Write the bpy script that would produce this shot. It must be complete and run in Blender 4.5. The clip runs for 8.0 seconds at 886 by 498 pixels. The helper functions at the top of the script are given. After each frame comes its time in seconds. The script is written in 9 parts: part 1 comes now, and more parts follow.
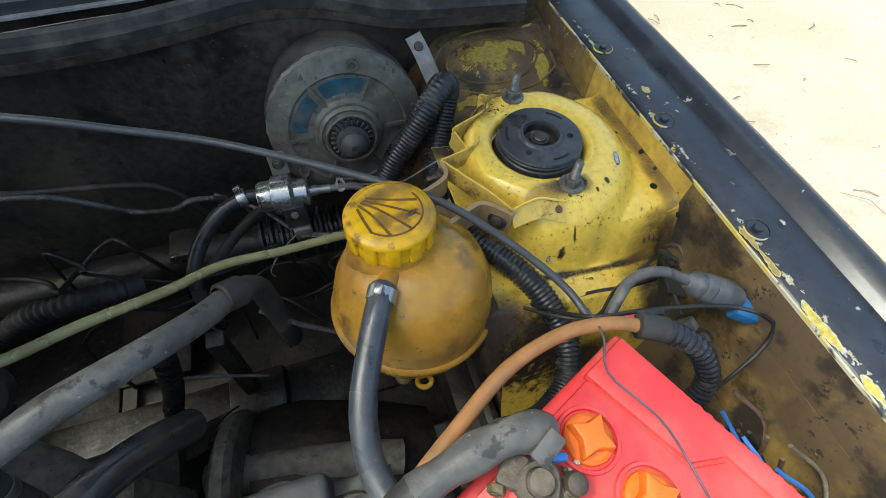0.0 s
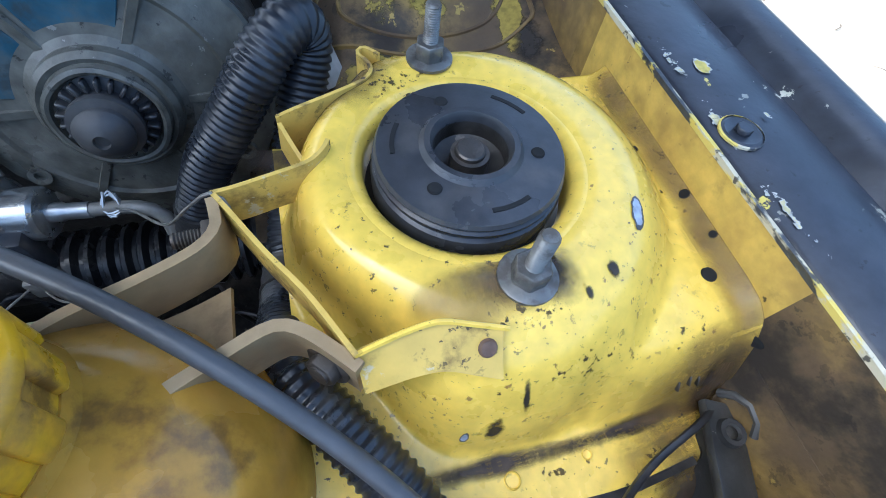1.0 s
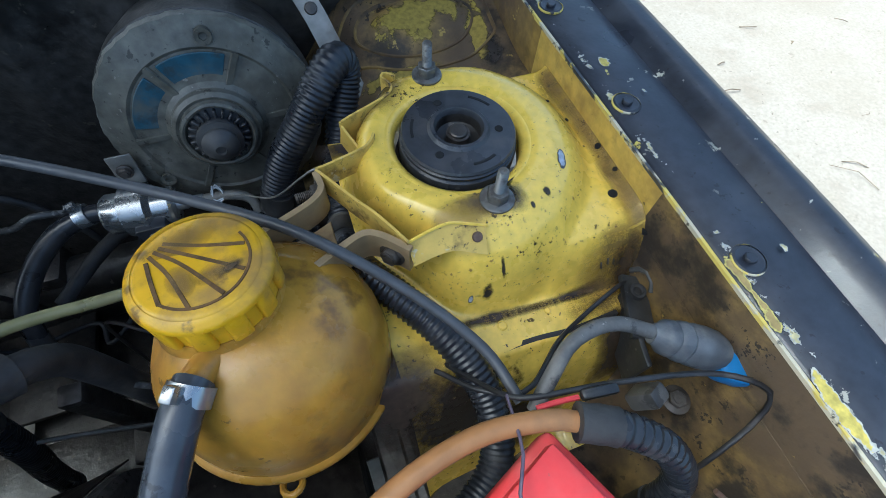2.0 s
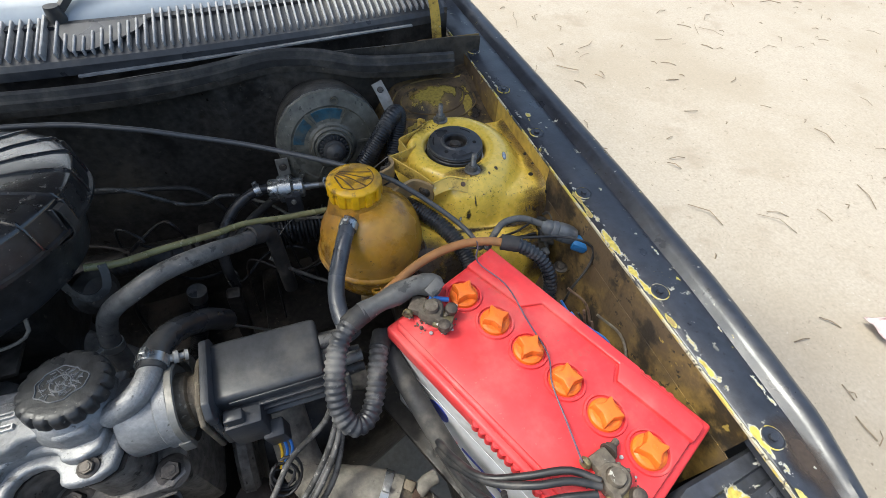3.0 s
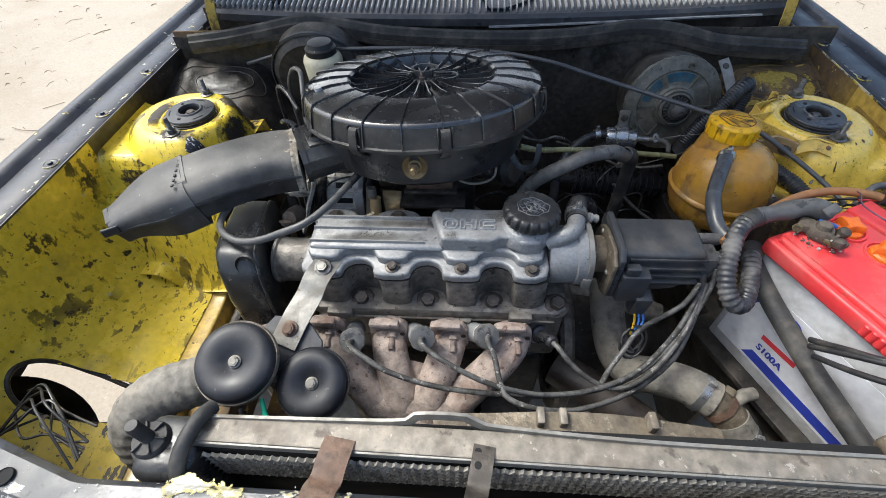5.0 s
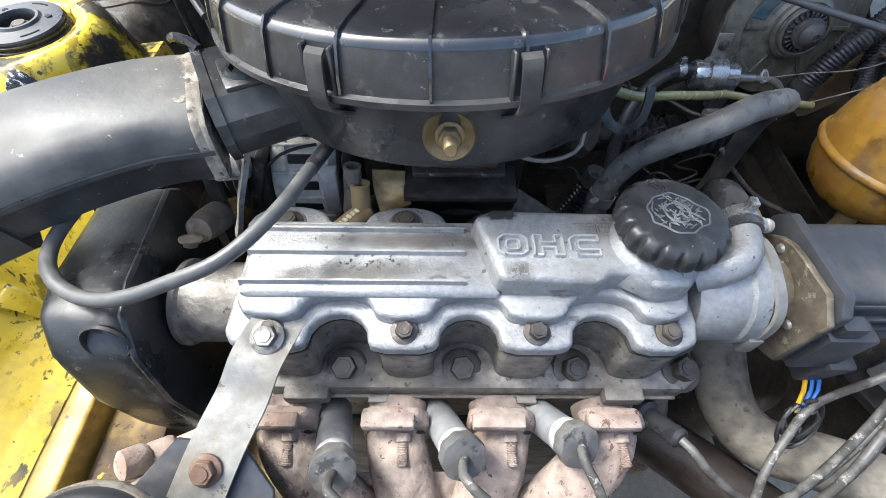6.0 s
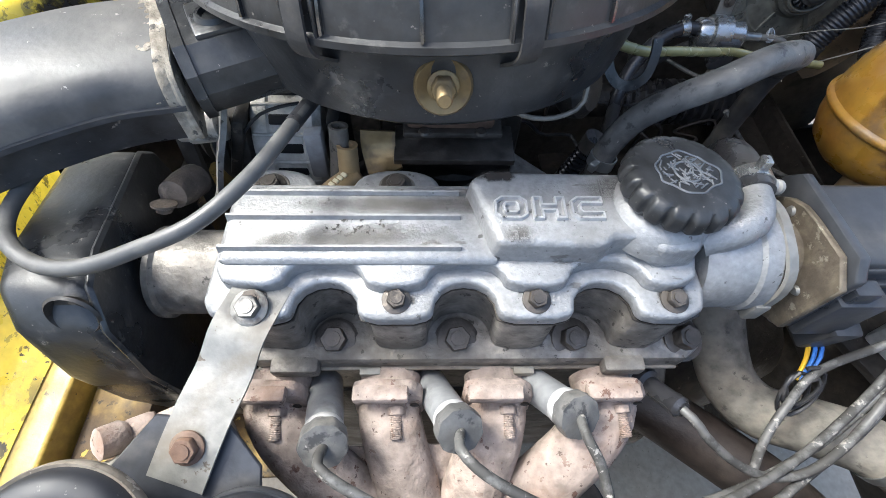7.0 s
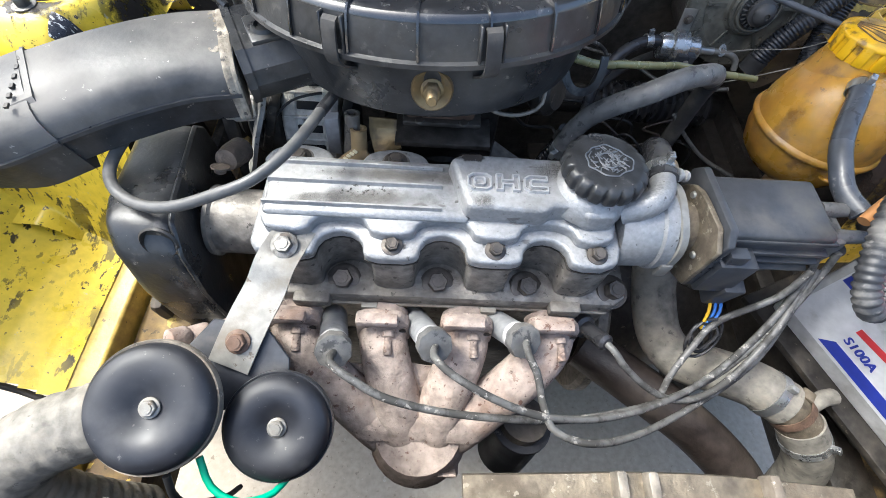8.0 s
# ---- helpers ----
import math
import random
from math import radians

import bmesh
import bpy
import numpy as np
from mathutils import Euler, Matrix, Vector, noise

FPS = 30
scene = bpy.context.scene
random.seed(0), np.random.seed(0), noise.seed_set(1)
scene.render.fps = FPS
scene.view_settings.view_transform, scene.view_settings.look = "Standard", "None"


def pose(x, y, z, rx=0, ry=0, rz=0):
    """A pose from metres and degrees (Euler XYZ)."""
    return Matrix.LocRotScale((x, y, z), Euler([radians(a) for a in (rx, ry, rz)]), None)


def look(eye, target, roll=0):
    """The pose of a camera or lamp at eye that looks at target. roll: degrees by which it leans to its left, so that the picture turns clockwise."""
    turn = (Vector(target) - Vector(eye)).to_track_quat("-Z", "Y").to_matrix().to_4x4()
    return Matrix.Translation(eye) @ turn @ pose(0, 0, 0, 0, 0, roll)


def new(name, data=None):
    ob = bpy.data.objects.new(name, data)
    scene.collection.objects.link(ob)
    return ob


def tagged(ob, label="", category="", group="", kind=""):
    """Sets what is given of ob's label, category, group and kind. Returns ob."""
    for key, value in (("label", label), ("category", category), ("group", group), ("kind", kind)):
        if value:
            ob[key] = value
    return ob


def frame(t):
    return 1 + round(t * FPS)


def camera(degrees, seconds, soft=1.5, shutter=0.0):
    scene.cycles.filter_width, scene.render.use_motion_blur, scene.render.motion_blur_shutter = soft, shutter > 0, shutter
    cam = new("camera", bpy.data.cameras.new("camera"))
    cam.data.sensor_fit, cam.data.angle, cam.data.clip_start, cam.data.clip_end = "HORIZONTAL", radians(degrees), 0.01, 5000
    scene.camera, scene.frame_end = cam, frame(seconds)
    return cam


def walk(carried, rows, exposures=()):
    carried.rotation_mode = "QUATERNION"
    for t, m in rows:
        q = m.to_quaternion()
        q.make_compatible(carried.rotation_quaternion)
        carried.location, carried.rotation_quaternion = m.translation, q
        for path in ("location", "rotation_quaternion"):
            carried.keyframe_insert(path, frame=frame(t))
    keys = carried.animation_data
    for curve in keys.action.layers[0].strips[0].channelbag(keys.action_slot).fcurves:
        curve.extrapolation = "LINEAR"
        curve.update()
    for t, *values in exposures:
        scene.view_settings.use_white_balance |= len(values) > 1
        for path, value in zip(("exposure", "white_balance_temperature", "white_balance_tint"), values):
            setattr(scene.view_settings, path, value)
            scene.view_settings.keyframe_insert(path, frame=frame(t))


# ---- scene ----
cam = camera(89.4, 8.0, soft=0.6)
PATH = [
    (0, (0.318, 0.27, 1.148), (0.716, 1.288, -0.527), 4.2),
    (0.3, (0.358, 0.3, 1.099), (0.815, 1.318, -0.561), 5.2),
    (0.5, (0.393, 0.346, 1.052), (0.821, 1.334, -0.634), 5.4),
    (0.7, (0.434, 0.386, 1.017), (0.83, 1.37, -0.679), 6.2),
    (1, (0.459, 0.428, 0.988), (0.901, 1.367, -0.723), 11.4),
    (1.5, (0.468, 0.431, 1.001), (0.893, 1.307, -0.746), 11.0),
    (1.8, (0.455, 0.382, 1.058), (0.848, 1.253, -0.699), 7.0),
    (2, (0.42, 0.341, 1.081), (0.839, 1.245, -0.653), 5.5),
    (2.2, (0.376, 0.287, 1.102), (0.797, 1.206, -0.624), 4.2),
    (3.3, (0.298, -0.041, 1.293), (0.792, 1.217, -0.181), 4.9),
    (3.5, (0.306, -0.092, 1.286), (0.782, 1.198, -0.167), 5.5),
    (4, (0.223, -0.201, 1.339), (0.257, 1.169, -0.118), -3.0),
    (4.2, (0.159, -0.213, 1.36), (0.052, 1.158, -0.092), -4.5),
    (4.5, (0.09, -0.201, 1.359), (-0.094, 1.171, -0.084), -5.5),
    (4.7, (0.042, -0.186, 1.329), (-0.145, 1.175, -0.124), -4.4),
    (5.8, (-0.105, 0.102, 1.098), (-0.079, 1.278, -0.52), 1.4),
    (6, (-0.103, 0.115, 1.091), (-0.08, 1.252, -0.555), 1.5),
    (6.5, (-0.106, 0.118, 1.09), (-0.071, 1.211, -0.585), 2.1),
    (7, (-0.104, 0.12, 1.071), (-0.044, 1.163, -0.635), 2.9),
    (7.2, (-0.093, 0.146, 1.052), (-0.018, 1.155, -0.673), 3.7),
    (7.5, (-0.104, 0.14, 1.064), (-0.032, 1.118, -0.679), 3.6),
    (7.8, (-0.112, 0.095, 1.111), (-0.025, 1.083, -0.625), 6.1),
    (8, (-0.095, 0.049, 1.146), (-0.023, 1.039, -0.59), 6.3),
]
# the phone's own brightening and white balance on the way
EXPOSURES = [(0.0, 0.98, 6200, -5), (0.5, 1.3, 6400, -2), (1.0, 1.52, 5050, 1), (1.5, 1.72, 4750, 1), (1.8, 1.30, 4900, -1), (2.0, 0.86, 5200, -4), (2.2, 0.8, 5500, -2),
             (3.3, 0.55, 6100, 2), (4.7, 0.42, 6000, 4), (5.8, 1.4, 5850, 4), (8.0, 1.4, 5850, 4)]
walk(cam, [(t, look(eye, target, roll)) for t, eye, target, roll in PATH], EXPOSURES)

# ---- light ----
SUN_EL, SUN_AZ = 57.0, -68.0          # degrees; azimuth from the car's rear towards its +x side
world = bpy.data.worlds.new("sky")
scene.world = world
world.use_nodes = True
wn = world.node_tree.nodes
sky = wn.new("ShaderNodeTexSky")
sky.sky_type = "NISHITA"
sky.sun_disc = False
sky.sun_elevation = radians(SUN_EL)
sky.sun_rotation = radians(SUN_AZ)
sky.air_density, sky.dust_density, sky.ozone_density = 1.0, 7.0, 1.0
wn["Background"].inputs["Strength"].default_value = 0.20
world.node_tree.links.new(sky.outputs["Color"], wn["Background"].inputs["Color"])
sun_data = bpy.data.lights.new("sun", "SUN")
sun_data.energy, sun_data.angle, sun_data.color = 1.9, radians(14.0), (1.0, 0.95, 0.87)
sun = new("sun", sun_data)
_d = Vector((math.sin(radians(SUN_AZ)) * math.cos(radians(SUN_EL)), math.cos(radians(SUN_AZ)) * math.cos(radians(SUN_EL)), math.sin(radians(SUN_EL))))
sun.matrix_world = look(_d * 30, (0, 0, 0))


# ---- materials ----
def material(name, base, rough=0.5, metal=0.0, dirt=None, chips=None, streak=None, grain=0.12, grain_scale=90.0,
             bump=0.15, bump_scale=220.0, coat=0.0, trans=0.0, rough_var=0.15, ior=1.5, sub=0.0):
    """A worn surface: base colour with grain, patches of dirt (colour, scale, edge low, edge high, amount) and chips (same)."""
    m = bpy.data.materials.new(name)
    m.use_nodes = True
    nt = m.node_tree
    n, l = nt.nodes, nt.links
    p = n["Principled BSDF"]
    tc = n.new("ShaderNodeTexCoord")
    col = n.new("ShaderNodeRGB")
    col.outputs[0].default_value = (*base, 1)
    now = col.outputs[0]
    g = n.new("ShaderNodeTexNoise")
    g.inputs["Scale"].default_value, g.inputs["Detail"].default_value = grain_scale, 6
    l.new(tc.outputs["Object"], g.inputs["Vector"])
    gm = n.new("ShaderNodeMapRange")
    gm.inputs["From Min"].default_value, gm.inputs["From Max"].default_value = 0.25, 0.75
    gm.inputs["To Min"].default_value, gm.inputs["To Max"].default_value = 1 - grain * 1.6, 1 + grain
    l.new(g.outputs["Fac"], gm.inputs["Value"])
    mul = n.new("ShaderNodeMix")
    mul.data_type, mul.blend_type = "RGBA", "MULTIPLY"
    mul.inputs[0].default_value = 1
    l.new(now, mul.inputs[6])
    l.new(gm.outputs[0], mul.inputs[7])
    now = mul.outputs[2]
    rough_now = None
    masks = []
    for k, layer in enumerate([x for x in (dirt, streak, chips) if x]):
        for c, scale, lo, hi, amount, *more in (layer if isinstance(layer, list) else [layer]):
            t = n.new("ShaderNodeTexNoise")
            t.inputs["Scale"].default_value, t.inputs["Detail"].default_value = scale, 7
            t.inputs["Roughness"].default_value = 0.62
            mp = n.new("ShaderNodeMapping")
            at = more[1] if len(more) > 1 and more[1] is not None else len(masks)
            mp.inputs["Location"].default_value = (1.7 * at + 0.3, 2.9 * at, 0.77 * at)
            if more and more[0]:
                mp.inputs["Scale"].default_value = more[0]
            l.new(tc.outputs["Object"], mp.inputs["Vector"])
            l.new(mp.outputs[0], t.inputs["Vector"])
            r = n.new("ShaderNodeMapRange")
            r.interpolation_type = "SMOOTHSTEP"
            r.inputs["From Min"].default_value, r.inputs["From Max"].default_value = lo, hi
            r.inputs["To Max"].default_value = amount
            l.new(t.outputs["Fac"], r.inputs["Value"])
            out = r.outputs[0]
            if len(more) > 2:
                # the marks gather where a broad noise is high
                t2 = n.new("ShaderNodeTexNoise")
                t2.inputs["Scale"].default_value, t2.inputs["Detail"].default_value = more[2], 3
                l.new(tc.outputs["Object"], t2.inputs["Vector"])
                r2 = n.new("ShaderNodeMapRange")
                r2.inputs["From Min"].default_value, r2.inputs["From Max"].default_value = 0.42, 0.58
                l.new(t2.outputs["Fac"], r2.inputs["Value"])
                both = n.new("ShaderNodeMath")
                both.operation = "MULTIPLY"
                l.new(out, both.inputs[0])
                l.new(r2.outputs[0], both.inputs[1])
                out = both.outputs[0]
            mx = n.new("ShaderNodeMix")
            mx.data_type = "RGBA"
            l.new(out, mx.inputs[0])
            l.new(now, mx.inputs[6])
            mx.inputs[7].default_value = (*c, 1)
            now = mx.outputs[2]
            masks.append(out)
    l.new(now, p.inputs["Base Color"])
    rr = n.new("ShaderNodeMapRange")
    rr.inputs["From Min"].default_value, rr.inputs["From Max"].default_value = 0.3, 0.7
    rr.inputs["To Min"].default_value, rr.inputs["To Max"].default_value = max(0.03, rough - rough_var), min(1, rough + rough_var)
    g2 = n.new("ShaderNodeTexNoise")
    g2.inputs["Scale"].default_value, g2.inputs["Detail"].default_value = grain_scale * 0.25, 5
    l.new(tc.outputs["Object"], g2.inputs["Vector"])
    l.new(g2.outputs["Fac"], rr.inputs["Value"])
    rough_now = rr.outputs[0]
    if masks:
        ad = n.new("ShaderNodeMath")
        ad.operation, ad.use_clamp = "MULTIPLY_ADD", True
        l.new(masks[0], ad.inputs[0])
        ad.inputs[1].default_value = 0.35
        l.new(rough_now, ad.inputs[2])
        rough_now = ad.outputs[0]
        if metal > 0:
            mm = n.new("ShaderNodeMath")
            mm.operation, mm.use_clamp = "MULTIPLY_ADD", True
            l.new(masks[0], mm.inputs[0])
            mm.inputs[1].default_value, mm.inputs[2].default_value = -metal, metal
            l.new(mm.outputs[0], p.inputs["Metallic"])
    elif metal > 0:
        p.inputs["Metallic"].default_value = metal
    l.new(rough_now, p.inputs["Roughness"])
    p.inputs["IOR"].default_value = ior
    p.inputs["Coat Weight"].default_value = coat
    p.inputs["Coat Roughness"].default_value = 0.15
    p.inputs["Transmission Weight"].default_value = trans
    if sub > 0:
        p.inputs["Subsurface Weight"].default_value = sub
        p.inputs["Subsurface Radius"].default_value = (0.01, 0.006, 0.002)
    if bump > 0:
        bt = n.new("ShaderNodeTexNoise")
        bt.inputs["Scale"].default_value, bt.inputs["Detail"].default_value = bump_scale, 6
        l.new(tc.outputs["Object"], bt.inputs["Vector"])
        b = n.new("ShaderNodeBump")
        b.inputs["Strength"].default_value, b.inputs["Distance"].default_value = bump, 0.002
        l.new(bt.outputs["Fac"], b.inputs["Height"])
        l.new(b.outputs[0], p.inputs["Normal"])
    return m


DUST = (0.30, 0.25, 0.19)
yellow = material("yellow_paint", (0.83, 0.580, 0.085), 0.30, dirt=[((0.55, 0.37, 0.06), 9, 0.52, 0.74, 0.3), ((0.10, 0.065, 0.035), 34, 0.64, 0.76, 0.45)],
                  chips=[((0.020, 0.015, 0.012), 140, 0.69, 0.705, 0.95), ((0.030, 0.020, 0.013), 210, 0.635, 0.655, 0.92, None, None, 13), ((0.16, 0.075, 0.03), 260, 0.62, 0.66, 0.8, None, None, 20)], grain=0.09, grain_scale=160, bump=0.06, coat=0.5)
yellow_worn = material("scratched_yellow_paint", (0.74, 0.55, 0.045), 0.34, dirt=[((0.24, 0.15, 0.04), 8, 0.54, 0.72, 0.65)],
                       streak=[((0.020, 0.017, 0.015), 20, 0.56, 0.59, 0.95, (2.4, 0.9, 0.8), None, 6), ((0.022, 0.018, 0.015), 60, 0.58, 0.61, 0.95, (1.8, 1.0, 0.7), None, 9)], chips=[((0.02, 0.017, 0.015), 130, 0.64, 0.66, 0.95), ((0.42, 0.40, 0.30), 70, 0.66, 0.68, 0.8)], grain=0.1, bump=0.1, coat=0.25)
yellow_dirty = material("grimy_yellow_paint", (0.33, 0.215, 0.05), 0.55, dirt=[((0.085, 0.056, 0.034), 6, 0.36, 0.58, 0.95), ((0.035, 0.026, 0.020), 15, 0.50, 0.66, 0.92)],
                        chips=[((0.02, 0.016, 0.013), 110, 0.60, 0.64, 0.9, None, None, 11), ((0.55, 0.40, 0.08), 46, 0.63, 0.66, 0.7)], grain=0.28, bump=0.22)
yellow_clean = material("yellow_strap_paint", (0.63, 0.435, 0.09), 0.4, dirt=((0.13, 0.08, 0.03), 45, 0.50, 0.68, 0.85), chips=[((0.03, 0.02, 0.015), 210, 0.58, 0.63, 0.9, None, None, 40), ((0.55, 0.50, 0.36), 90, 0.62, 0.65, 0.7)], grain=0.1, bump=0.08)
apron_grime = material("oil_caked_yellow_paint", (0.30, 0.195, 0.055), 0.5, dirt=[((0.090, 0.062, 0.038), 7, 0.38, 0.58, 0.92), ((0.022, 0.017, 0.013), 17, 0.50, 0.64, 0.92)],
                       chips=[((0.015, 0.012, 0.010), 110, 0.58, 0.62, 0.9, None, None, 11), ((0.42, 0.30, 0.07), 40, 0.65, 0.68, 0.8)], grain=0.3, bump=0.3)
# yellow with brown patches: stains, and the flange wall's shade put into the colour
yellow_shade_stain = material("stained_and_shaded_yellow_paint", (0.62, 0.43, 0.090), 0.36, dirt=[((0.24, 0.145, 0.05), 9, 0.42, 0.66, 0.75), ((0.08, 0.055, 0.03), 26, 0.58, 0.72, 0.5)], chips=((0.02, 0.016, 0.013), 120, 0.63, 0.66, 0.9, None, None, 14), grain=0.2, bump=0.15, coat=0.3)
body_dark = material("faded_dark_blue_paint", (0.029, 0.032, 0.042), 0.38, dirt=((0.085, 0.09, 0.10), 10, 0.50, 0.76, 0.35),
                     chips=[((0.55, 0.53, 0.42), 75, 0.655, 0.672, 0.95, None, None, 12), ((0.60, 0.50, 0.10), 42, 0.68, 0.695, 0.95), ((0.012, 0.012, 0.014), 140, 0.64, 0.67, 0.8)], grain=0.25, bump=0.1, coat=0.15)
edge_chipped = material("chipped_yellow_edge", (0.045, 0.047, 0.055), 0.5, dirt=((0.55, 0.50, 0.36), 38, 0.46, 0.50, 0.95, (1, 0.35, 1)), chips=[((0.62, 0.49, 0.10), 55, 0.50, 0.54, 0.95, (1, 0.5, 1)), ((0.05, 0.045, 0.04), 110, 0.58, 0.62, 0.9)], grain=0.2, bump=0.4)
panel_dark = material("peeling_dark_panel_paint", (0.046, 0.050, 0.062), 0.38, dirt=((0.13, 0.13, 0.125), 9, 0.46, 0.72, 0.55),
                      chips=[((0.52, 0.51, 0.47), 15, 0.615, 0.622, 0.95, (0.6, 1.3, 1), 3), ((0.62, 0.52, 0.10), 15, 0.640, 0.647, 0.97, (0.6, 1.3, 1), 3), ((0.045, 0.046, 0.05), 80, 0.58, 0.60, 0.9), ((0.42, 0.41, 0.36), 85, 0.665, 0.68, 0.85, None, None, 10)], grain=0.3, bump=0.16)
firewall_mat = material("sooty_bulkhead", (0.055, 0.050, 0.044), 0.42, dirt=[((0.115, 0.095, 0.068), 7, 0.48, 0.72, 0.7), ((0.012, 0.011, 0.010), 18, 0.52, 0.66, 0.8)], chips=((0.11, 0.095, 0.07), 90, 0.64, 0.68, 0.7), grain=0.4, bump=0.35)
under_mat = material("oily_dark_metal", (0.030, 0.026, 0.022), 0.48, dirt=[((0.095, 0.078, 0.060), 14, 0.5, 0.70, 0.75), ((0.009, 0.008, 0.007), 30, 0.54, 0.66, 0.8)], chips=((0.15, 0.125, 0.095), 75, 0.64, 0.68, 0.7), grain=0.5, bump=0.7, bump_scale=90)
black_plastic = material("dusty_black_plastic", (0.024, 0.025, 0.027), 0.34, dirt=[((0.12, 0.115, 0.105), 10, 0.47, 0.76, 0.5), ((0.17, 0.16, 0.145), 55, 0.58, 0.72, 0.4)], chips=((0.24, 0.22, 0.19), 190, 0.66, 0.69, 0.6), grain=0.35, bump=0.14)
grey_plastic = material("weathered_grey_black_plastic", (0.045, 0.047, 0.052), 0.40, dirt=((0.17, 0.155, 0.13), 12, 0.47, 0.75, 0.55), grain=0.2, bump=0.1)
cowl_plastic = material("sun_faded_cowl_plastic", (0.33, 0.33, 0.335), 0.42, dirt=((0.42, 0.41, 0.395), 20, 0.45, 0.7, 0.6), grain=0.25, bump=0.15)
rubber = material("dusty_rubber", (0.035, 0.034, 0.034), 0.62, dirt=((0.16, 0.145, 0.12), 22, 0.46, 0.72, 0.6), grain=0.3, bump=0.25)
boot_blue = material("dusty_blue_grey_rubber", (0.085, 0.095, 0.110), 0.45, dirt=((0.20, 0.20, 0.195), 30, 0.48, 0.68, 0.7), chips=((0.03, 0.03, 0.032), 70, 0.60, 0.64, 0.7), grain=0.25, bump=0.25)
rubber_black = material("black_rubber", (0.032, 0.032, 0.035), 0.30, dirt=((0.11, 0.105, 0.095), 16, 0.48, 0.72, 0.55), grain=0.2, bump=0.12)
rubber_grey = material("grey_dusty_hose_rubber", (0.105, 0.103, 0.100), 0.5, dirt=((0.22, 0.205, 0.18), 22, 0.50, 0.68, 0.75), chips=[((0.025, 0.025, 0.026), 55, 0.57, 0.63, 0.8), ((0.36, 0.34, 0.31), 130, 0.66, 0.69, 0.7)], grain=0.25, bump=0.3)
loom_dusty = material("dusty_corrugated_plastic", (0.035, 0.036, 0.040), 0.40, dirt=[((0.20, 0.19, 0.175), 26, 0.45, 0.66, 0.75), ((0.30, 0.29, 0.27), 80, 0.60, 0.70, 0.5)], grain=0.25, bump=0.1)
loom_black = material("black_corrugated_plastic", (0.020, 0.022, 0.027), 0.30, dirt=((0.13, 0.125, 0.12), 40, 0.5, 0.72, 0.5), grain=0.2, bump=0.05)
mount_black = material("black_painted_steel", (0.040, 0.042, 0.048), 0.34, dirt=((0.12, 0.11, 0.10), 30, 0.52, 0.74, 0.4), grain=0.25, bump=0.1)
servo_mat = material("grimy_green_grey_servo_paint", (0.118, 0.114, 0.094), 0.38, dirt=[((0.060, 0.056, 0.042), 9, 0.50, 0.66, 0.8), ((0.030, 0.026, 0.020), 22, 0.56, 0.70, 0.85)], chips=[((0.02, 0.018, 0.015), 110, 0.62, 0.66, 0.8), ((0.26, 0.25, 0.22), 150, 0.66, 0.69, 0.6)], grain=0.3, bump=0.3)
servo_blue = material("blue_servo_paint", (0.020, 0.078, 0.120), 0.38, dirt=[((0.095, 0.100, 0.085), 14, 0.44, 0.60, 0.95), ((0.03, 0.035, 0.035), 60, 0.52, 0.66, 0.7)], grain=0.25, bump=0.1)
alu = material("cast_aluminium", (0.30, 0.30, 0.30), 0.52, 0.5, dirt=((0.15, 0.14, 0.125), 16, 0.50, 0.74, 0.65), streak=[((0.46, 0.46, 0.46), 26, 0.60, 0.72, 0.45)], chips=[((0.08, 0.075, 0.07), 120, 0.645, 0.675, 0.8), ((0.11, 0.10, 0.09), 34, 0.65, 0.69, 0.7, (0.5, 1.6, 1.0))], grain=0.14, grain_scale=240, bump=0.30, bump_scale=480)
alu_bright = material("rubbed_bright_aluminium", (0.50, 0.50, 0.50), 0.42, 0.5, dirt=((0.20, 0.19, 0.17), 40, 0.52, 0.70, 0.6), grain=0.14, grain_scale=240, bump=0.2, bump_scale=480)
alu_dirty = material("oily_cast_aluminium", (0.225, 0.205, 0.180), 0.5, 0.4, dirt=[((0.10, 0.086, 0.068), 13, 0.45, 0.68, 0.8), ((0.30, 0.27, 0.22), 30, 0.60, 0.70, 0.6)], chips=((0.03, 0.026, 0.02), 100, 0.61, 0.65, 0.8), grain=0.4, bump=0.6, bump_scale=180)
zinc = material("galvanised_steel", (0.26, 0.25, 0.225), 0.50, 0.5, dirt=((0.16, 0.138, 0.11), 30, 0.46, 0.68, 0.8), chips=((0.10, 0.075, 0.05), 90, 0.65, 0.69, 0.8), grain=0.2, bump=0.2)
chrome = material("dull_plated_metal", (0.45, 0.46, 0.46), 0.32, 0.85, dirt=((0.14, 0.13, 0.115), 45, 0.50, 0.70, 0.65), grain=0.1, bump=0.03)
steel_dark = material("oily_steel", (0.105, 0.092, 0.080), 0.42, 0.7, dirt=((0.06, 0.05, 0.04), 60, 0.45, 0.7, 0.9), grain=0.3, bump=0.3)
brass = material("brass_plated_steel", (0.25, 0.185, 0.095), 0.45, 0.8, dirt=((0.14, 0.10, 0.06), 70, 0.5, 0.7, 0.8), grain=0.2, bump=0.15)
rust_pink = material("pale_rusty_cast_iron", (0.335, 0.270, 0.230), 0.82, dirt=[((0.22, 0.135, 0.095), 16, 0.50, 0.72, 0.7), ((0.46, 0.38, 0.32), 30, 0.56, 0.70, 0.5)], chips=[((0.10, 0.045, 0.03), 120, 0.60, 0.64, 0.85, None, None, 18), ((0.06, 0.035, 0.025), 200, 0.64, 0.67, 0.8)], grain=0.3, bump=0.7, bump_scale=260)
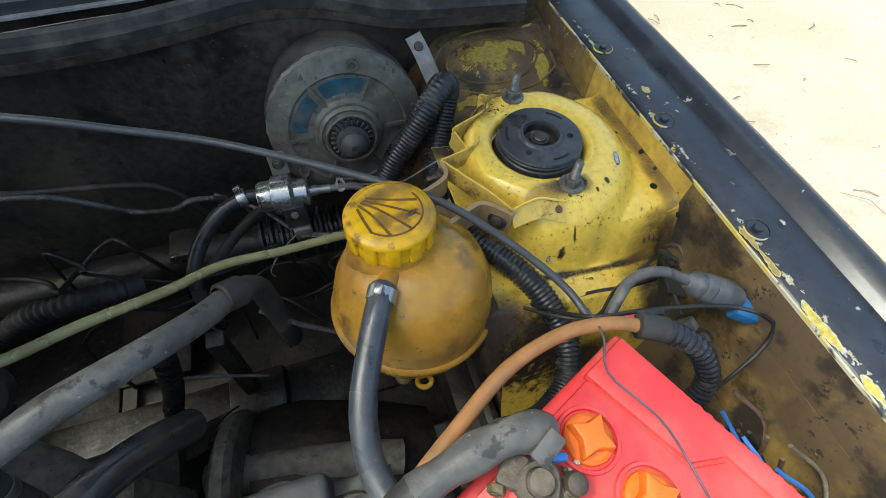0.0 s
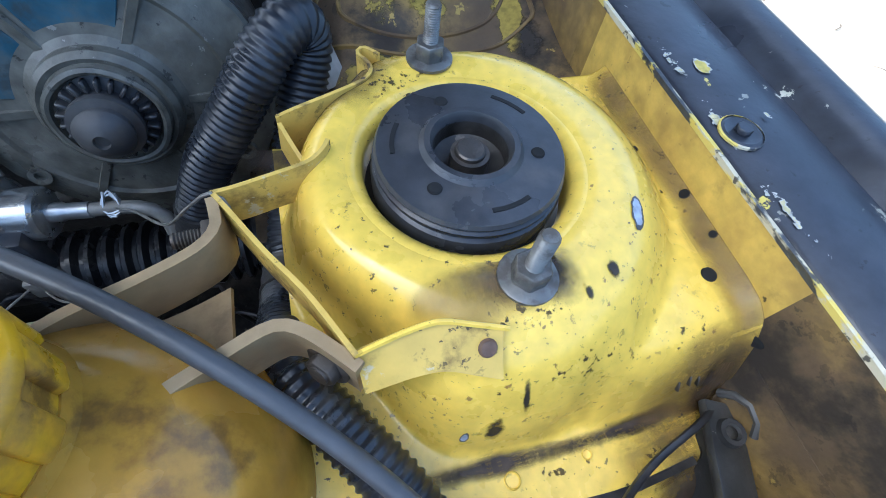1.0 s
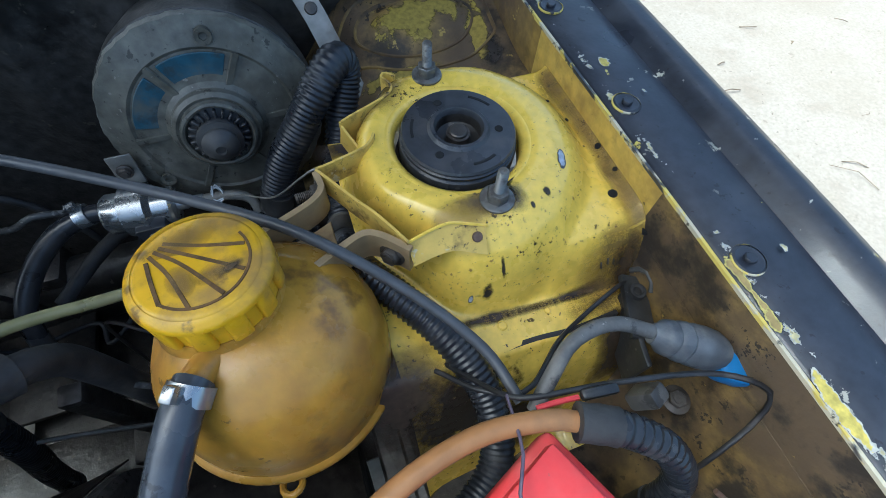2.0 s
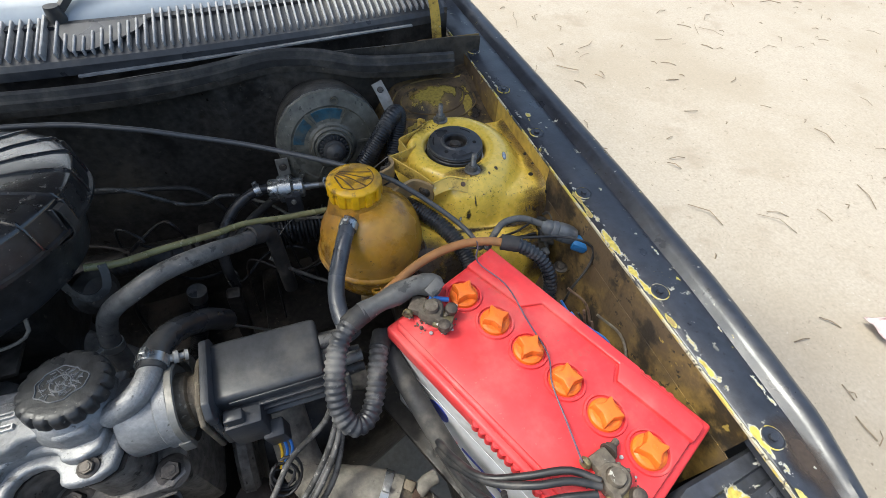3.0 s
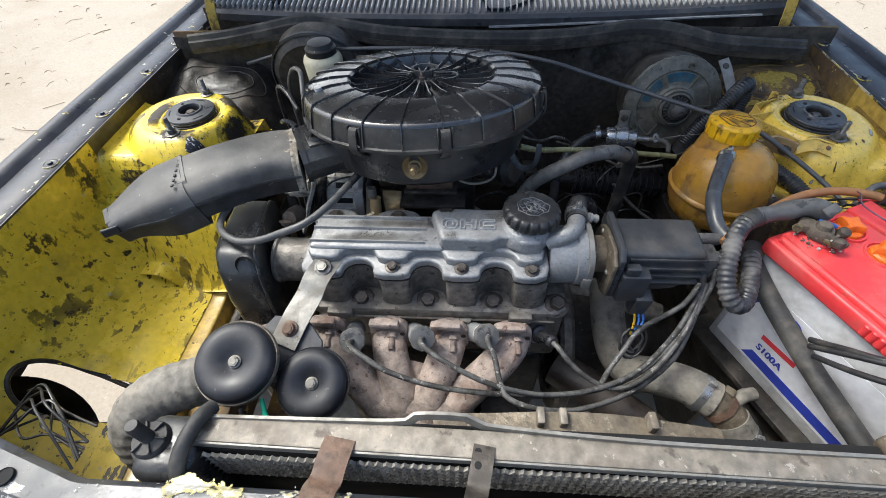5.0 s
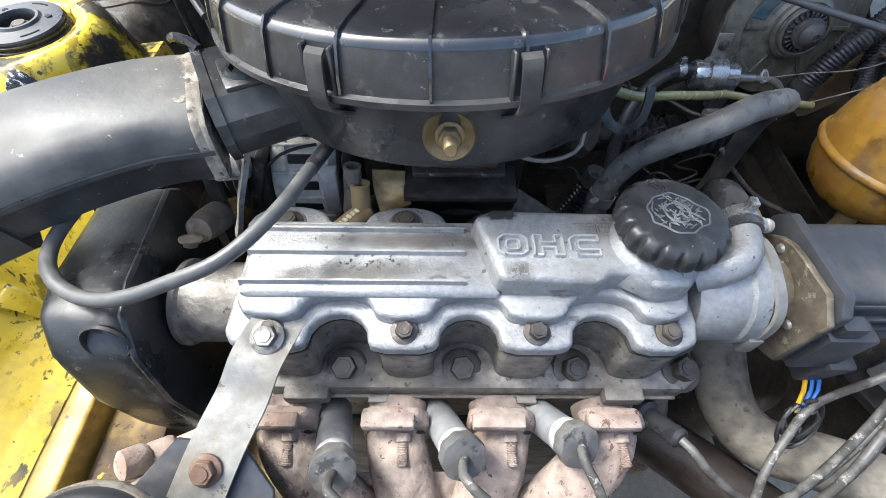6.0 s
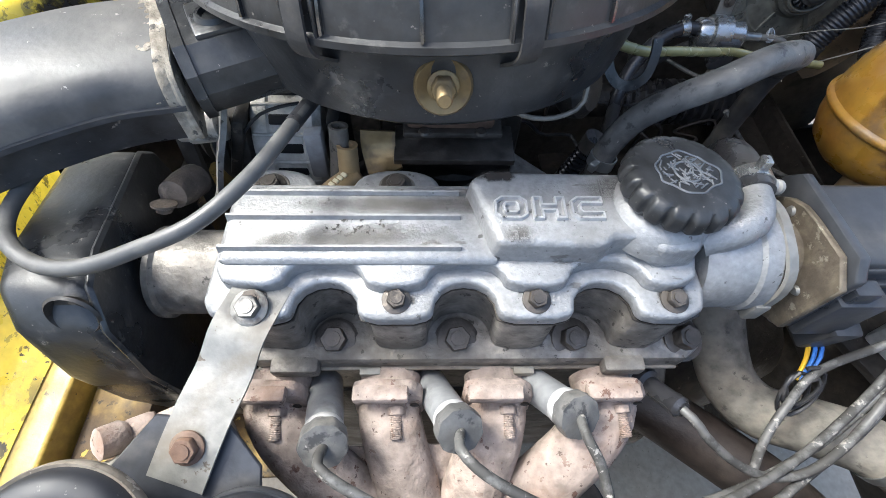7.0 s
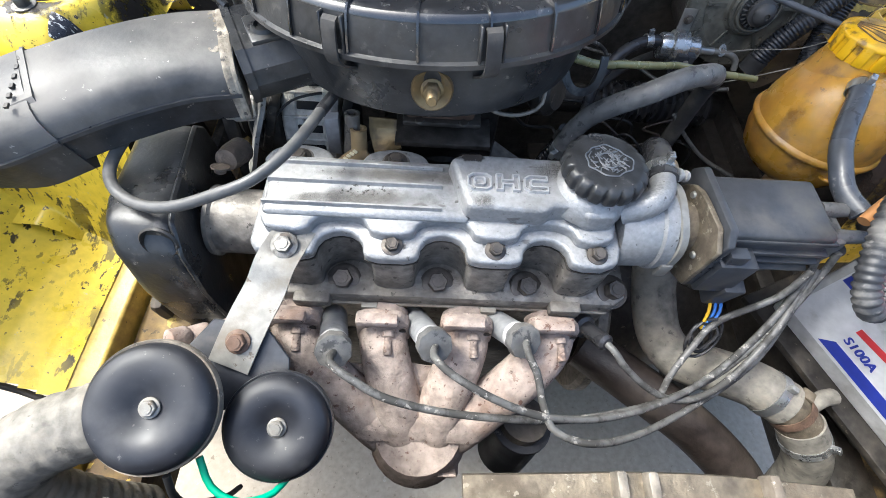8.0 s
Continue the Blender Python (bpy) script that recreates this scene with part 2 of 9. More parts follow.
rust_brown = material("rust_brown_steel", (0.125, 0.075, 0.05), 0.7, dirt=((0.24, 0.19, 0.145), 26, 0.52, 0.72, 0.7), chips=((0.05, 0.03, 0.022), 90, 0.60, 0.66, 0.8), grain=0.35, bump=0.5)
grime_plate = material("grimy_tan_plate", (0.17, 0.14, 0.10), 0.55, 0.3, dirt=((0.07, 0.055, 0.04), 26, 0.46, 0.66, 0.85), chips=((0.30, 0.27, 0.21), 110, 0.60, 0.66, 0.7), grain=0.35, bump=0.5)
hose_pale = material("pale_clay_dusted_hose", (0.200, 0.186, 0.160), 0.75, dirt=((0.33, 0.295, 0.24), 18, 0.46, 0.68, 0.75), chips=((0.075, 0.07, 0.062), 75, 0.60, 0.67, 0.75), grain=0.35, bump=0.6, bump_scale=120)
hose_blue = material("shiny_blue_grey_rubber", (0.060, 0.066, 0.078), 0.30, dirt=[((0.20, 0.195, 0.185), 16, 0.52, 0.72, 0.6), ((0.30, 0.29, 0.27), 60, 0.62, 0.70, 0.6)], chips=((0.02, 0.02, 0.022), 50, 0.62, 0.66, 0.8), grain=0.2, bump=0.12)
hose_dark = material("oily_brown_black_hose", (0.040, 0.031, 0.027), 0.5, dirt=((0.085, 0.068, 0.055), 16, 0.48, 0.7, 0.7), grain=0.35, bump=0.3)
gloss_black = material("glossy_black_plastic", (0.017, 0.018, 0.021), 0.20, coat=1.0, dirt=[((0.085, 0.084, 0.082), 9, 0.44, 0.74, 0.45), ((0.20, 0.19, 0.175), 90, 0.58, 0.70, 0.4)], chips=((0.26, 0.25, 0.22), 210, 0.665, 0.69, 0.6), grain=0.3, bump=0.06)
duct_grey = material("dust_bleached_duct_plastic", (0.050, 0.049, 0.049), 0.47, dirt=((0.22, 0.205, 0.185), 8, 0.40, 0.70, 0.6), chips=((0.36, 0.34, 0.31), 120, 0.66, 0.70, 0.7), grain=0.2, bump=0.12)
crust = material("crusted_sealant", (0.30, 0.265, 0.21), 0.85, dirt=((0.13, 0.11, 0.085), 40, 0.44, 0.64, 0.85), chips=((0.045, 0.042, 0.04), 70, 0.56, 0.62, 0.9), grain=0.4, bump=1.0, bump_scale=140)
dusty_metal = material("dust_coated_metal", (0.235, 0.208, 0.170), 0.6, 0.2, dirt=[((0.13, 0.105, 0.08), 16, 0.48, 0.66, 0.8), ((0.07, 0.055, 0.045), 45, 0.56, 0.66, 0.8)], chips=((0.44, 0.40, 0.34), 90, 0.62, 0.66, 0.7), grain=0.3, bump=0.4)
fin_mat = material("corroded_radiator_fins", (0.46, 0.43, 0.37), 0.6, 0.2, dirt=((0.14, 0.11, 0.08), 30, 0.5, 0.7, 0.7), grain=0.3, bump=0.3)
cap_dirt = material("brown_dirt_in_grooves", (0.150, 0.078, 0.024), 0.7, dirt=((0.05, 0.03, 0.015), 90, 0.45, 0.65, 0.7), grain=0.3, bump=0.2)
amber = material("amber_yellowed_tank_plastic", (0.46, 0.250, 0.032), 0.24, dirt=[((0.25, 0.105, 0.025), 10, 0.44, 0.70, 0.8), ((0.115, 0.058, 0.024), 26, 0.54, 0.68, 0.75), ((0.34, 0.25, 0.17), 7, 0.56, 0.72, 0.45)], chips=((0.06, 0.03, 0.015), 120, 0.63, 0.67, 0.75, None, None, 16), grain=0.14, bump=0.08, sub=0.15)
tan_plastic = material("grimy_tan_plastic", (0.33, 0.235, 0.12), 0.45, dirt=((0.10, 0.06, 0.03), 30, 0.5, 0.72, 0.7), grain=0.15, bump=0.08)
cap_yellow = material("yellow_cap_plastic", (0.70, 0.40, 0.006), 0.34, dirt=[((0.26, 0.15, 0.05), 26, 0.46, 0.66, 0.75), ((0.10, 0.05, 0.02), 60, 0.56, 0.68, 0.8)], grain=0.1, bump=0.08)
red_plastic = material("red_battery_plastic", (0.66, 0.040, 0.045), 0.42, dirt=[((0.62, 0.17, 0.15), 14, 0.44, 0.75, 0.55), ((0.40, 0.10, 0.08), 40, 0.58, 0.72, 0.5)], chips=((0.25, 0.12, 0.09), 180, 0.65, 0.69, 0.6), grain=0.08, bump=0.08)
orange_plastic = material("orange_plastic", (0.75, 0.16, 0.015), 0.42, dirt=((0.35, 0.09, 0.03), 60, 0.52, 0.7, 0.6), grain=0.08, bump=0.08)
alu_pale = material("pale_oxidised_aluminium", (0.40, 0.385, 0.36), 0.55, 0.2, dirt=((0.20, 0.18, 0.15), 26, 0.48, 0.70, 0.75), chips=((0.06, 0.05, 0.04), 110, 0.62, 0.66, 0.8), grain=0.25, bump=0.3)
white_dusty = material("dusty_white_plastic", (0.52, 0.52, 0.52), 0.5, dirt=((0.24, 0.22, 0.20), 14, 0.42, 0.68, 0.75), grain=0.12, bump=0.12)
cream = material("cream_plastic", (0.66, 0.60, 0.42), 0.42, dirt=((0.36, 0.30, 0.18), 40, 0.52, 0.72, 0.6), grain=0.08, bump=0.05)
blue_label = material("blue_printed_label", (0.03, 0.05, 0.36), 0.45, dirt=((0.28, 0.28, 0.32), 30, 0.56, 0.7, 0.4), grain=0.1, bump=0.03)
red_label = material("red_print", (0.65, 0.05, 0.06), 0.5, grain=0.1, bump=0.0)
white_label = material("white_printed_label", (0.70, 0.70, 0.72), 0.45, dirt=((0.40, 0.38, 0.36), 30, 0.55, 0.72, 0.5), grain=0.08, bump=0.03)
label_grey = material("grey_metal_plate", (0.30, 0.30, 0.305), 0.55, 0.1, dirt=((0.17, 0.155, 0.135), 40, 0.5, 0.7, 0.7), grain=0.2, bump=0.1)
print_dark = material("dark_print", (0.05, 0.05, 0.06), 0.6, grain=0.3, bump=0.0)
blue_plastic = material("blue_plastic", (0.03, 0.17, 0.42), 0.4, dirt=((0.10, 0.10, 0.11), 60, 0.55, 0.7, 0.6), grain=0.1, bump=0.05)
brown_cable = material("brown_orange_cable_sheath", (0.36, 0.17, 0.06), 0.5, dirt=((0.20, 0.12, 0.06), 30, 0.5, 0.7, 0.6), grain=0.12, bump=0.1)
clear_hose = material("yellowed_clear_hose", (0.36, 0.34, 0.16), 0.22, dirt=((0.20, 0.17, 0.07), 25, 0.5, 0.7, 0.6), grain=0.1, bump=0.03, trans=0.25, sub=0.0)
cable_grey = material("grey_cable_sheath", (0.065, 0.068, 0.075), 0.42, dirt=((0.07, 0.065, 0.06), 40, 0.5, 0.7, 0.6), grain=0.15, bump=0.1)
stud_steel = material("dull_grimy_plated_steel", (0.20, 0.195, 0.18), 0.42, 0.7, dirt=((0.07, 0.06, 0.05), 90, 0.46, 0.62, 0.9), grain=0.25, bump=0.2)
lead_grey = material("dusty_grey_ignition_lead", (0.115, 0.112, 0.106), 0.45, dirt=((0.035, 0.033, 0.030), 45, 0.46, 0.58, 0.85), chips=((0.34, 0.32, 0.29), 110, 0.60, 0.65, 0.75), grain=0.2, bump=0.15)
sleeve_grey = material("brushed_grey_sleeve", (0.32, 0.325, 0.33), 0.40, 0.35, dirt=((0.15, 0.14, 0.13), 40, 0.5, 0.72, 0.6), grain=0.15, bump=0.15)
oxide = material("corroded_lead_terminal", (0.16, 0.135, 0.105), 0.7, 0.25, dirt=((0.09, 0.07, 0.055), 55, 0.45, 0.65, 0.9), chips=((0.55, 0.54, 0.48), 90, 0.62, 0.68, 0.8), grain=0.35, bump=0.8, bump_scale=150)
brass_crust = material("verdigris_crusted_brass", (0.20, 0.165, 0.085), 0.6, 0.4, dirt=[((0.34, 0.33, 0.25), 60, 0.52, 0.66, 0.8), ((0.06, 0.048, 0.035), 90, 0.52, 0.64, 0.85)], grain=0.3, bump=0.7, bump_scale=200)
alu_tan = material("dirty_tan_aluminium", (0.56, 0.53, 0.47), 0.62, 0.0, dirt=[((0.27, 0.235, 0.19), 22, 0.50, 0.68, 0.7), ((0.05, 0.042, 0.034), 50, 0.56, 0.68, 0.8)], grain=0.25, bump=0.4)
rust_dark = material("dark_rusty_bolt", (0.085, 0.068, 0.055), 0.6, 0.35, dirt=((0.17, 0.14, 0.11), 60, 0.52, 0.68, 0.7), grain=0.3, bump=0.6, bump_scale=200)
wire_blue = material("blue_wire", (0.05, 0.18, 0.55), 0.4, grain=0.1, bump=0.0)
wire_black = material("black_wire", (0.02, 0.02, 0.022), 0.45, dirt=((0.10, 0.09, 0.08), 40, 0.5, 0.7, 0.5), grain=0.2, bump=0.0)
wire_purple = material("violet_grey_wire", (0.115, 0.085, 0.115), 0.5, grain=0.2, bump=0.0)
wire_yellow = material("yellow_wire", (0.70, 0.42, 0.02), 0.4, grain=0.1, bump=0.0)
wire_green = material("green_wire", (0.01, 0.36, 0.20), 0.4, grain=0.1, bump=0.0)
# near-black colour that puts the shade of holes and gaps onto solid pieces
void = material("painted_dark_hollow", (0.006, 0.006, 0.006), 0.9, grain=0.2, bump=0.0)
sticker = material("black_white_worn_sticker", (0.018, 0.018, 0.024), 0.35, dirt=((0.62, 0.62, 0.60), 3.6, 0.56, 0.575, 0.95), grain=0.2, bump=0.03)
horn_black = material("semi_gloss_black_horn_paint", (0.017, 0.018, 0.023), 0.50, dirt=((0.07, 0.07, 0.075), 25, 0.48, 0.72, 0.5), chips=((0.14, 0.135, 0.125), 150, 0.64, 0.68, 0.6), grain=0.2, bump=0.04)
amber_lens = material("orange_indicator_lens", (0.58, 0.135, 0.008), 0.22, dirt=((0.30, 0.09, 0.02), 30, 0.48, 0.70, 0.6), grain=0.1, bump=0.0, coat=0.5)
sand = material("pale_sandy_ground", (0.36, 0.315, 0.255), 0.9, dirt=[((0.28, 0.235, 0.175), 0.8, 0.42, 0.66, 0.6), ((0.24, 0.195, 0.145), 3.5, 0.56, 0.72, 0.5), ((0.19, 0.15, 0.11), 26, 0.64, 0.70, 0.5)],
                chips=[((0.13, 0.10, 0.070), 40, 0.66, 0.68, 0.9, None, None, 1.2), ((0.50, 0.46, 0.40), 70, 0.66, 0.70, 0.6), ((0.20, 0.16, 0.12), 120, 0.62, 0.66, 0.6, None, None, 3)], grain=0.12, grain_scale=90, bump=0.6, bump_scale=24)
lamp_glass = material("dusty_lamp_glass", (0.62, 0.64, 0.65), 0.12, dirt=((0.38, 0.35, 0.31), 14, 0.46, 0.70, 0.6), grain=0.1, bump=0.03, trans=0.7, coat=0.5)
twig_mat = material("dry_grass_stalks", (0.20, 0.15, 0.10), 0.8, grain=0.3, bump=0.0)


def decal(name, inner, rim=None, soft=0.01, level=0.5, rough=0.6, strength=1.0, scale=38, spread=1.7):
    """A thin mark of wear or painted shade on a unit patch: full in the middle, ragged at its edge; rim is the paint
    coat that shows round it.
    """
    m = bpy.data.materials.new(name)
    m.use_nodes = True
    nt = m.node_tree
    n, l = nt.nodes, nt.links
    p = n["Principled BSDF"]
    tc, geo = n.new("ShaderNodeTexCoord"), n.new("ShaderNodeNewGeometry")
    g = n.new("ShaderNodeTexGradient")
    g.gradient_type = "SPHERICAL"
    flat = n.new("ShaderNodeMapping")
    flat.inputs["Scale"].default_value = (1, 1, 0)
    l.new(tc.outputs["Object"], flat.inputs["Vector"])
    l.new(flat.outputs[0], g.inputs["Vector"])
    t = n.new("ShaderNodeTexNoise")
    t.inputs["Scale"].default_value, t.inputs["Detail"].default_value, t.inputs["Roughness"].default_value = scale, 7, 0.62
    l.new(geo.outputs["Position"], t.inputs["Vector"])
    v = n.new("ShaderNodeMath")
    v.operation = "MULTIPLY_ADD"
    l.new(t.outputs["Fac"], v.inputs[0])
    v.inputs[1].default_value = spread
    l.new(g.outputs["Fac"], v.inputs[2])
    def step(lo, hi, top=1.0):
        r = n.new("ShaderNodeMapRange")
        r.interpolation_type = "SMOOTHSTEP"
        r.inputs["From Min"].default_value, r.inputs["From Max"].default_value, r.inputs["To Max"].default_value = lo, hi, top
        l.new(v.outputs[0], r.inputs["Value"])
        return r.outputs[0]
    base = level + spread * 0.5
    # nothing is left at the patch's own border
    lim = n.new("ShaderNodeMapRange")
    lim.inputs["From Min"].default_value, lim.inputs["From Max"].default_value = 0.02, 0.14
    l.new(g.outputs["Fac"], lim.inputs["Value"])
    al = n.new("ShaderNodeMath")
    al.operation = "MULTIPLY"
    l.new(step(base - soft, base + soft, strength), al.inputs[0])
    l.new(lim.outputs[0], al.inputs[1])
    l.new(al.outputs[0], p.inputs["Alpha"])
    mx = n.new("ShaderNodeMix")
    mx.data_type = "RGBA"
    l.new(step(base + 0.11, base + 0.14), mx.inputs[0])
    mx.inputs[6].default_value = (*(rim or inner), 1)
    mx.inputs[7].default_value = (*inner, 1)
    g3 = n.new("ShaderNodeTexNoise")
    g3.inputs["Scale"].default_value, g3.inputs["Detail"].default_value = 220, 5
    l.new(geo.outputs["Position"], g3.inputs["Vector"])
    g4 = n.new("ShaderNodeMapRange")
    g4.inputs["From Min"].default_value, g4.inputs["From Max"].default_value, g4.inputs["To Min"].default_value, g4.inputs["To Max"].default_value = 0.3, 0.7, 0.6, 1.1
    l.new(g3.outputs["Fac"], g4.inputs["Value"])
    mu = n.new("ShaderNodeMix")
    mu.data_type, mu.blend_type = "RGBA", "MULTIPLY"
    mu.inputs[0].default_value = 1
    l.new(mx.outputs[2], mu.inputs[6])
    l.new(g4.outputs[0], mu.inputs[7])
    l.new(mu.outputs[2], p.inputs["Base Color"])
    p.inputs["Roughness"].default_value = rough
    return m


peel_yellow = decal("peeled_to_yellow", (0.62, 0.50, 0.10), (0.50, 0.49, 0.43), scale=34, spread=3.2)
peel_white = decal("peeled_to_primer", (0.58, 0.57, 0.53), (0.56, 0.50, 0.22), scale=30, spread=3.2)
peel_chips = decal("chipped_to_primer", (0.56, 0.50, 0.26), (0.46, 0.46, 0.42), level=0.86, scale=150, spread=2.6)
peel_tan = decal("peeled_to_rusty_primer", (0.40, 0.29, 0.10), (0.58, 0.50, 0.14), scale=26, spread=2.8)
bare_steel = decal("bare_bluish_steel", (0.42, 0.46, 0.55), (0.06, 0.06, 0.07), rough=0.35)
yellow_left = decal("yellow_paint_left_under_grime", (0.36, 0.265, 0.045), None, soft=0.12, level=0.34, strength=0.95, scale=46, spread=2.2)
oily = decal("thin_oil_film", (0.10, 0.088, 0.072), None, soft=0.5, level=0.42, strength=0.6, scale=60, spread=1.6)
grime = decal("brown_grime", (0.060, 0.042, 0.030), None, soft=0.42, level=0.40, strength=0.9, scale=30, spread=1.3)
# brown dirt on the cap and stud, painted shade along the flange
brown_shade_film = decal("thin_brown_dirt_and_shade", (0.215, 0.130, 0.045), None, soft=0.55, level=0.36, strength=0.62, scale=40, spread=1.2)
soot = decal("dark_grime", (0.028, 0.022, 0.018), None, soft=0.25, level=0.42, strength=0.9, scale=90, spread=1.8)
specks = decal("dark_specks", (0.040, 0.028, 0.018), None, soft=0.07, level=1.16, strength=0.75, scale=260, spread=3.4)


# dusty glass; base and patch colours are paled to carry the sky's glare
screen_glass = material("dusty_sky_glare_glass", (0.42, 0.46, 0.51), 0.08, dirt=((0.60, 0.61, 0.62), 4, 0.45, 0.7, 0.6), grain=0.03, bump=0.0, trans=0.25, rough_var=0.04, ior=1.6)


# ---- mesh helpers ----
WORLD = {}


def thing(name, label, category, at=(0, 0, 0), group="", kind=""):
    ob = new(name)
    ob.empty_display_size = 0.02
    ob.matrix_basis = at if isinstance(at, Matrix) else Matrix.Translation(at)
    WORLD[ob] = ob.matrix_basis.copy()
    return tagged(ob, label, category, group, kind)


def finish(bm, sharp=38):
    bmesh.ops.recalc_face_normals(bm, faces=bm.faces)
    me = bpy.data.meshes.new("mesh")
    bm.to_mesh(me)
    bm.free()
    me.shade_smooth()
    me.set_sharp_from_angle(angle=radians(sharp))
    return me


def part(name, bm, mat, parent=None, label="", sharp=38, local=False):
    """One mesh under a thing or part; the mesh is in world coordinates, or in the parent's own if local."""
    me = finish(bm, sharp) if isinstance(bm, bmesh.types.BMesh) else bm
    if mat and not me.materials:
        me.materials.append(mat)
    ob = new(name, me)
    WORLD[ob] = Matrix()
    if parent:
        ob.parent = parent
        if local:
            WORLD[ob] = WORLD[parent].copy()
        else:
            ob.matrix_parent_inverse = WORLD[parent].inverted()
    return tagged(ob, label)


def axis_m(p, q, up=(0, 0, 1)):
    """A frame at p whose z looks to q."""
    z = (Vector(q) - Vector(p)).normalized()
    u = Vector(up)
    if abs(z.dot(u)) > 0.99:
        u = Vector((0, 1, 0))
    x = u.cross(z).normalized()
    y = z.cross(x)
    return Matrix.Translation(p) @ Matrix((x, y, z)).transposed().to_4x4()


def lathe(prof, n=32, m=Matrix(), bm=None, wob=None):
    """Turns (radius, height) pairs round z."""
    bm = bm or bmesh.new()
    rings = []
    for r, h in prof:
        if r < 1e-6:
            rings.append([bm.verts.new(m @ Vector((0, 0, h)))])
        else:
            rings.append([bm.verts.new(m @ Vector(((r * (wob(a, r) if wob else 1)) * math.cos(a), (r * (wob(a, r) if wob else 1)) * math.sin(a), h)))
                          for a in (2 * math.pi * i / n for i in range(n))])
    for a, b in zip(rings, rings[1:]):
        for i in range(n):
            j = (i + 1) % n
            if len(a) == 1 and len(b) == 1:
                continue
            if len(a) == 1:
                bm.faces.new((a[0], b[i], b[j]))
            elif len(b) == 1:
                bm.faces.new((a[i], a[j], b[0]))
            else:
                bm.faces.new((a[i], a[j], b[j], b[i]))
    return bm


def spline(pts, step=0.006):
    """A smooth line through the points, in even steps."""
    p = [Vector(q) for q in pts]
    if len(p) == 2:
        dense = [p[0].lerp(p[1], i / 8) for i in range(9)]
    else:
        p = [p[0] * 2 - p[1]] + p + [p[-1] * 2 - p[-2]]
        dense = []
        for a, b, c, d in zip(p, p[1:], p[2:], p[3:]):
            for i in range(16):
                t = i / 16
                dense.append(0.5 * ((2 * b) + (c - a) * t + (2 * a - 5 * b + 4 * c - d) * t * t + (3 * b - 3 * c + d - a) * t ** 3))
        dense.append(p[-2])
    out, left = [dense[0]], step
    for a, b in zip(dense, dense[1:]):
        seg = (b - a).length
        while seg >= left:
            a = a.lerp(b, left / seg)
            out.append(a)
            seg = (b - a).length
            left = step
        left -= seg
    if (out[-1] - dense[-1]).length > step * 0.3:
        out.append(dense[-1])
    return out


def sweep(line, section, bm=None, caps=True, up=(0, 0, 1), scale=None):
    """Carries a closed section of (side, up) pairs along a line."""
    bm = bm or bmesh.new()
    t0 = (line[1] - line[0]).normalized()
    u = Vector(up) - t0 * t0.dot(Vector(up))
    if u.length < 1e-3:
        u = Vector((1, 0, 0)) - t0 * t0.x
    u.normalize()
    rings = []
    for i, p in enumerate(line):
        t = (line[min(i + 1, len(line) - 1)] - line[max(i - 1, 0)]).normalized()
        u = (u - t * t.dot(u)).normalized()
        s = t.cross(u)
        k = scale(i / max(1, len(line) - 1), i) if scale else 1
        rings.append([bm.verts.new(p + s * a * k + u * b * k) for a, b in section])
    n = len(section)
    for a, b in zip(rings, rings[1:]):
        for i in range(n):
            bm.faces.new((a[i], a[(i + 1) % n], b[(i + 1) % n], b[i]))
    if caps:
        bm.faces.new(rings[0][::-1])
        bm.faces.new(rings[-1])
    return bm


def circle(r, n=10):
    return [(r * math.cos(2 * math.pi * i / n), r * math.sin(2 * math.pi * i / n)) for i in range(n)]


def tube(pts, r, n=12, step=0.008, bm=None, scale=None):
    return sweep(spline(pts, step), circle(r, n), bm, scale=scale)


def ribbed(pts, r, pitch=0.0055, depth=0.13, n=14, bm=None):
    """A corrugated hose."""
    def k(_, i):
        return (1, 1, 1 - depth, 1 - depth)[i % 4]
    return sweep(spline(pts, pitch / 4), circle(r, n), bm, scale=k)


def bevelled(bm, w, seg=2, angle=30):
    es = [e for e in bm.edges if len(e.link_faces) == 2 and e.calc_face_angle(0) > radians(angle)]
    if w > 0 and es:
        bmesh.ops.bevel(bm, geom=es, offset=w, segments=seg, affect="EDGES", profile=0.5, clamp_overlap=True)
    return bm


def merge(bm, other):
    """Adds the mesh of other to bm."""
    me = bpy.data.meshes.new("tmp")
    other.to_mesh(me)
    other.free()
    bm.from_mesh(me)
    bpy.data.meshes.remove(me)
    return bm


def box(size, m=Matrix(), bevel=0.003, seg=2, bm=None, at=None):
    b = bmesh.new()
    bmesh.ops.create_cube(b, size=1)
    bmesh.ops.scale(b, vec=size, verts=b.verts)
    bevelled(b, bevel, seg)
    if at is not None:
        m = Matrix.Translation(at) @ m
    bmesh.ops.transform(b, matrix=m, verts=b.verts)
    return merge(bm, b) if bm else b


def prism(outline, h0, h1, m=Matrix(), bevel=0.0, seg=2, bm=None, taper=0.0):
    """An outline of (x, y) pairs raised from h0 to h1; taper shrinks the top towards its middle."""
    b = bmesh.new()
    cx, cy = sum(p[0] for p in outline) / len(outline), sum(p[1] for p in outline) / len(outline)
    lo = [b.verts.new((x, y, h0)) for x, y in outline]
    hi = [b.verts.new((x + (cx - x) * taper, y + (cy - y) * taper, h1)) for x, y in outline]
    b.faces.new(lo[::-1])
    b.faces.new(hi)
    for i in range(len(lo)):
        j = (i + 1) % len(lo)
        b.faces.new((lo[i], lo[j], hi[j], hi[i]))
    bmesh.ops.recalc_face_normals(b, faces=b.faces)
    bevelled(b, bevel, seg)
    bmesh.ops.transform(b, matrix=m, verts=b.verts)
    return merge(bm, b) if bm else b


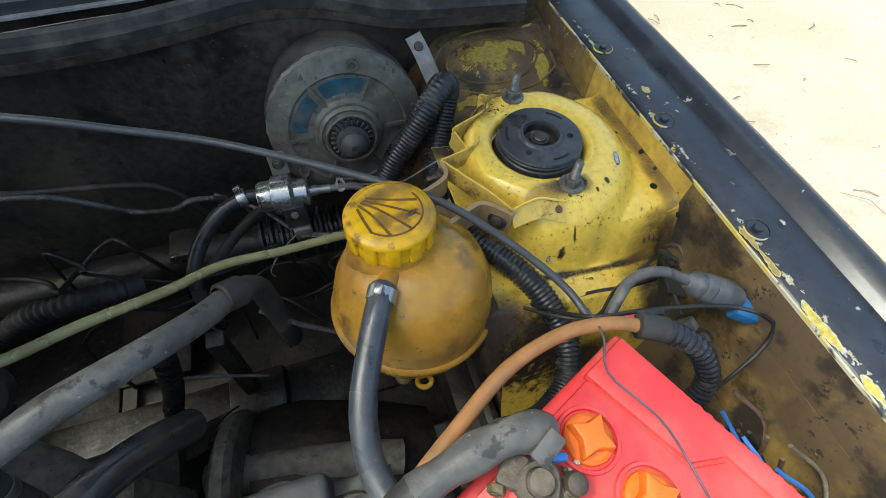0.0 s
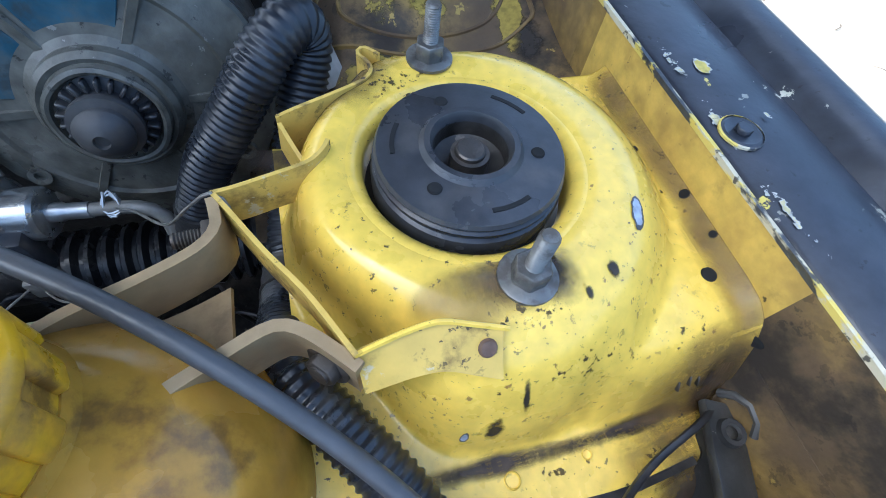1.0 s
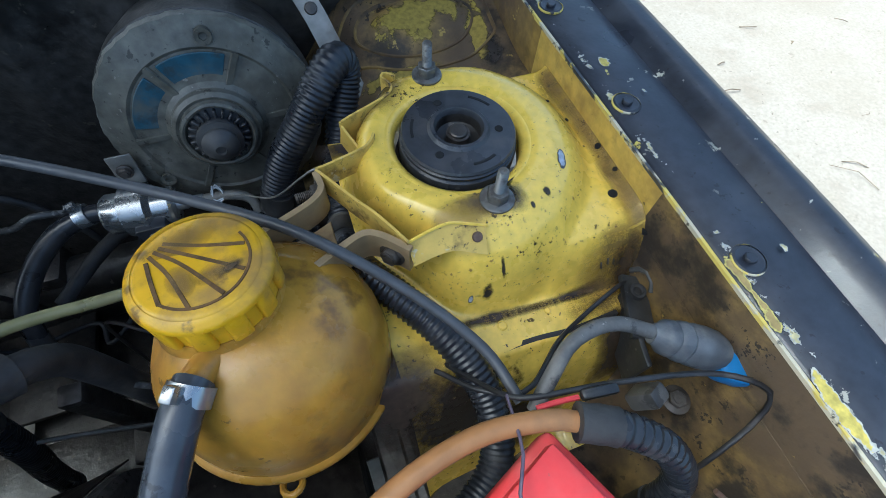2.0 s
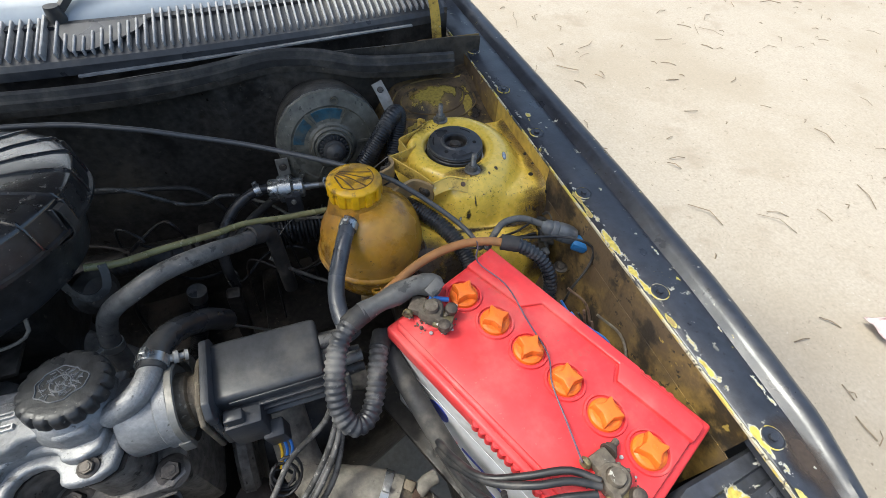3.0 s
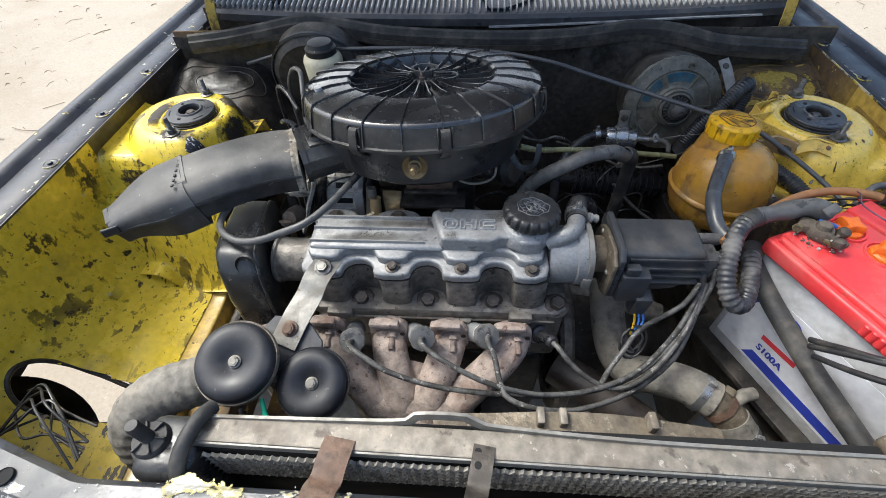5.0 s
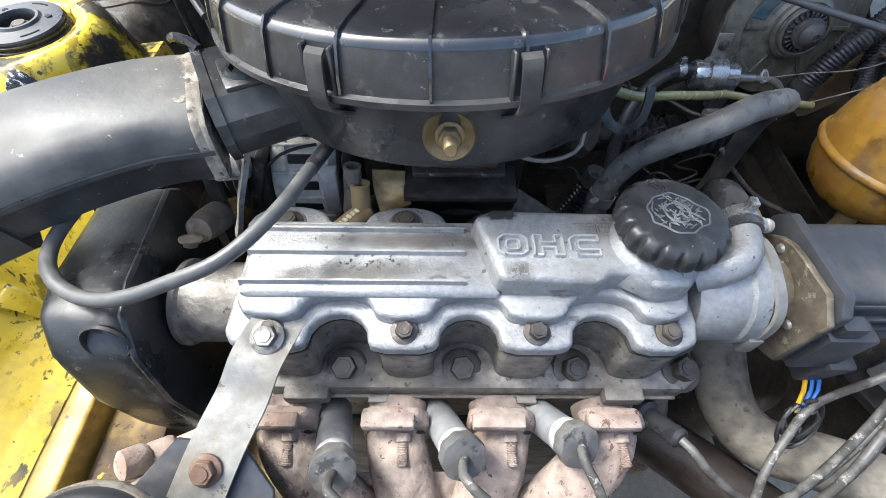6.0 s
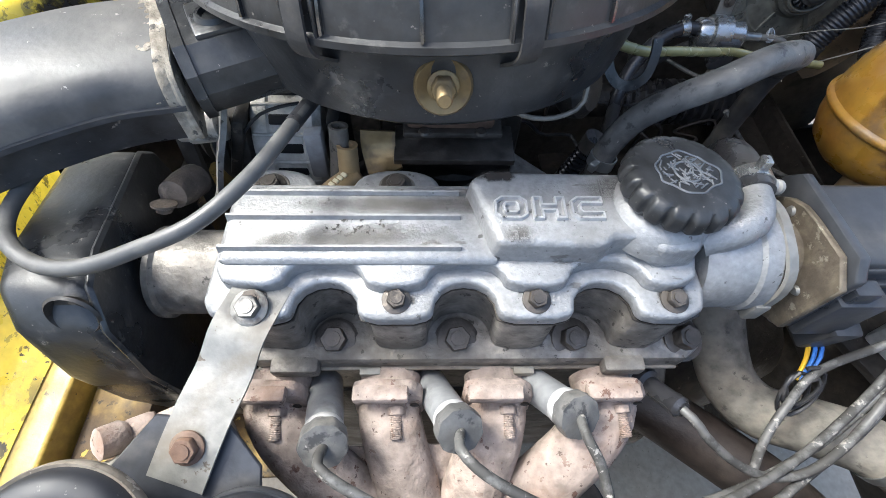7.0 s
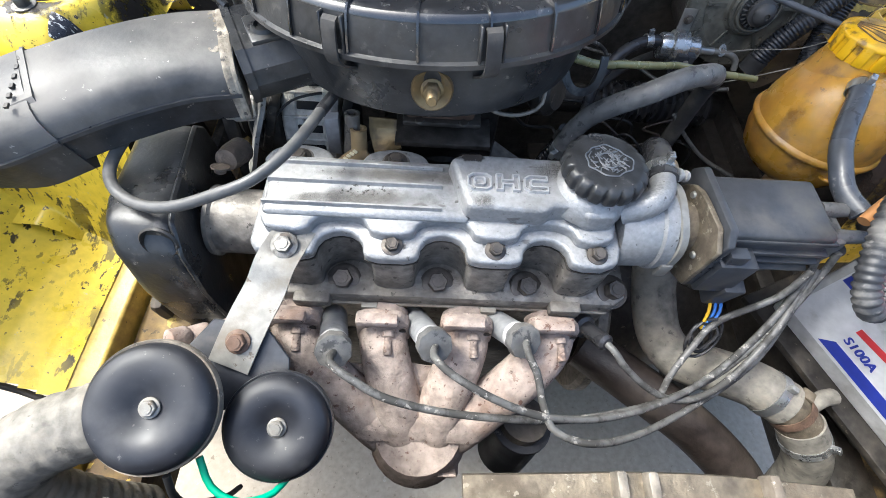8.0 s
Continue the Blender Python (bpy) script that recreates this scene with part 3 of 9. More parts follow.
def grid(fn, nu, nv, bm=None):
    """A sheet through fn(u, v), u and v from 0 to 1."""
    bm = bm or bmesh.new()
    vs = [[bm.verts.new(fn(i / nu, j / nv)) for j in range(nv + 1)] for i in range(nu + 1)]
    for i in range(nu):
        for j in range(nv):
            bm.faces.new((vs[i][j], vs[i + 1][j], vs[i + 1][j + 1], vs[i][j + 1]))
    return bm


def thick(bm, t):
    bmesh.ops.recalc_face_normals(bm, faces=bm.faces)
    bmesh.ops.solidify(bm, geom=bm.faces[:], thickness=t)
    return bm


def hexbolt(r=0.008, h=0.006, washer=0.0, stud=0.0, stud_r=0.004, m=Matrix()):
    """A hexagon head with washer and threaded stud, along z."""
    b = prism([(r * math.cos(math.pi / 3 * i), r * math.sin(math.pi / 3 * i)) for i in range(6)], 0.001, h, m, 0.0006, 1)
    if washer:
        lathe([(0, 0), (washer, 0), (washer, 0.0015), (washer * 0.9, 0.002), (0, 0.002)], 20, m, b)
    if stud:
        prof = [(0, h)]
        z = h
        while z < stud:
            prof += [(stud_r, z), (stud_r * 0.86, z + 0.0006)]
            z += 0.0012
        prof += [(stud_r * 0.8, z), (0, z)]
        lathe(prof, 12, m, b)
    else:
        lathe([(0, h - 0.001), (r * 0.62, h - 0.001), (r * 0.58, h + 0.0008), (0, h + 0.0008)], 16, m, b)
    return b


def lettering(body, size, m, mat, name="lettering", parent=None, extrude=0.0004, outline=0.0, label="", flat=False):
    cu = bpy.data.curves.new(name, "FONT")
    cu.body, cu.size, cu.extrude = body, size, extrude
    cu.align_x, cu.align_y = "CENTER", "CENTER"
    if outline:
        cu.fill_mode, cu.bevel_depth, cu.extrude = "NONE", outline, 0.0
    tmp = new("tmp", cu)
    bpy.context.view_layer.update()
    me = bpy.data.meshes.new_from_object(tmp.evaluated_get(bpy.context.evaluated_depsgraph_get()))
    bpy.data.objects.remove(tmp)
    me.transform(m)
    me.materials.clear()
    return part(name, me, mat, parent, label)


def mark(mat, x, y, rx, ry, surf, parent, turn=0.0, lift=0.0005, name="surface_patch"):
    """A thin patch of wear or painted shade that follows the surface z = surf(x, y)."""
    c, s = math.cos(radians(turn)), math.sin(radians(turn))
    z0 = surf(x, y)
    bm = grid(lambda u, v: (2 * u - 1, 2 * v - 1, surf(x + (2 * u - 1) * rx * c - (2 * v - 1) * ry * s, y + (2 * u - 1) * rx * s + (2 * v - 1) * ry * c) + lift - z0), 22, 22)
    ob = part(name, bm, mat, parent, sharp=180)
    ob.matrix_basis = Matrix.Translation((x, y, z0)) @ pose(0, 0, 0, 0, 0, turn) @ Matrix.Diagonal((rx, ry, 1, 1))
    return ob


def smooth(a, b, x):
    t = min(1, max(0, (x - a) / (b - a)))
    return t * t * (3 - 2 * t)


def table(pairs, x):
    return float(np.interp(x, [p[0] for p in pairs], [p[1] for p in pairs]))


def smax(a, b, k):
    h = max(k - abs(a - b), 0) / k
    return max(a, b) + h * h * k * 0.25


# ---- ground ----
def ground_sheet():
    def fn(u, v):
        a, b = 2 * u - 1, 2 * v - 1
        x, y = 300 * a * abs(a) ** 2.2, 300 * b * abs(b) ** 2.2
        near = math.exp(-(x * x + y * y) / 900)
        z = near * (0.03 * noise.noise(Vector((x * 0.9, y * 0.9, 0))) + 0.012 * noise.noise(Vector((x * 4, y * 4, 3))))
        return (x, y, z)
    tagged(part("ground", grid(fn, 130, 130), sand, None, "pale trampled sand with scattered dry stalks", sharp=180), category="ground", kind="structure")


ground_sheet()


def stalks():
    rng = random.Random(4)
    bm = bmesh.new()
    for _ in range(2600):
        x, y = rng.uniform(-7, 7), rng.uniform(-1.5, 9)
        if abs(x) < 0.95 and y > -0.3:
            continue
        a, n = rng.uniform(0, 6.28), 0.025 + 0.14 * rng.random() ** 3
        z = 0.03 * noise.noise(Vector((x * 0.9, y * 0.9, 0))) + 0.012 * noise.noise(Vector((x * 4, y * 4, 3))) + 0.004
        bend = rng.uniform(-0.4, 0.4)
        p = [Vector((x, y, z)), Vector((x + math.cos(a) * n / 2, y + math.sin(a) * n / 2, z + 0.008)), Vector((x + math.cos(a + bend) * n, y + math.sin(a + bend) * n, z + 0.002))]
        sweep(p, circle(rng.uniform(0.0009, 0.0026), 4), bm)
    tagged(part("dry_stalks", bm, twig_mat, None, "dry grass stalks and twigs strewn on the sand"), category="twigs", kind="stuff")


stalks()

# ---- car body ----
body = thing("car", "dark blue over yellow car body with chipped paint, bonnet open", "car", (0, 0.45, 0))
RAIL_Z = 0.846


def front_shift(y):
    return table([(-0.16, -0.085), (-0.06, -0.05), (0.05, -0.022), (0.2, -0.004), (0.4, 0.0), (1.5, 0.0)], y)


def fender(side, inner):
    """The wing's top rail, shoulder and outer skin, from front to rear."""
    prof = [(0.0, -0.012), (0.0, 0.0), (0.003, 0.003), (0.034, 0.0035), (0.052, 0.002), (0.058, 0.0), (0.064, 0.005), (0.070, 0.0105), (0.081, 0.0115), (0.091, 0.007),
            (0.100, -0.005), (0.107, -0.03), (0.114, -0.09), (0.120, -0.17), (0.124, -0.27)]
    ys = [-0.046 + 0.018 * i for i in range(8)] + [0.1 + 0.06 * i for i in range(26)]

    def fn(u, v):
        y = ys[round(u * (len(ys) - 1))]
        dx, dz = prof[round(v * (len(prof) - 1))]
        w = dx / 0.12
        drop = table([(-0.10, -0.03), (-0.04, -0.012), (0.06, 0.0), (1.7, 0.0)], y) * smooth(0.2, 1, w)
        return (side * (inner + dx + front_shift(y) * w + (0.006 * math.sin(y * 3) * w)), y, RAIL_Z + dz + drop)
    bm = grid(fn, len(ys) - 1, len(prof) - 1)
    wing = part("wing", thick(bm, 0.0012), body_dark, body, "dark blue wing with flaking paint along its edge", sharp=50)

    # the bare inner lip
    line = [Vector((side * (inner - 0.0015), y, RAIL_Z - 0.004 + 0.0006 * noise.noise(Vector((0, y * 40, side))))) for y in [-0.03 + 0.02 * i for i in range(48)]]
    part("edge_lip", sweep(line, [(-0.0008, 0.003), (0.0008, 0.003), (0.0011, 0.0072), (-0.0011, 0.0072)]), edge_chipped if side > 0 else body_dark, wing, "chipped inner lip showing pale primer and yellow" if side > 0 else "dark inner lip")
    return wing


IN_R, IN_L = 0.634, 0.655
wing_r = fender(1, IN_R)
wing_l = fender(-1, IN_L)
for side, inner, ys in ((1, IN_R, (0.055, 0.225, 0.395, 0.536, 0.662, 0.80)), (-1, IN_L, (0.10, 0.24, 0.395, 0.536, 0.69, 0.82))):
    for k, y in enumerate(ys):
        m = pose(side * (inner + 0.016), y, RAIL_Z + 0.0035, 0, 0, 23 * k)
        bm = lathe([(0, 0), (0.0105, 0), (0.0105, 0.001), (0.0088, 0.0018), (0.0072, 0.0014), (0, 0.0014)], 22, m)
        merge(bm, prism([(0.0042 * math.cos(math.pi / 3 * i), 0.0042 * math.sin(math.pi / 3 * i)) for i in range(6)], 0.001, 0.0042, m, 0.0005, 1))
        part("wing_screw", bm, body_dark, wing_r if side > 0 else wing_l)
        part("screw_rim", lathe([(0.0102, 0.0), (0.0112, 0.0), (0.0112, 0.0012), (0.0104, 0.0016)], 26, m), edge_chipped, wing_r if side > 0 else wing_l)

# paint losses on the rail
def rail_z(x, y):
    return RAIL_Z + 0.0035


rng = random.Random(31)
for k in range(15):
    y = -0.02 + 0.062 * k + rng.uniform(-0.02, 0.02)
    mark(peel_chips, IN_R + 0.0085, y, 0.0085, rng.uniform(0.03, 0.06), rail_z, wing_r)
    mark(peel_chips, -IN_L - 0.0085, y, 0.0085, rng.uniform(0.03, 0.06), rail_z, wing_l)
    if y < 0.38:
        mark(peel_yellow if k % 3 else peel_tan, IN_R + 0.0040, y + 0.03, 0.0070, rng.uniform(0.020, 0.040), rail_z, wing_r, 0, 0.0007)
    if k % 2:
        mark(peel_chips, IN_R + rng.uniform(0.03, 0.05), y, 0.0045, rng.uniform(0.008, 0.02), lambda x, y: RAIL_Z + 0.0045, wing_r)
mark(peel_yellow, 0.658, 0.585, 0.007, 0.009, rail_z, wing_r, 30)
mark(peel_chips, 0.676, 0.10, 0.008, 0.05, lambda x, y: RAIL_Z + 0.0045, wing_r, 2)
mark(grime, 0.664, 0.03, 0.02, 0.05, rail_z, wing_r, 0, 0.0008)


# ---- strut towers ----
DOME = [(0.0, 0.838), (0.043, 0.838), (0.047, 0.8395), (0.052, 0.8418), (0.058, 0.8432), (0.068, 0.8436), (0.076, 0.8415), (0.083, 0.8375), (0.090, 0.8310), (0.096, 0.8220), (0.102, 0.8090), (0.107, 0.7930), (0.112, 0.770), (0.118, 0.73), (0.13, 0.60)]


def shelf_z(x, y):
    """Flat flange beside the dome, the steep front skirt, the ledge at its foot and the panel below."""
    z = 0.60 + 0.2180 * smooth(0.440, 0.565, x) + 0.006 * smooth(0.622, 0.6345, x) ** 1.5
    z -= table([(0.405, 0.16), (0.430, 0.072), (0.436, 0.054), (0.442, 0.036), (0.449, 0.017), (0.456, 0.0055), (0.464, 0.001), (0.475, 0.0), (0.7, 0.0)], y)
    ledge = 0.777 - 0.14 * (x - 0.512)
    step = 0.404 + 0.10 * max(0, x - 0.55)
    k = 1 - smooth(step - 0.004, step + 0.004, y)
    return smax(z, ledge - k * (0.010 + 0.16 * (1 - smooth(0.335, 0.405, y))), 0.010)


def tower_z(x, y):
    r = math.hypot(x - 0.52, y - 0.55)
    inward = (0.52 - x) / max(r, 1e-4)
    z = smax(table(DOME, r * (1 + 0.24 * smooth(0.25, 0.75, inward) * smooth(0.056, 0.082, r))), shelf_z(x, y), 0.018)
    return z - 0.034 * smooth(0.6215, 0.6345, y)


def tower(side, mat, dirty):
    sheet = grid(lambda u, v: (side * (0.432 + (IN_R - 0.432) * u) + (-(IN_L - IN_R) * u if side < 0 else 0), 0.335 + 0.305 * v, tower_z(0.432 + (IN_R - 0.432) * u, 0.335 + 0.305 * v)), 100, 140)
    bmesh.ops.delete(sheet, geom=[f for f in sheet.faces if math.hypot(abs(f.calc_center_median().x) - 0.52, f.calc_center_median().y - 0.55) < 0.0485], context="FACES")
    ob = part("strut_tower", sheet, mat, body, "worn yellow painted strut tower with dark specks", sharp=60)
    # upright flange up to the rail; beside the right tower the wall's shade is in its paint
    inner = IN_R if side > 0 else IN_L
    for y0, y1, mt in ((0.062 if side > 0 else -0.03, 0.457, apron_grime if side > 0 else mat), (0.457, 0.64, yellow_shade_stain if side > 0 else under_mat), (0.64, 0.83, dirty if side > 0 else under_mat)):
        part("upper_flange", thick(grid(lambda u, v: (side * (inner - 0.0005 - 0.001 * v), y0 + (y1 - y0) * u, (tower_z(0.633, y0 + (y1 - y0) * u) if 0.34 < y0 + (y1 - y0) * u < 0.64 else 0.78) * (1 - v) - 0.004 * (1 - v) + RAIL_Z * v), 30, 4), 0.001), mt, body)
    # smooth collar round the mount
    part("mount_collar", lathe([(0.0458, -0.014), (0.0459, -0.002), (0.0468, 0.0012), (0.0490, 0.0030), (0.0515, 0.0042), (0.0540, 0.0040), (0.0560, 0.002)], 72, pose(side * 0.52, 0.55, 0.8380)), mat, ob)
    return ob


tower_r = tower(1, yellow, yellow_dirty)
tower_l = tower(-1, yellow_worn, yellow_dirty)


def apron(side, mat, inner):
    """The inner wing in front of the tower, its curve down to the chassis rail, and the rail."""
    prof = [(0.000, 0.800), (-0.002, 0.76), (-0.010, 0.72), (-0.028, 0.68), (-0.055, 0.648), (-0.095, 0.622), (-0.135, 0.606), (-0.165, 0.598), (-0.185, 0.598), (-0.188, 0.575), (-0.188, 0.50), (-0.175, 0.44)]

    def fn(u, v):
        y = -0.06 + 0.50 * u if side < 0 else 0.055 + 0.385 * u
        f = v * (len(prof) - 1)
        i = min(int(f), len(prof) - 2)
        dx = prof[i][0] + (prof[i + 1][0] - prof[i][0]) * (f - i)
        dz = prof[i][1] + (prof[i + 1][1] - prof[i][1]) * (f - i)
        dz += 0.010 * math.sin(y * 9) * smooth(0.1, 0.5, v) * (1 - smooth(0.5, 0.8, v)) + 0.02 * smooth(0.3, 0.44, y) * smooth(0.1, 0.6, v)
        return (side * (inner - 0.001 + dx), y, dz)
    bm = grid(lambda u, v: fn(u, v * 0.62), 120, 80)
    part("chassis_rail", thick(grid(lambda u, v: fn(u, 0.62 + 0.38 * v), 60, 30), 0.0015), yellow_shade_stain if side < 0 else mat, body, "brown mottled yellow chassis rail" if side < 0 else "grimy chassis rail", sharp=60)
    if side < 0:
        # round opening near the front
        oy, oz, ry, rz = 0.120, 0.655, 0.037, 0.058
        bmesh.ops.delete(bm, geom=[f for f in bm.faces if ((f.calc_center_median().y - oy) / ry) ** 2 + ((f.calc_center_median().z - oz) / rz) ** 2 < 1], context="FACES")
        prof_x = lambda z: -(inner - 0.001 + table([(-a[1], a[0]) for a in prof], -z))
        ring = []
        for i in range(41):
            a = 2 * math.pi * i / 40
            z = oz + rz * 1.02 * math.sin(a)
            ring.append(Vector((prof_x(z) + 0.002, oy + ry * 1.02 * math.cos(a), z)))
        part("opening_rim", sweep(ring, circle(0.0035, 8), caps=False), under_mat, body, "dark rolled rim of the round opening")
    return part("inner_wing", thick(bm, 0.0015), mat, body, "scratched yellow inner wing panel", sharp=60)


apron_r = apron(1, apron_grime, IN_R)
apron_l = apron(-1, yellow_worn, IN_L)

for side, inner in ((1, IN_R), (-1, IN_L)):
    # rear corner behind the tower, with its pressed oval
    def corner(u, v):
        x, y = 0.40 + (inner - 0.40) * u, 0.626 + 0.179 * v
        r = math.hypot((x - 0.555) / 0.055, (y - 0.735) / 0.03)
        return (side * x, y, 0.787 + 0.028 * smooth(0.1, 1, v) + 0.007 * (1 - smooth(0.75, 1.0, r)) - 0.10 * (1 - smooth(0.40, 0.50, x)) + 0.012 * smooth(0.59, 0.63, x))
    part("rear_corner_panel", grid(corner, 40, 30), apron_grime if side > 0 else under_mat, body, "brown grimy panel with a pressed oval")
    for cx, rx, ry in ((0.548, 0.060, 0.034), (0.556, 0.088, 0.050)):
        ring = []
        for k in range(60):
            a = 2 * math.pi * k / 58
            x, y = cx + rx * math.cos(a), 0.735 + ry * math.sin(a)
            x = min(x, inner - 0.012)
            ring.append(Vector(corner((x - 0.40) / (inner - 0.40), (y - 0.626) / 0.179)) + Vector((0, 0, 0.0002)))
        part("pressed_groove", sweep(ring, [(-0.0022, -0.001), (0.0022, -0.001), (0.0008, 0.0016), (-0.0008, 0.0016)], caps=False), yellow_dirty if side > 0 else under_mat, body)

    def corner_z(x, y, side=side, corner=corner, inner=inner):
        return corner((abs(x) - 0.40) / (inner - 0.40), (y - 0.626) / 0.179)[2]
    if side > 0:
        mark(yellow_left, 0.548, 0.737, 0.052, 0.030, corner_z, body, 8)
        mark(yellow_left, 0.606, 0.712, 0.013, 0.045, corner_z, body, 0)
        mark(yellow_left, 0.52, 0.683, 0.050, 0.012, corner_z, body, 4)
    mark(soot, side * 0.612, 0.684, 0.014, 0.022, corner_z, body, 0, 0.0009)
    part("drain_boss", lathe([(0.0, 0.004), (0.014, 0.004), (0.018, 0.001), (0.024, 0.0)], 26, pose(side * 0.545, 0.672, 0.789)), yellow_dirty if side > 0 else under_mat, body)
    part("rear_flange", box((0.003, 0.16, 0.06), at=(side * (inner - 0.001), 0.735, 0.818), bevel=0.0008), yellow_dirty if side > 0 else under_mat, body)

# drilled holes and slots in the right panel: dark discs and boxes, shade in their colour
for x, y, r in ((0.620, 0.4825, 0.0034), (0.630, 0.525, 0.0024), (0.6305, 0.500, 0.0018), (0.6045, 0.6085, 0.0024), (0.622, 0.560, 0.0016), (0.617, 0.585, 0.0015)):
    part("drain_hole", lathe([(0, 0.0004), (r, 0.0004), (r * 1.12, -0.0006)], 14, axis_m((x, y, tower_z(x, y) + 0.0006), (x - (tower_z(x + 0.002, y) - tower_z(x - 0.002, y)) / 0.004, y - (tower_z(x, y + 0.002) - tower_z(x, y - 0.002)) / 0.004, tower_z(x, y) + 1.0006))), void, tower_r)
for k in range(3):
    x, y = 0.600 + 0.0055 * k, 0.4435 + 0.0008 * (k % 2)
    part("punched_slot", box((0.0010, 0.0065, 0.003), pose(0, 0, 0, 58, 0, 4), 0.0005, 1, at=(x, y, tower_z(x, y))), under_mat, tower_r)

# wear on the right tower; the brown films along the rail are painted shade
TR = lambda x, y: tower_z(x, y)
for mt, x, y, rx, ry, turn in ((oily, 0.514, 0.4925, 0.024, 0.010, 0), (oily, 0.536, 0.4880, 0.013, 0.014, 20), (brown_shade_film, 0.512, 0.4875, 0.036, 0.014, 0), (grime, 0.524, 0.4885, 0.020, 0.011, 10), (soot, 0.530, 0.4905, 0.009, 0.005, 20), (specks, 0.520, 0.476, 0.050, 0.022, 6), (specks, 0.545, 0.458, 0.060, 0.016, 0), (specks, 0.590, 0.600, 0.040, 0.026, -20),
                               (specks, 0.608, 0.545, 0.024, 0.060, 0), (specks, 0.600, 0.462, 0.035, 0.016, 0), (specks, 0.535, 0.424, 0.060, 0.013, 0), (specks, 0.585, 0.420, 0.040, 0.014, 0),
                               (brown_shade_film, 0.626, 0.598, 0.012, 0.030, -6), (brown_shade_film, 0.630, 0.545, 0.009, 0.080, 0), (brown_shade_film, 0.628, 0.480, 0.012, 0.050, 0), (brown_shade_film, 0.610, 0.446, 0.034, 0.016, 12), (grime, 0.622, 0.440, 0.016, 0.014, 12), (grime, 0.575, 0.4335, 0.060, 0.005, 2), (brown_shade_film, 0.600, 0.424, 0.040, 0.018, 8), (grime, 0.610, 0.395, 0.040, 0.030, 0),
                               (grime, 0.505, 0.434, 0.050, 0.006, -2), (bare_steel, 0.583, 0.509, 0.0065, 0.019, -18),
                               (soot, 0.560, 0.486, 0.0035, 0.0045, 20), (soot, 0.546, 0.4785, 0.0022, 0.0035, 0), (soot, 0.5055, 0.4455, 0.0055, 0.0035, 0), (bare_steel, 0.494, 0.4465, 0.004, 0.0025, 0), (soot, 0.517, 0.452, 0.0022, 0.006, 0),
                               (soot, 0.530, 0.497, 0.020, 0.003, 30), (grime, 0.43, 0.40, 0.05, 0.04, 0), (grime, 0.46, 0.62, 0.05, 0.04, 0), (specks, 0.50, 0.60, 0.05, 0.04, 0), (soot, 0.47, 0.385, 0.06, 0.03, 10), (grime, 0.520, 0.372, 0.05, 0.02, 0)):
    mark(mt, x, y, rx, ry, TR, tower_r, turn)
ledge_line = [(0.498, 0.4085, 0.7770), (0.515, 0.4100, 0.7755), (0.535, 0.4102, 0.7728), (0.560, 0.4088, 0.7695), (0.585, 0.4100, 0.7660), (0.605, 0.4115, 0.7635)]
part("ledge_edge", sweep(spline(ledge_line, 0.006), [(-0.0022, -0.004), (0.0022, -0.004), (0.0018, 0.0010), (-0.0018, 0.0010)]), under_mat, tower_r, "dark sealed edge of the ledge")
for x, y, r in ((0.512, 0.4265, 0.0040), (0.5505, 0.4275, 0.0026)):
    part("ledge_plug", lathe([(0, 0.0004), (r * 0.7, 0.0004), (r * 0.85, 0.0012), (r, 0.0002)], 16, Matrix.Translation((x, y, tower_z(x, y)))), yellow, tower_r)
part("wall_slot", lathe([(0, 0.0006), (0.0048, 0.0006), (0.0056, 0.0)], 18, Matrix.Translation((0.6312, 0.4535, 0.806)) @ pose(0, 0, 0, 0, -90, 0) @ pose(0, 0, 0, 0, 0, 35) @ Matrix.Diagonal((0.62, 1.55, 1, 1))), void, tower_r)
TL = lambda x, y: tower_z(-x * (IN_R / IN_L) if -x > 0.6 else -x, y)
for mt, x, y, rx, ry, turn in ((soot, -0.52, 0.49, 0.05, 0.025, 0), (soot, -0.56, 0.47, 0.05, 0.03, 20), (specks, -0.53, 0.45, 0.10, 0.05, 0), (soot, -0.44, 0.53, 0.02, 0.05, 0),
                               (soot, -0.60, 0.42, 0.04, 0.05, 0), (soot, -0.46, 0.60, 0.04, 0.04, 0), (sticker, -0.475, 0.470, 0.021, 0.011, -6), (soot, -0.58, 0.55, 0.03, 0.06, 0)):
    mark(mt, x, y, rx, ry, TL, tower_l, turn)
# dark bracket where the ledge meets the wing
brk = thing("wing_bracket", "black plastic bracket at the edge of the yellow ledge", "bracket", (0.624, 0.405, 0.75))
part("plate", box((0.022, 0.052, 0.006), pose(0, 0, 0, 0, 14, -22), 0.002, at=(0.618, 0.408, 0.770)), black_plastic, brk)
part("hook", tube([(0.628, 0.436, 0.774), (0.631, 0.430, 0.784), (0.632, 0.420, 0.784), (0.630, 0.412, 0.776)], 0.0022, 8), black_plastic, brk)
part("side_web", box((0.005, 0.060, 0.046), pose(0, 0, 0, 0, 0, -14), 0.002, at=(0.608, 0.394, 0.750)), black_plastic, brk)
part("cross_screw", hexbolt(0.0065, 0.005, 0.010, 0, 0.003, pose(0.607, 0.340, 0.768)), steel_dark, brk)
part("ring_pad", lathe([(0.003, 0.002), (0.004, 0.0035), (0.0062, 0.0035), (0.007, 0.0)], 18, pose(0.622, 0.418, 0.774)), rubber, brk)


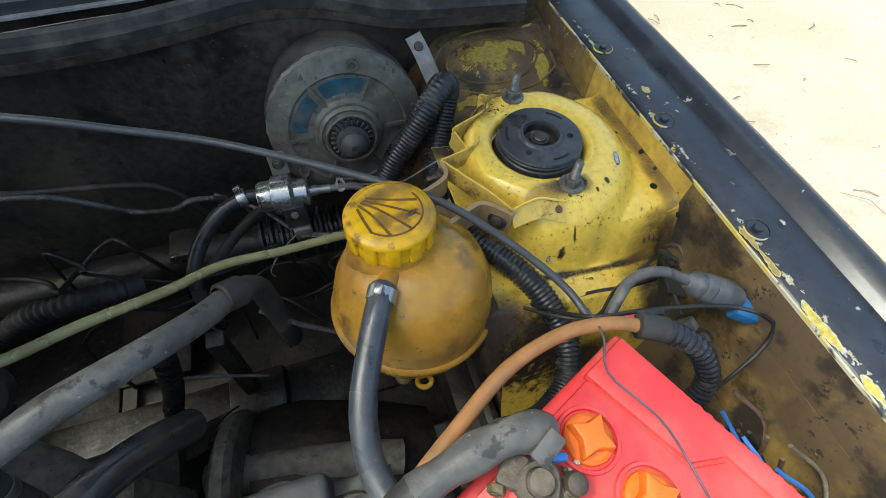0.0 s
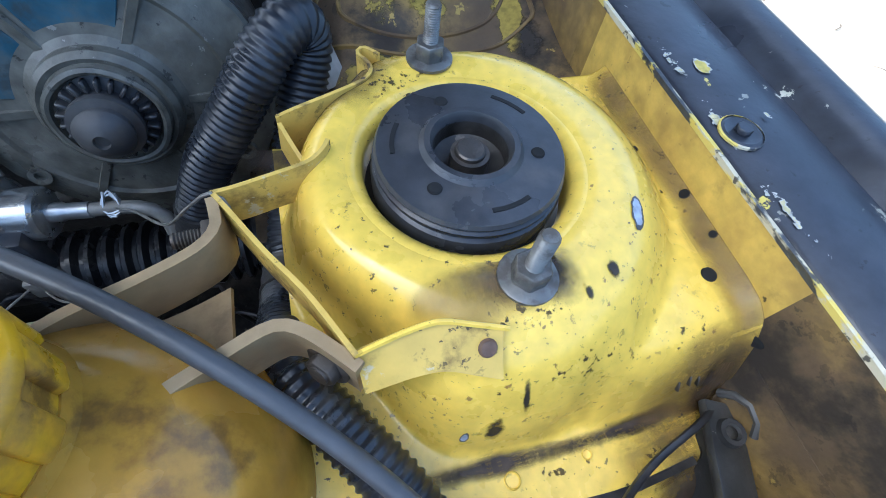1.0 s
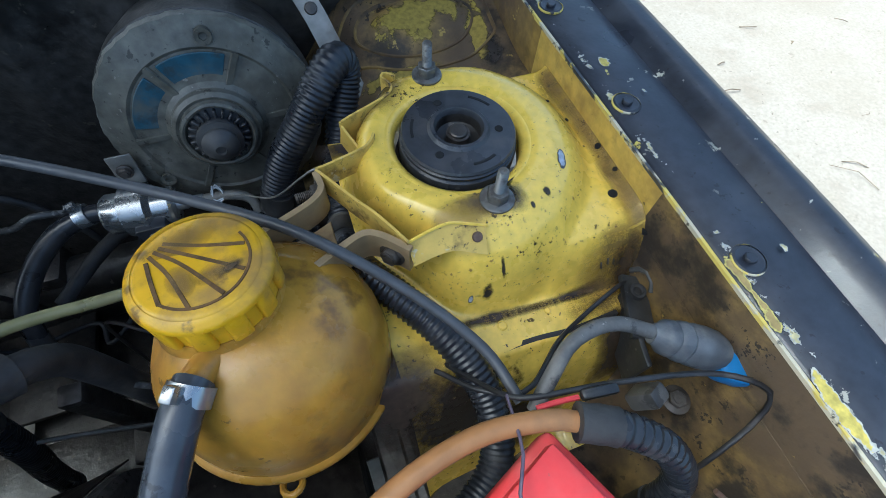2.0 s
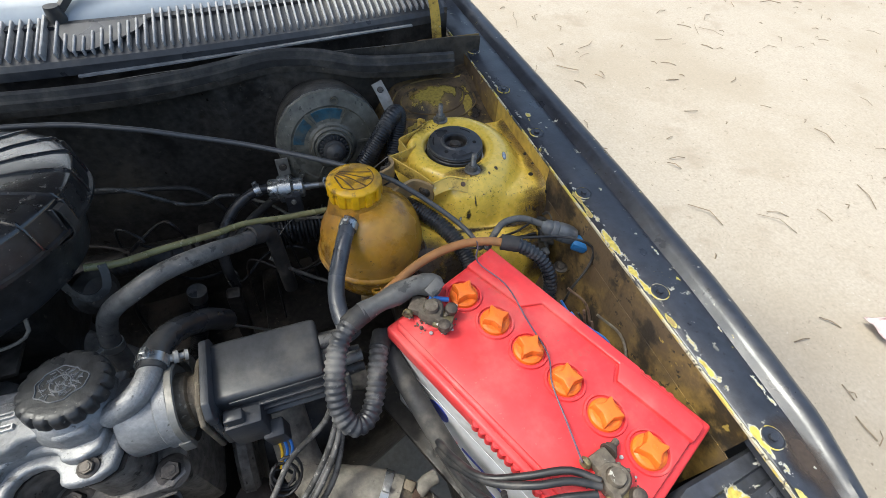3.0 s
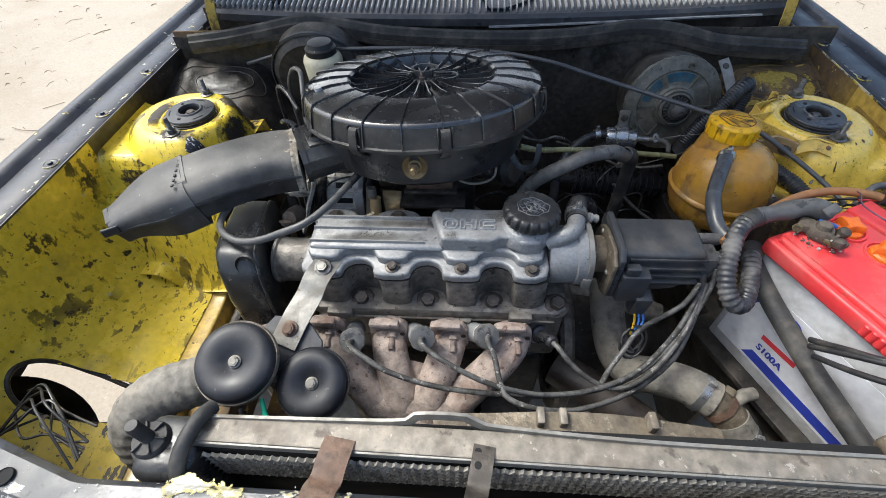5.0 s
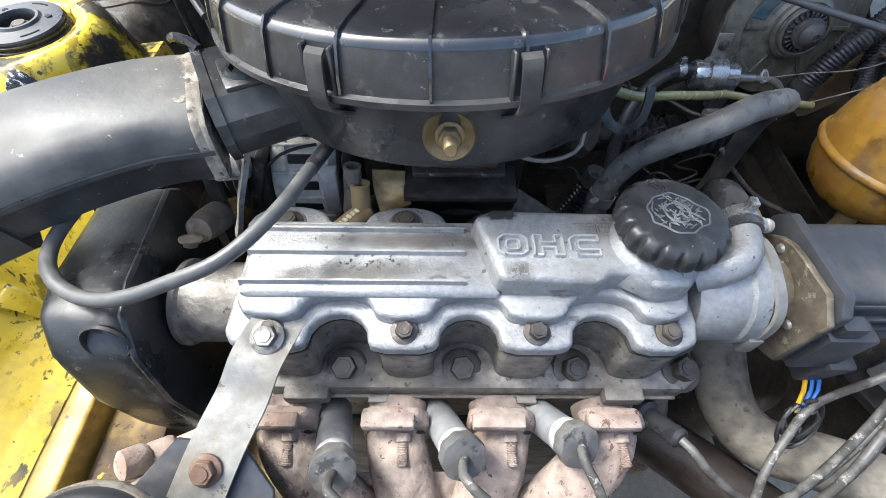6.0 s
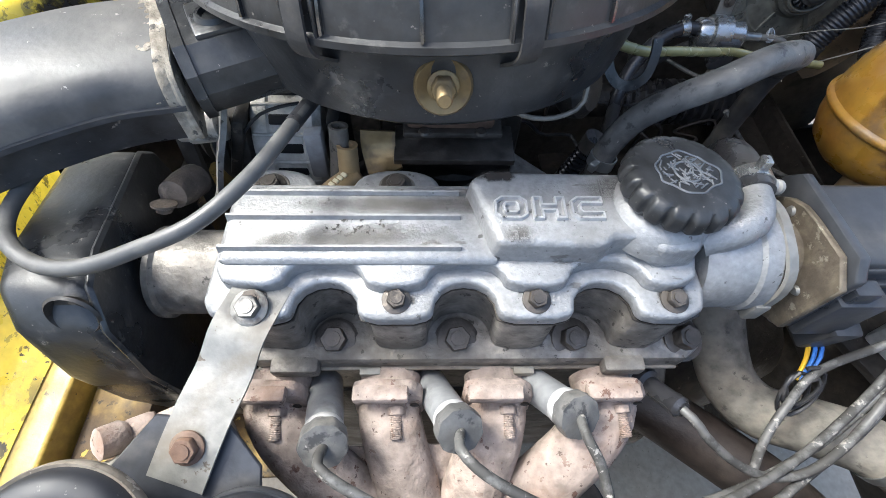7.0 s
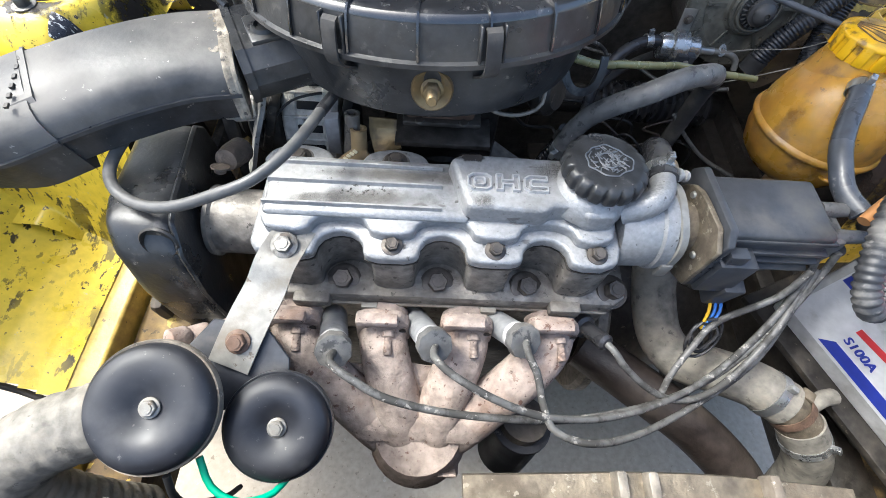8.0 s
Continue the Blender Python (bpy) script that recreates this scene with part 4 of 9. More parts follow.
# ---- suspension top mounts ----
def top_mount(side):
    t = thing("strut_top_mount", "black steel strut top mount with rubber ring in the tower", "strut mount", (side * 0.52, 0.55, 0.840), group="strut mounts")
    m = WORLD[t]
    part("rubber_ring", lathe([(0.036, -0.018), (0.0425, -0.012), (0.0428, -0.003), (0.0420, -0.0005), (0.0405, 0.0005), (0.0415, 0.0022), (0.0418, 0.0045), (0.0402, 0.0056), (0.036, 0.006)], 56, m), rubber_black, t)
    plate = lathe([(0.0165, 0.004), (0.0165, 0.010), (0.0180, 0.0128), (0.0205, 0.0128), (0.0225, 0.0105), (0.034, 0.0096), (0.0402, 0.0092), (0.0412, 0.0075), (0.0405, 0.0055), (0.03, 0.005)], 56, m)
    plate_ob = part("plate", plate, mount_black, t)
    part("cup", lathe([(0.0165, 0.008), (0.0158, 0.001), (0.010, -0.002), (0, -0.002)], 30, m), under_mat, t)
    part("piston_nut", lathe([(0, 0.0085), (0.0058, 0.0085), (0.0066, 0.0078), (0.0068, 0.0062), (0.0086, 0.006), (0.0088, 0.000), (0.0088, -0.004)], 24, m), steel_dark, t)
    for k in range(3):
        a = radians(-18 * side + 120 * k)
        # holes and slots are near-black pieces on the plate, their shade in the colour
        part("plate_hole", lathe([(0, 0.0012), (0.0026, 0.0012), (0.0031, 0.0006), (0.0031, 0.0)], 14, m @ pose(0.0285 * math.cos(a), 0.0285 * math.sin(a), 0.0096)), void, plate_ob)
        b = radians(42 * side + 120 * k)
        arc = [m @ Vector((0.0335 * math.cos(b + q), 0.0335 * math.sin(b + q), 0.0098)) for q in (-0.26, -0.13, 0, 0.13, 0.26)]
        part("plate_slot", sweep(arc, [(-0.0010, -0.001), (0.0010, -0.001), (0.0010, 0.0002), (-0.0010, 0.0002)]), void, plate_ob)
    for dx, dy in ((0.004, -0.061), (-0.001, 0.066)):
        mm = m @ pose(side * dx, dy, tower_z(0.52 + dx, 0.55 + dy) - 0.840, 0, 0, 12)
        part("stud", hexbolt(0.0076, 0.0100, 0.0118, 0.029, 0.0038, mm), stud_steel, t, "threaded stud with nut and washer")
    return t


mount_r = top_mount(1)
mount_l = top_mount(-1)

# ---- bulkhead, seal, cowl and windscreen ----
def bulkhead():
    def fn(u, v):
        x, z = -0.66 + 1.32 * u, 0.30 + 0.575 * v
        y = 0.80 + 0.02 * math.sin(x * 5) * (1 - v) - 0.02 * math.exp(-((x - 0.36) / 0.14) ** 2 - ((z - 0.79) / 0.12) ** 2) + 0.006 * noise.noise(Vector((x * 9, z * 9, 1)))
        y -= 0.012 * smooth(0.015, 0.0, abs(abs(x - 0.05) - 0.14) - 0.01) * smooth(0.5, 0.9, v)
        return (x, y, z + 0.012 * math.sin(x * 4.3) * smooth(0.8, 1, v))
    part("bulkhead", thick(grid(fn, 60, 26), 0.002), firewall_mat, body, "sooty dark bulkhead panel", sharp=60)
    # side closings
    for s in (1, -1):
        part("bulkhead_side", box((0.12, 0.004, 0.16), at=(s * 0.60, 0.806, 0.80), bevel=0.001), yellow_dirty, body)


bulkhead()
SEAL = [(-0.60, 0.758, 0.878), (-0.53, 0.775, 0.880), (-0.46, 0.792, 0.886), (-0.365, 0.80, 0.899), (-0.285, 0.792, 0.893), (-0.20, 0.776, 0.886), (-0.05, 0.768, 0.880),
        (0.10, 0.772, 0.877), (0.20, 0.782, 0.881), (0.28, 0.796, 0.885), (0.355, 0.792, 0.880), (0.43, 0.778, 0.866), (0.50, 0.775, 0.860), (0.598, 0.775, 0.854)]
part("bonnet_seal", sweep(spline(SEAL, 0.012), [(-0.011, -0.01), (0.011, -0.01), (0.012, 0.002), (0.007, 0.004), (0.005, 0.012), (0.0, 0.0145), (-0.005, 0.012), (-0.007, 0.003), (-0.012, 0.001)]), rubber, body, "black rubber bonnet seal with dusty crown")
part("seal_shelf", sweep(spline([(x, y + 0.004, z - 0.014) for x, y, z in SEAL], 0.02), [(-0.03, -0.006), (0.016, -0.006), (0.016, 0.004), (-0.03, 0.004)]), firewall_mat, body)


def cowl_y(x):
    return 0.838 + 0.13 * x * x


def cowl():
    t = thing("cowl_grille", "faded black plastic cowl grille with many upright slats", "cowl grille", (0, 0.85, 0.86))
    xs = [-0.62 + 0.031 * i for i in range(41)]
    sec = [(0.0, 0.872), (0.0, 0.886), (0.006, 0.893), (0.012, 0.894), (0.10, 0.912), (0.10, 0.908), (0.012, 0.890), (0.008, 0.886), (0.006, 0.872)]
    bm = grid(lambda u, v: (xs[round(u * 40)], cowl_y(xs[round(u * 40)]) + sec[round(v * 8)][0], sec[round(v * 8)][1]), 40, 8)
    part("tray", bm, grey_plastic, t, sharp=30)
    part("plenum_wall", grid(lambda u, v: (-0.63 + 1.26 * u, cowl_y(-0.63 + 1.26 * u) + 0.010, 0.800 + 0.092 * v), 30, 2), under_mat, t, "dark wall under the grille")
    slat = finish(box((0.0036, 0.088, 0.011), bevel=0.001, seg=1))
    slat.materials.append(cowl_plastic)
    for i in range(98):
        x = -0.605 + 0.01247 * i
        if abs(x + 0.035) < 0.005:
            continue
        k = 1.0
        if -0.015 < x < 0.115:
            k = 0.35 + 0.5 * (x + 0.015) / 0.13 if x > 0.03 else 0.55 - 0.2 * (x + 0.015) / 0.045
            k = max(0.3, min(k, 0.9))
        m = Matrix.Translation((x, cowl_y(x) + 0.012 + 0.044 * k, 0.894 + 0.009 * k + 0.004)) @ pose(0, 0, 0, 11.6, 0, 0) @ Matrix.Diagonal((1, k, 1, 1))
        ob = part("slat", slat, None, t)
        ob.matrix_basis = m
    part("divider", box((0.004, 0.094, 0.016), pose(0, 0, 0, 11.6), 0.001, at=(-0.036, cowl_y(0) + 0.056, 0.907)), cowl_plastic, t)
    part("skirt_lip", sweep(spline([(0.0, cowl_y(0) - 0.004, 0.872), (0.2, cowl_y(0.2) - 0.004, 0.8766), (0.4, cowl_y(0.4) - 0.004, 0.8790), (0.55, cowl_y(0.55) - 0.004, 0.8765)], 0.03), [(-0.003, -0.0014), (0.003, -0.0014), (0.003, 0.0014), (-0.003, 0.0014)]), cowl_plastic, t, "pale worn edge of the skirt")
    bm = prism([(-0.075, 0.040), (0.062, 0.040), (0.044, 0.012), (0.012, -0.010), (-0.02, -0.026), (-0.05, -0.026)], 0, 0.003, Matrix.Translation((0.050, cowl_y(0.05) + 0.042, 0.9035)) @ pose(0, 0, 0, 11.6))
    part("blank_panel", bm, grey_plastic, t)


cowl()


def screen_pt(x, v):
    """A point of the windscreen, v metres up its slope."""
    c = 0.13 * x * x
    a = radians(31)
    return (x, cowl_y(x) + 0.085 + v * math.cos(a), 0.906 + v * math.sin(a) - 0.02 * c)


bm = grid(lambda u, v: screen_pt(-0.64 + 1.28 * u, 0.0 + 0.75 * v), 24, 12)
ws = part("windscreen", thick(bm, 0.004), screen_glass, body, "sloping dusty windscreen glass with pale sky glare in its colour", sharp=180)
ws.visible_shadow = False
part("windscreen_trim", sweep(spline([screen_pt(-0.64 + 0.08 * i, 0.004) for i in range(17)], 0.03), [(-0.008, -0.003), (0.008, -0.003), (0.008, 0.005), (-0.008, 0.005)]), rubber_black, body)
dash = grid(lambda u, v: (-0.62 + 1.24 * u, cowl_y(-0.62 + 1.24 * u) + 0.12 + 0.5 * v, 0.890 + 0.015 * math.sin(3 * v)), 20, 8)
part("dashboard", dash, grey_plastic, body, "grey dashboard top behind the glass")
part("cabin_back", box((1.30, 0.02, 0.9), at=(0, 2.1, 0.95), bevel=0.005), firewall_mat, body)
part("roof", thick(grid(lambda u, v: (-0.6 + 1.2 * u, 1.53 + 1.0 * v, 1.33 + 0.05 * math.sin(3.14 * v)), 10, 8), 0.004), body_dark, body, "dark blue roof")
for s in (1, -1):
    line = [Vector(screen_pt(s * 0.64, v)) for v in (0, 0.25, 0.5, 0.75)]
    part("windscreen_pillar", sweep(line, [(-0.02, -0.015), (0.03, -0.015), (0.03, 0.015), (-0.02, 0.015)]), body_dark, body)
    part("door_panel", box((0.05, 1.3, 0.7), at=(s * 0.742, 1.75, 0.60), bevel=0.02), body_dark, body)


def wiper(name, a, b, c, d):
    t = thing(name, "black wiper arm with blade resting on the windscreen", "wiper", a, group="wipers")
    part("arm", sweep(spline([a, b, c], 0.02), [(-0.007, -0.004), (0.007, -0.004), (0.005, 0.005), (-0.005, 0.005)]), black_plastic, t)
    part("pivot", lathe([(0, 0.016), (0.011, 0.014), (0.013, 0.0), (0.015, -0.02)], 18, Matrix.Translation(a)), black_plastic, t)
    mid = Vector(c)
    dirv = (Vector(d) - Vector(b)).normalized()
    part("blade", sweep([mid - dirv * 0.20, mid - dirv * 0.1, mid, mid + dirv * 0.1, mid + dirv * 0.20], [(-0.004, -0.010), (0.004, -0.010), (0.005, 0.0), (-0.005, 0.0)]), rubber_black, t)
    part("blade_frame", sweep([mid - dirv * 0.18 + Vector((0, 0, 0.003)), mid + Vector((0, 0, 0.012)), mid + dirv * 0.18 + Vector((0, 0, 0.003))], [(-0.004, -0.003), (0.004, -0.003), (0.004, 0.003), (-0.004, 0.003)]), black_plastic, t)


def on_screen(x, v, h=0.012):
    p = Vector(screen_pt(x, v))
    return p + Vector((0, -0.5, 0.86)) * h


wiper("windscreen_wiper", (-0.46, cowl_y(-0.46) + 0.04, 0.908), on_screen(-0.36, 0.02, 0.022), on_screen(-0.17, 0.075, 0.02), on_screen(0.02, 0.13))
wiper("windscreen_wiper", (-0.02, cowl_y(0) + 0.10, 0.922), on_screen(0.06, 0.10, 0.022), on_screen(0.22, 0.16, 0.02), on_screen(0.40, 0.22))

# ---- open bonnet ----
HINGE, ANGLE = Vector((0, 0.955, 0.925)), 68


def bonnet():
    t = thing("bonnet", "open dark bonnet with a ribbed grimy underside", "bonnet", HINGE)
    c, q = math.cos(radians(ANGLE)), math.sin(radians(ANGLE))
    # local x across, y up along the panel, z to the rear
    m = Matrix.Translation(HINGE) @ Matrix(((1, 0, 0, 0), (0, -c, q, 0), (0, q, c, 0), (0, 0, 0, 1)))
    out = [(-0.655, 0.006), (-0.585, 0.062), (-0.50, 0.112), (-0.42, 0.150), (0.42, 0.150), (0.485, 0.068), (0.57, 0.030), (0.625, -0.006), (0.665, 0.035), (0.70, 0.085), (0.735, 0.16), (0.70, 1.10), (-0.70, 1.10), (-0.765, 0.16), (-0.73, 0.11), (-0.69, 0.055)]
    part("outer_skin", prism(out, 0.018, 0.022, m, 0.001, 1), body_dark, t)
    part("inner_panel", prism([(x * 0.985, y + 0.004) for x, y in out], -0.012, 0.017, m, 0.005, 2), under_mat, t, "grimy brown black inner panel")
    for s in (1, -1):
        part("side_rib", box((0.05, 0.95, 0.03), m @ Matrix.Translation((s * 0.62, 0.62, -0.022)), 0.01), under_mat, t)
        # yellow hinge arm
        arm = [(s * 0.598, 0.862, 0.845), (s * 0.592, 0.864, 0.90), (s * 0.580, 0.872, 0.96), (s * 0.574, 0.885, 1.0), (s * 0.574, 0.905, 1.03)]
        part("hinge_arm", sweep(spline(arm, 0.015), [(-0.0025, -0.009), (0.0025, -0.009), (0.0025, 0.009), (-0.0025, 0.009)]), yellow_clean, t, "yellow painted steel hinge arm")
        part("hinge_bolt", hexbolt(0.007, 0.006, 0.010, 0, 0.004, pose(s * 0.60, 0.862, 0.846)), steel_dark, t)


bonnet()

# ---- front panel ----
SLAM = [(0.0, 0.818), (-0.006, 0.826), (-0.03, 0.828), (-0.034, 0.823), (-0.05, 0.822), (-0.055, 0.828), (-0.10, 0.828), (-0.112, 0.82)]


def slam_edge(x):
    return table([(-0.70, 0.075), (-0.57, 0.033), (-0.46, 0.0), (-0.375, -0.025), (-0.06, -0.024), (0.36, -0.014), (0.43, 0.0), (0.56, 0.05), (0.70, 0.06)], x)


def slam_k(x):
    """How deep the panel reaches forward; it steps back above the right headlamp."""
    k = 1 + 0.5 * smooth(0.36, 0.6, abs(x))
    s = smooth(0.36, 0.41, x)
    front = table([(0.35, -0.057), (0.473, -0.036), (0.653, -0.003), (0.70, 0.006)], x)
    return k * (1 - s) + s * (slam_edge(x) - front) / 0.112


def slam_z(x, y):
    q = (y - slam_edge(x)) / slam_k(x)
    return table([(-a, b) for a, b in SLAM], -q) - 0.012 * smooth(0.5, 0.7, abs(x)) + 0.0008


def lock_panel():
    """The slam panel: dark, peeling, with a rolled rear edge and a step down to the front."""
    prof = [(-0.002, 0.795), (0.0, 0.818), (-0.006, 0.826), (-0.03, 0.828), (-0.034, 0.823), (-0.05, 0.822), (-0.055, 0.828), (-0.10, 0.828), (-0.112, 0.82), (-0.12, 0.79), (-0.122, 0.70)]

    def fn(u, v):
        x = -0.70 + 1.40 * u
        i = round(v * (len(prof) - 1))
        y, z = prof[i]
        y0 = slam_edge(x)
        z += -0.012 * smooth(0.5, 0.7, abs(x)) + 0.0006 * noise.noise(Vector((x * 8, y * 20, 0)))
        s = smooth(0.36, 0.41, x)
        if z < 0.81 and i > 5:
            z += s * ((0.789 if i == len(prof) - 2 else 0.786) - z)
        return (x, y0 + y * slam_k(x) + (0.018 * s if i == len(prof) - 1 else 0), z)
    p = part("slam_panel", thick(grid(fn, 140, len(prof) - 1), 0.0015), panel_dark, body, "dark front slam panel with paint peeled to yellow and white", sharp=45)
    for x, y, r in ((0.597, 0.012, 0.011), (0.642, 0.012, 0.005), (0.052, -0.052, 0.009), (0.36, -0.050, 0.006), (0.095, -0.068, 0.007), (-0.50, 0.0, 0.006), (-0.44, -0.03, 0.008), (-0.54, 0.02, 0.004)):
        # near-black disc in each rim, the hole's shade as colour
        part("panel_hole", lathe([(0, 0.0008), (r * 0.9, 0.0008), (r * 0.95, 0.0018), (r, 0.0016), (r * 1.05, 0.0)], 24, pose(x, y, slam_z(x, y) + 0.0006)), void, p)
    for mt, x, y, rx, ry, turn in ((peel_yellow, -0.353, -0.046, 0.026, 0.026, 20), (peel_white, -0.265, -0.066, 0.060, 0.040, 10), (peel_white, -0.255, -0.030, 0.055, 0.016, -8), (peel_chips, -0.15, -0.030, 0.12, 0.018, 0),
                                   (peel_yellow, 0.135, -0.028, 0.10, 0.017, 2), (peel_yellow, 0.02, -0.038, 0.022, 0.020, 0), (peel_chips, 0.04, -0.06, 0.06, 0.03, 0), (peel_yellow, 0.315, -0.055, 0.085, 0.042, 12),
                                   (peel_white, 0.30, -0.030, 0.07, 0.020, 8), (peel_white, 0.39, -0.020, 0.045, 0.030, 25), (peel_tan, 0.445, -0.020, 0.040, 0.030, 15), (peel_yellow, 0.53, 0.002, 0.034, 0.022, 20),
                                   (peel_yellow, 0.545, 0.018, 0.020, 0.018, 0), (peel_chips, 0.50, 0.020, 0.05, 0.03, 20), (peel_chips, 0.60, 0.01, 0.05, 0.05, 0), (peel_yellow, 0.597, 0.016, 0.026, 0.024, 0),
                                   (grime, -0.05, -0.046, 0.30, 0.016, 0), (grime, 0.45, -0.030, 0.08, 0.022, 10)):
        mark(mt, x, y, rx, ry, slam_z, p, turn, 0.0007)
    plate = thing("maker_plate", "grey metal maker plate with worn dark print", "plate", (-0.16, -0.072, 0.831))
    part("sheet", box((0.105, 0.052, 0.0012), pose(0, 0, 0, 0, 0, -4), 0.0004, 1, at=(-0.16, -0.072, 0.8312)), label_grey, plate)
    rng = random.Random(2)
    for dy, x0, x1, h, gap in ((0.017, -0.020, 0.040, 0.0055, 0.002), (0.006, -0.03, 0.035, 0.0012, 0.001), (-0.004, -0.045, 0.044, 0.0048, 0.0018), (-0.013, -0.04, 0.03, 0.0012, 0.001), (-0.020, -0.03, 0.02, 0.0035, 0.0018)):
        x = x0
        while x < x1:
            w = rng.uniform(0.0025, 0.0045)
            part("print_bar", box((w, h * rng.uniform(0.75, 1), 0.0004), pose(0, 0, 0, 0, 0, -4), 0, 1, at=(-0.16 + x, -0.072 + dy - 0.07 * x, 0.8319)), print_dark, plate)
            x += w + gap * rng.uniform(0.8, 1.6)
    for dx in (-0.046, 0.046):
        part("rivet", lathe([(0, 0.0016), (0.002, 0.001), (0.0026, 0)], 10, pose(-0.16 + dx, -0.072 - 0.02, 0.8318)), zinc, plate)
    tag = thing("data_tag", "black data tag with pale print and a rounded border", "tag", (0.185, -0.070, 0.830))
    part("sheet", box((0.088, 0.042, 0.0012), pose(0, 0, 0, 0, 0, 4), 0.0005, 1, at=(0.185, -0.070, 0.8305)), print_dark, tag)
    for dy, x0, x1 in ((0.011, -0.034, 0.036), (0.001, -0.036, 0.034), (-0.009, -0.022, 0.018)):
        x = x0
        while x < x1:
            w = rng.uniform(0.0022, 0.0042)
            if rng.random() < 0.85:
                part("print_bar", box((w, 0.0050 * rng.uniform(0.7, 1), 0.0005), pose(0, 0, 0, 0, 0, 4), 0, 1, at=(0.185 + x, -0.070 + dy + 0.07 * x, 0.8313)), white_dusty, tag)
            x += w + 0.0022
    ring = [pose(0.185, -0.070, 0.8312, 0, 0, 4) @ Vector((x, y, 0)) for x, y in [(0.039, 0.0195), (-0.039, 0.0195), (-0.0425, 0.016), (-0.0425, -0.016), (-0.039, -0.0195), (0.039, -0.0195), (0.0425, -0.016), (0.0425, 0.016), (0.039, 0.0195)]]
    part("border", sweep(ring, [(-0.0006, -0.0004), (0.0006, -0.0004), (0.0006, 0.0004), (-0.0006, 0.0004)], caps=False), white_dusty, tag, "thin pale rounded border")
    return p


slam = lock_panel()
# front corners, lamp wells and indicator
for s in (1, -1):
    part("lamp_well", thick(grid(lambda u, v: (s * (0.40 + 0.27 * u), -0.06 - 0.09 * v + 0.05 * u, 0.80 - 0.02 * v - 0.01 * u - (0.16 if s > 0 else 0)), 12, 8), 0.002), body_dark, body)
    part("front_skin", thick(grid(lambda u, v: (s * (0.0 + 0.70 * u), -0.145 + 0.06 * u ** 3 - 0.01 * v, 0.79 - 0.45 * v - (0.21 * smooth(0.405, 0.435, 0.70 * u) * (1 - v) if s > 0 else 0)), 60, 10), 0.002), body_dark, body)
part("lamp_tab", box((0.030, 0.026, 0.004), pose(0, 0, 0, 0, 0, 12), 0.0012, at=(0.650, 0.010, 0.8195)), panel_dark, body, "small bolted tab over the headlamp")
part("tab_hole", lathe([(0, 0.0006), (0.0045, 0.0006), (0.005, 0)], 16, pose(0.653, 0.009, 0.8216)), void, body)
part("lamp_bay_panel", box((0.30, 0.12, 0.004), pose(0, 0, 0, -25, 0, 10), 0.001, at=(0.535, 0.012, 0.715)), under_mat, body, "dark panel behind the headlamp")


def headlamp():
    """A rectangular headlamp: a grey housing, a dull reflector and a fluted front glass."""
    t = thing("headlamp", "dusty rectangular headlamp with fluted glass and grey housing", "headlamp", (0.57, -0.06, 0.58))
    m = Matrix.Translation((0.568, -0.050, 0)) @ pose(0, 0, 0, 0, 0, 12.5) @ Matrix(((0, 0, 1, 0), (1, 0, 0, 0), (0, 1, 0, 0), (0, 0, 0, 1)))
    part("housing", prism([(0.012, 0.770), (0.004, 0.781), (-0.034, 0.775), (-0.040, 0.766), (-0.040, 0.60), (0.012, 0.60)], -0.122, 0.116, m, 0.005, 2), duct_grey, t)
    part("reflector", prism([(-0.041, 0.758), (-0.0425, 0.758), (-0.0425, 0.61), (-0.041, 0.61)], -0.112, 0.106, m), chrome, t, "dull silver reflector")
    part("rear_cap", lathe([(0, 0.03), (0.035, 0.03), (0.040, 0.02), (0.040, 0.0)], 24, m @ Matrix.Translation((0.012, 0.69, 0)) @ pose(0, 0, 0, 0, 90, 0)), rubber_black, t)
    prof = [(-0.036, 0.770), (-0.046, 0.768), (-0.062, 0.756), (-0.076, 0.735), (-0.086, 0.705), (-0.090, 0.67), (-0.092, 0.60)]
    def fn(u, v):
        i = min(int(v * 6), 5)
        f = v * 6 - i
        y = prof[i][0] * (1 - f) + prof[i + 1][0] * f
        z = prof[i][1] * (1 - f) + prof[i + 1][1] * f
        flute = 0.0011 * abs(math.sin(math.pi * 30 * u)) * smooth(0.10, 0.2, v)
        return m @ Vector((y + flute, z, -0.118 + 0.230 * u))
    part("front_glass", thick(grid(fn, 240, 12), 0.0025), lamp_glass, t, "ribbed clear glass with dust")
    for k in range(2):
        part("adjuster", hexbolt(0.005, 0.005, 0.008, 0, 0.003, m @ Matrix.Translation((-0.012, 0.7795, 0.06 - 0.11 * k)) @ pose(0, 0, 0, -90)), stud_steel, t)


headlamp()
cloth = thing("cloth_scrap", "pale pink cloth scrap lying on the sand", "cloth", (2.1, 0.24, 0.02))
part("sheet", thick(grid(lambda u, v: (1.95 + 0.34 * u, 0.19 + 0.09 * v + 0.02 * u + 0.03 * math.sin(5 * u + 3 * v), 0.03 + 0.012 * noise.noise(Vector((u * 5, v * 4, 2)))), 24, 10), 0.002), material("faded_pink_cloth", (0.58, 0.42, 0.40), 0.9, dirt=((0.62, 0.56, 0.52), 12, 0.45, 0.65, 0.8), grain=0.15, bump=0.4), cloth)
ind = thing("indicator_lamp", "orange plastic corner indicator lamp", "indicator", (0.715, -0.075, 0.74))
part("lens", box((0.030, 0.06, 0.16), pose(0, 0, 0, 0, 0, -18), 0.010, 3, at=(0.694, -0.062, 0.738)), amber_lens, ind)
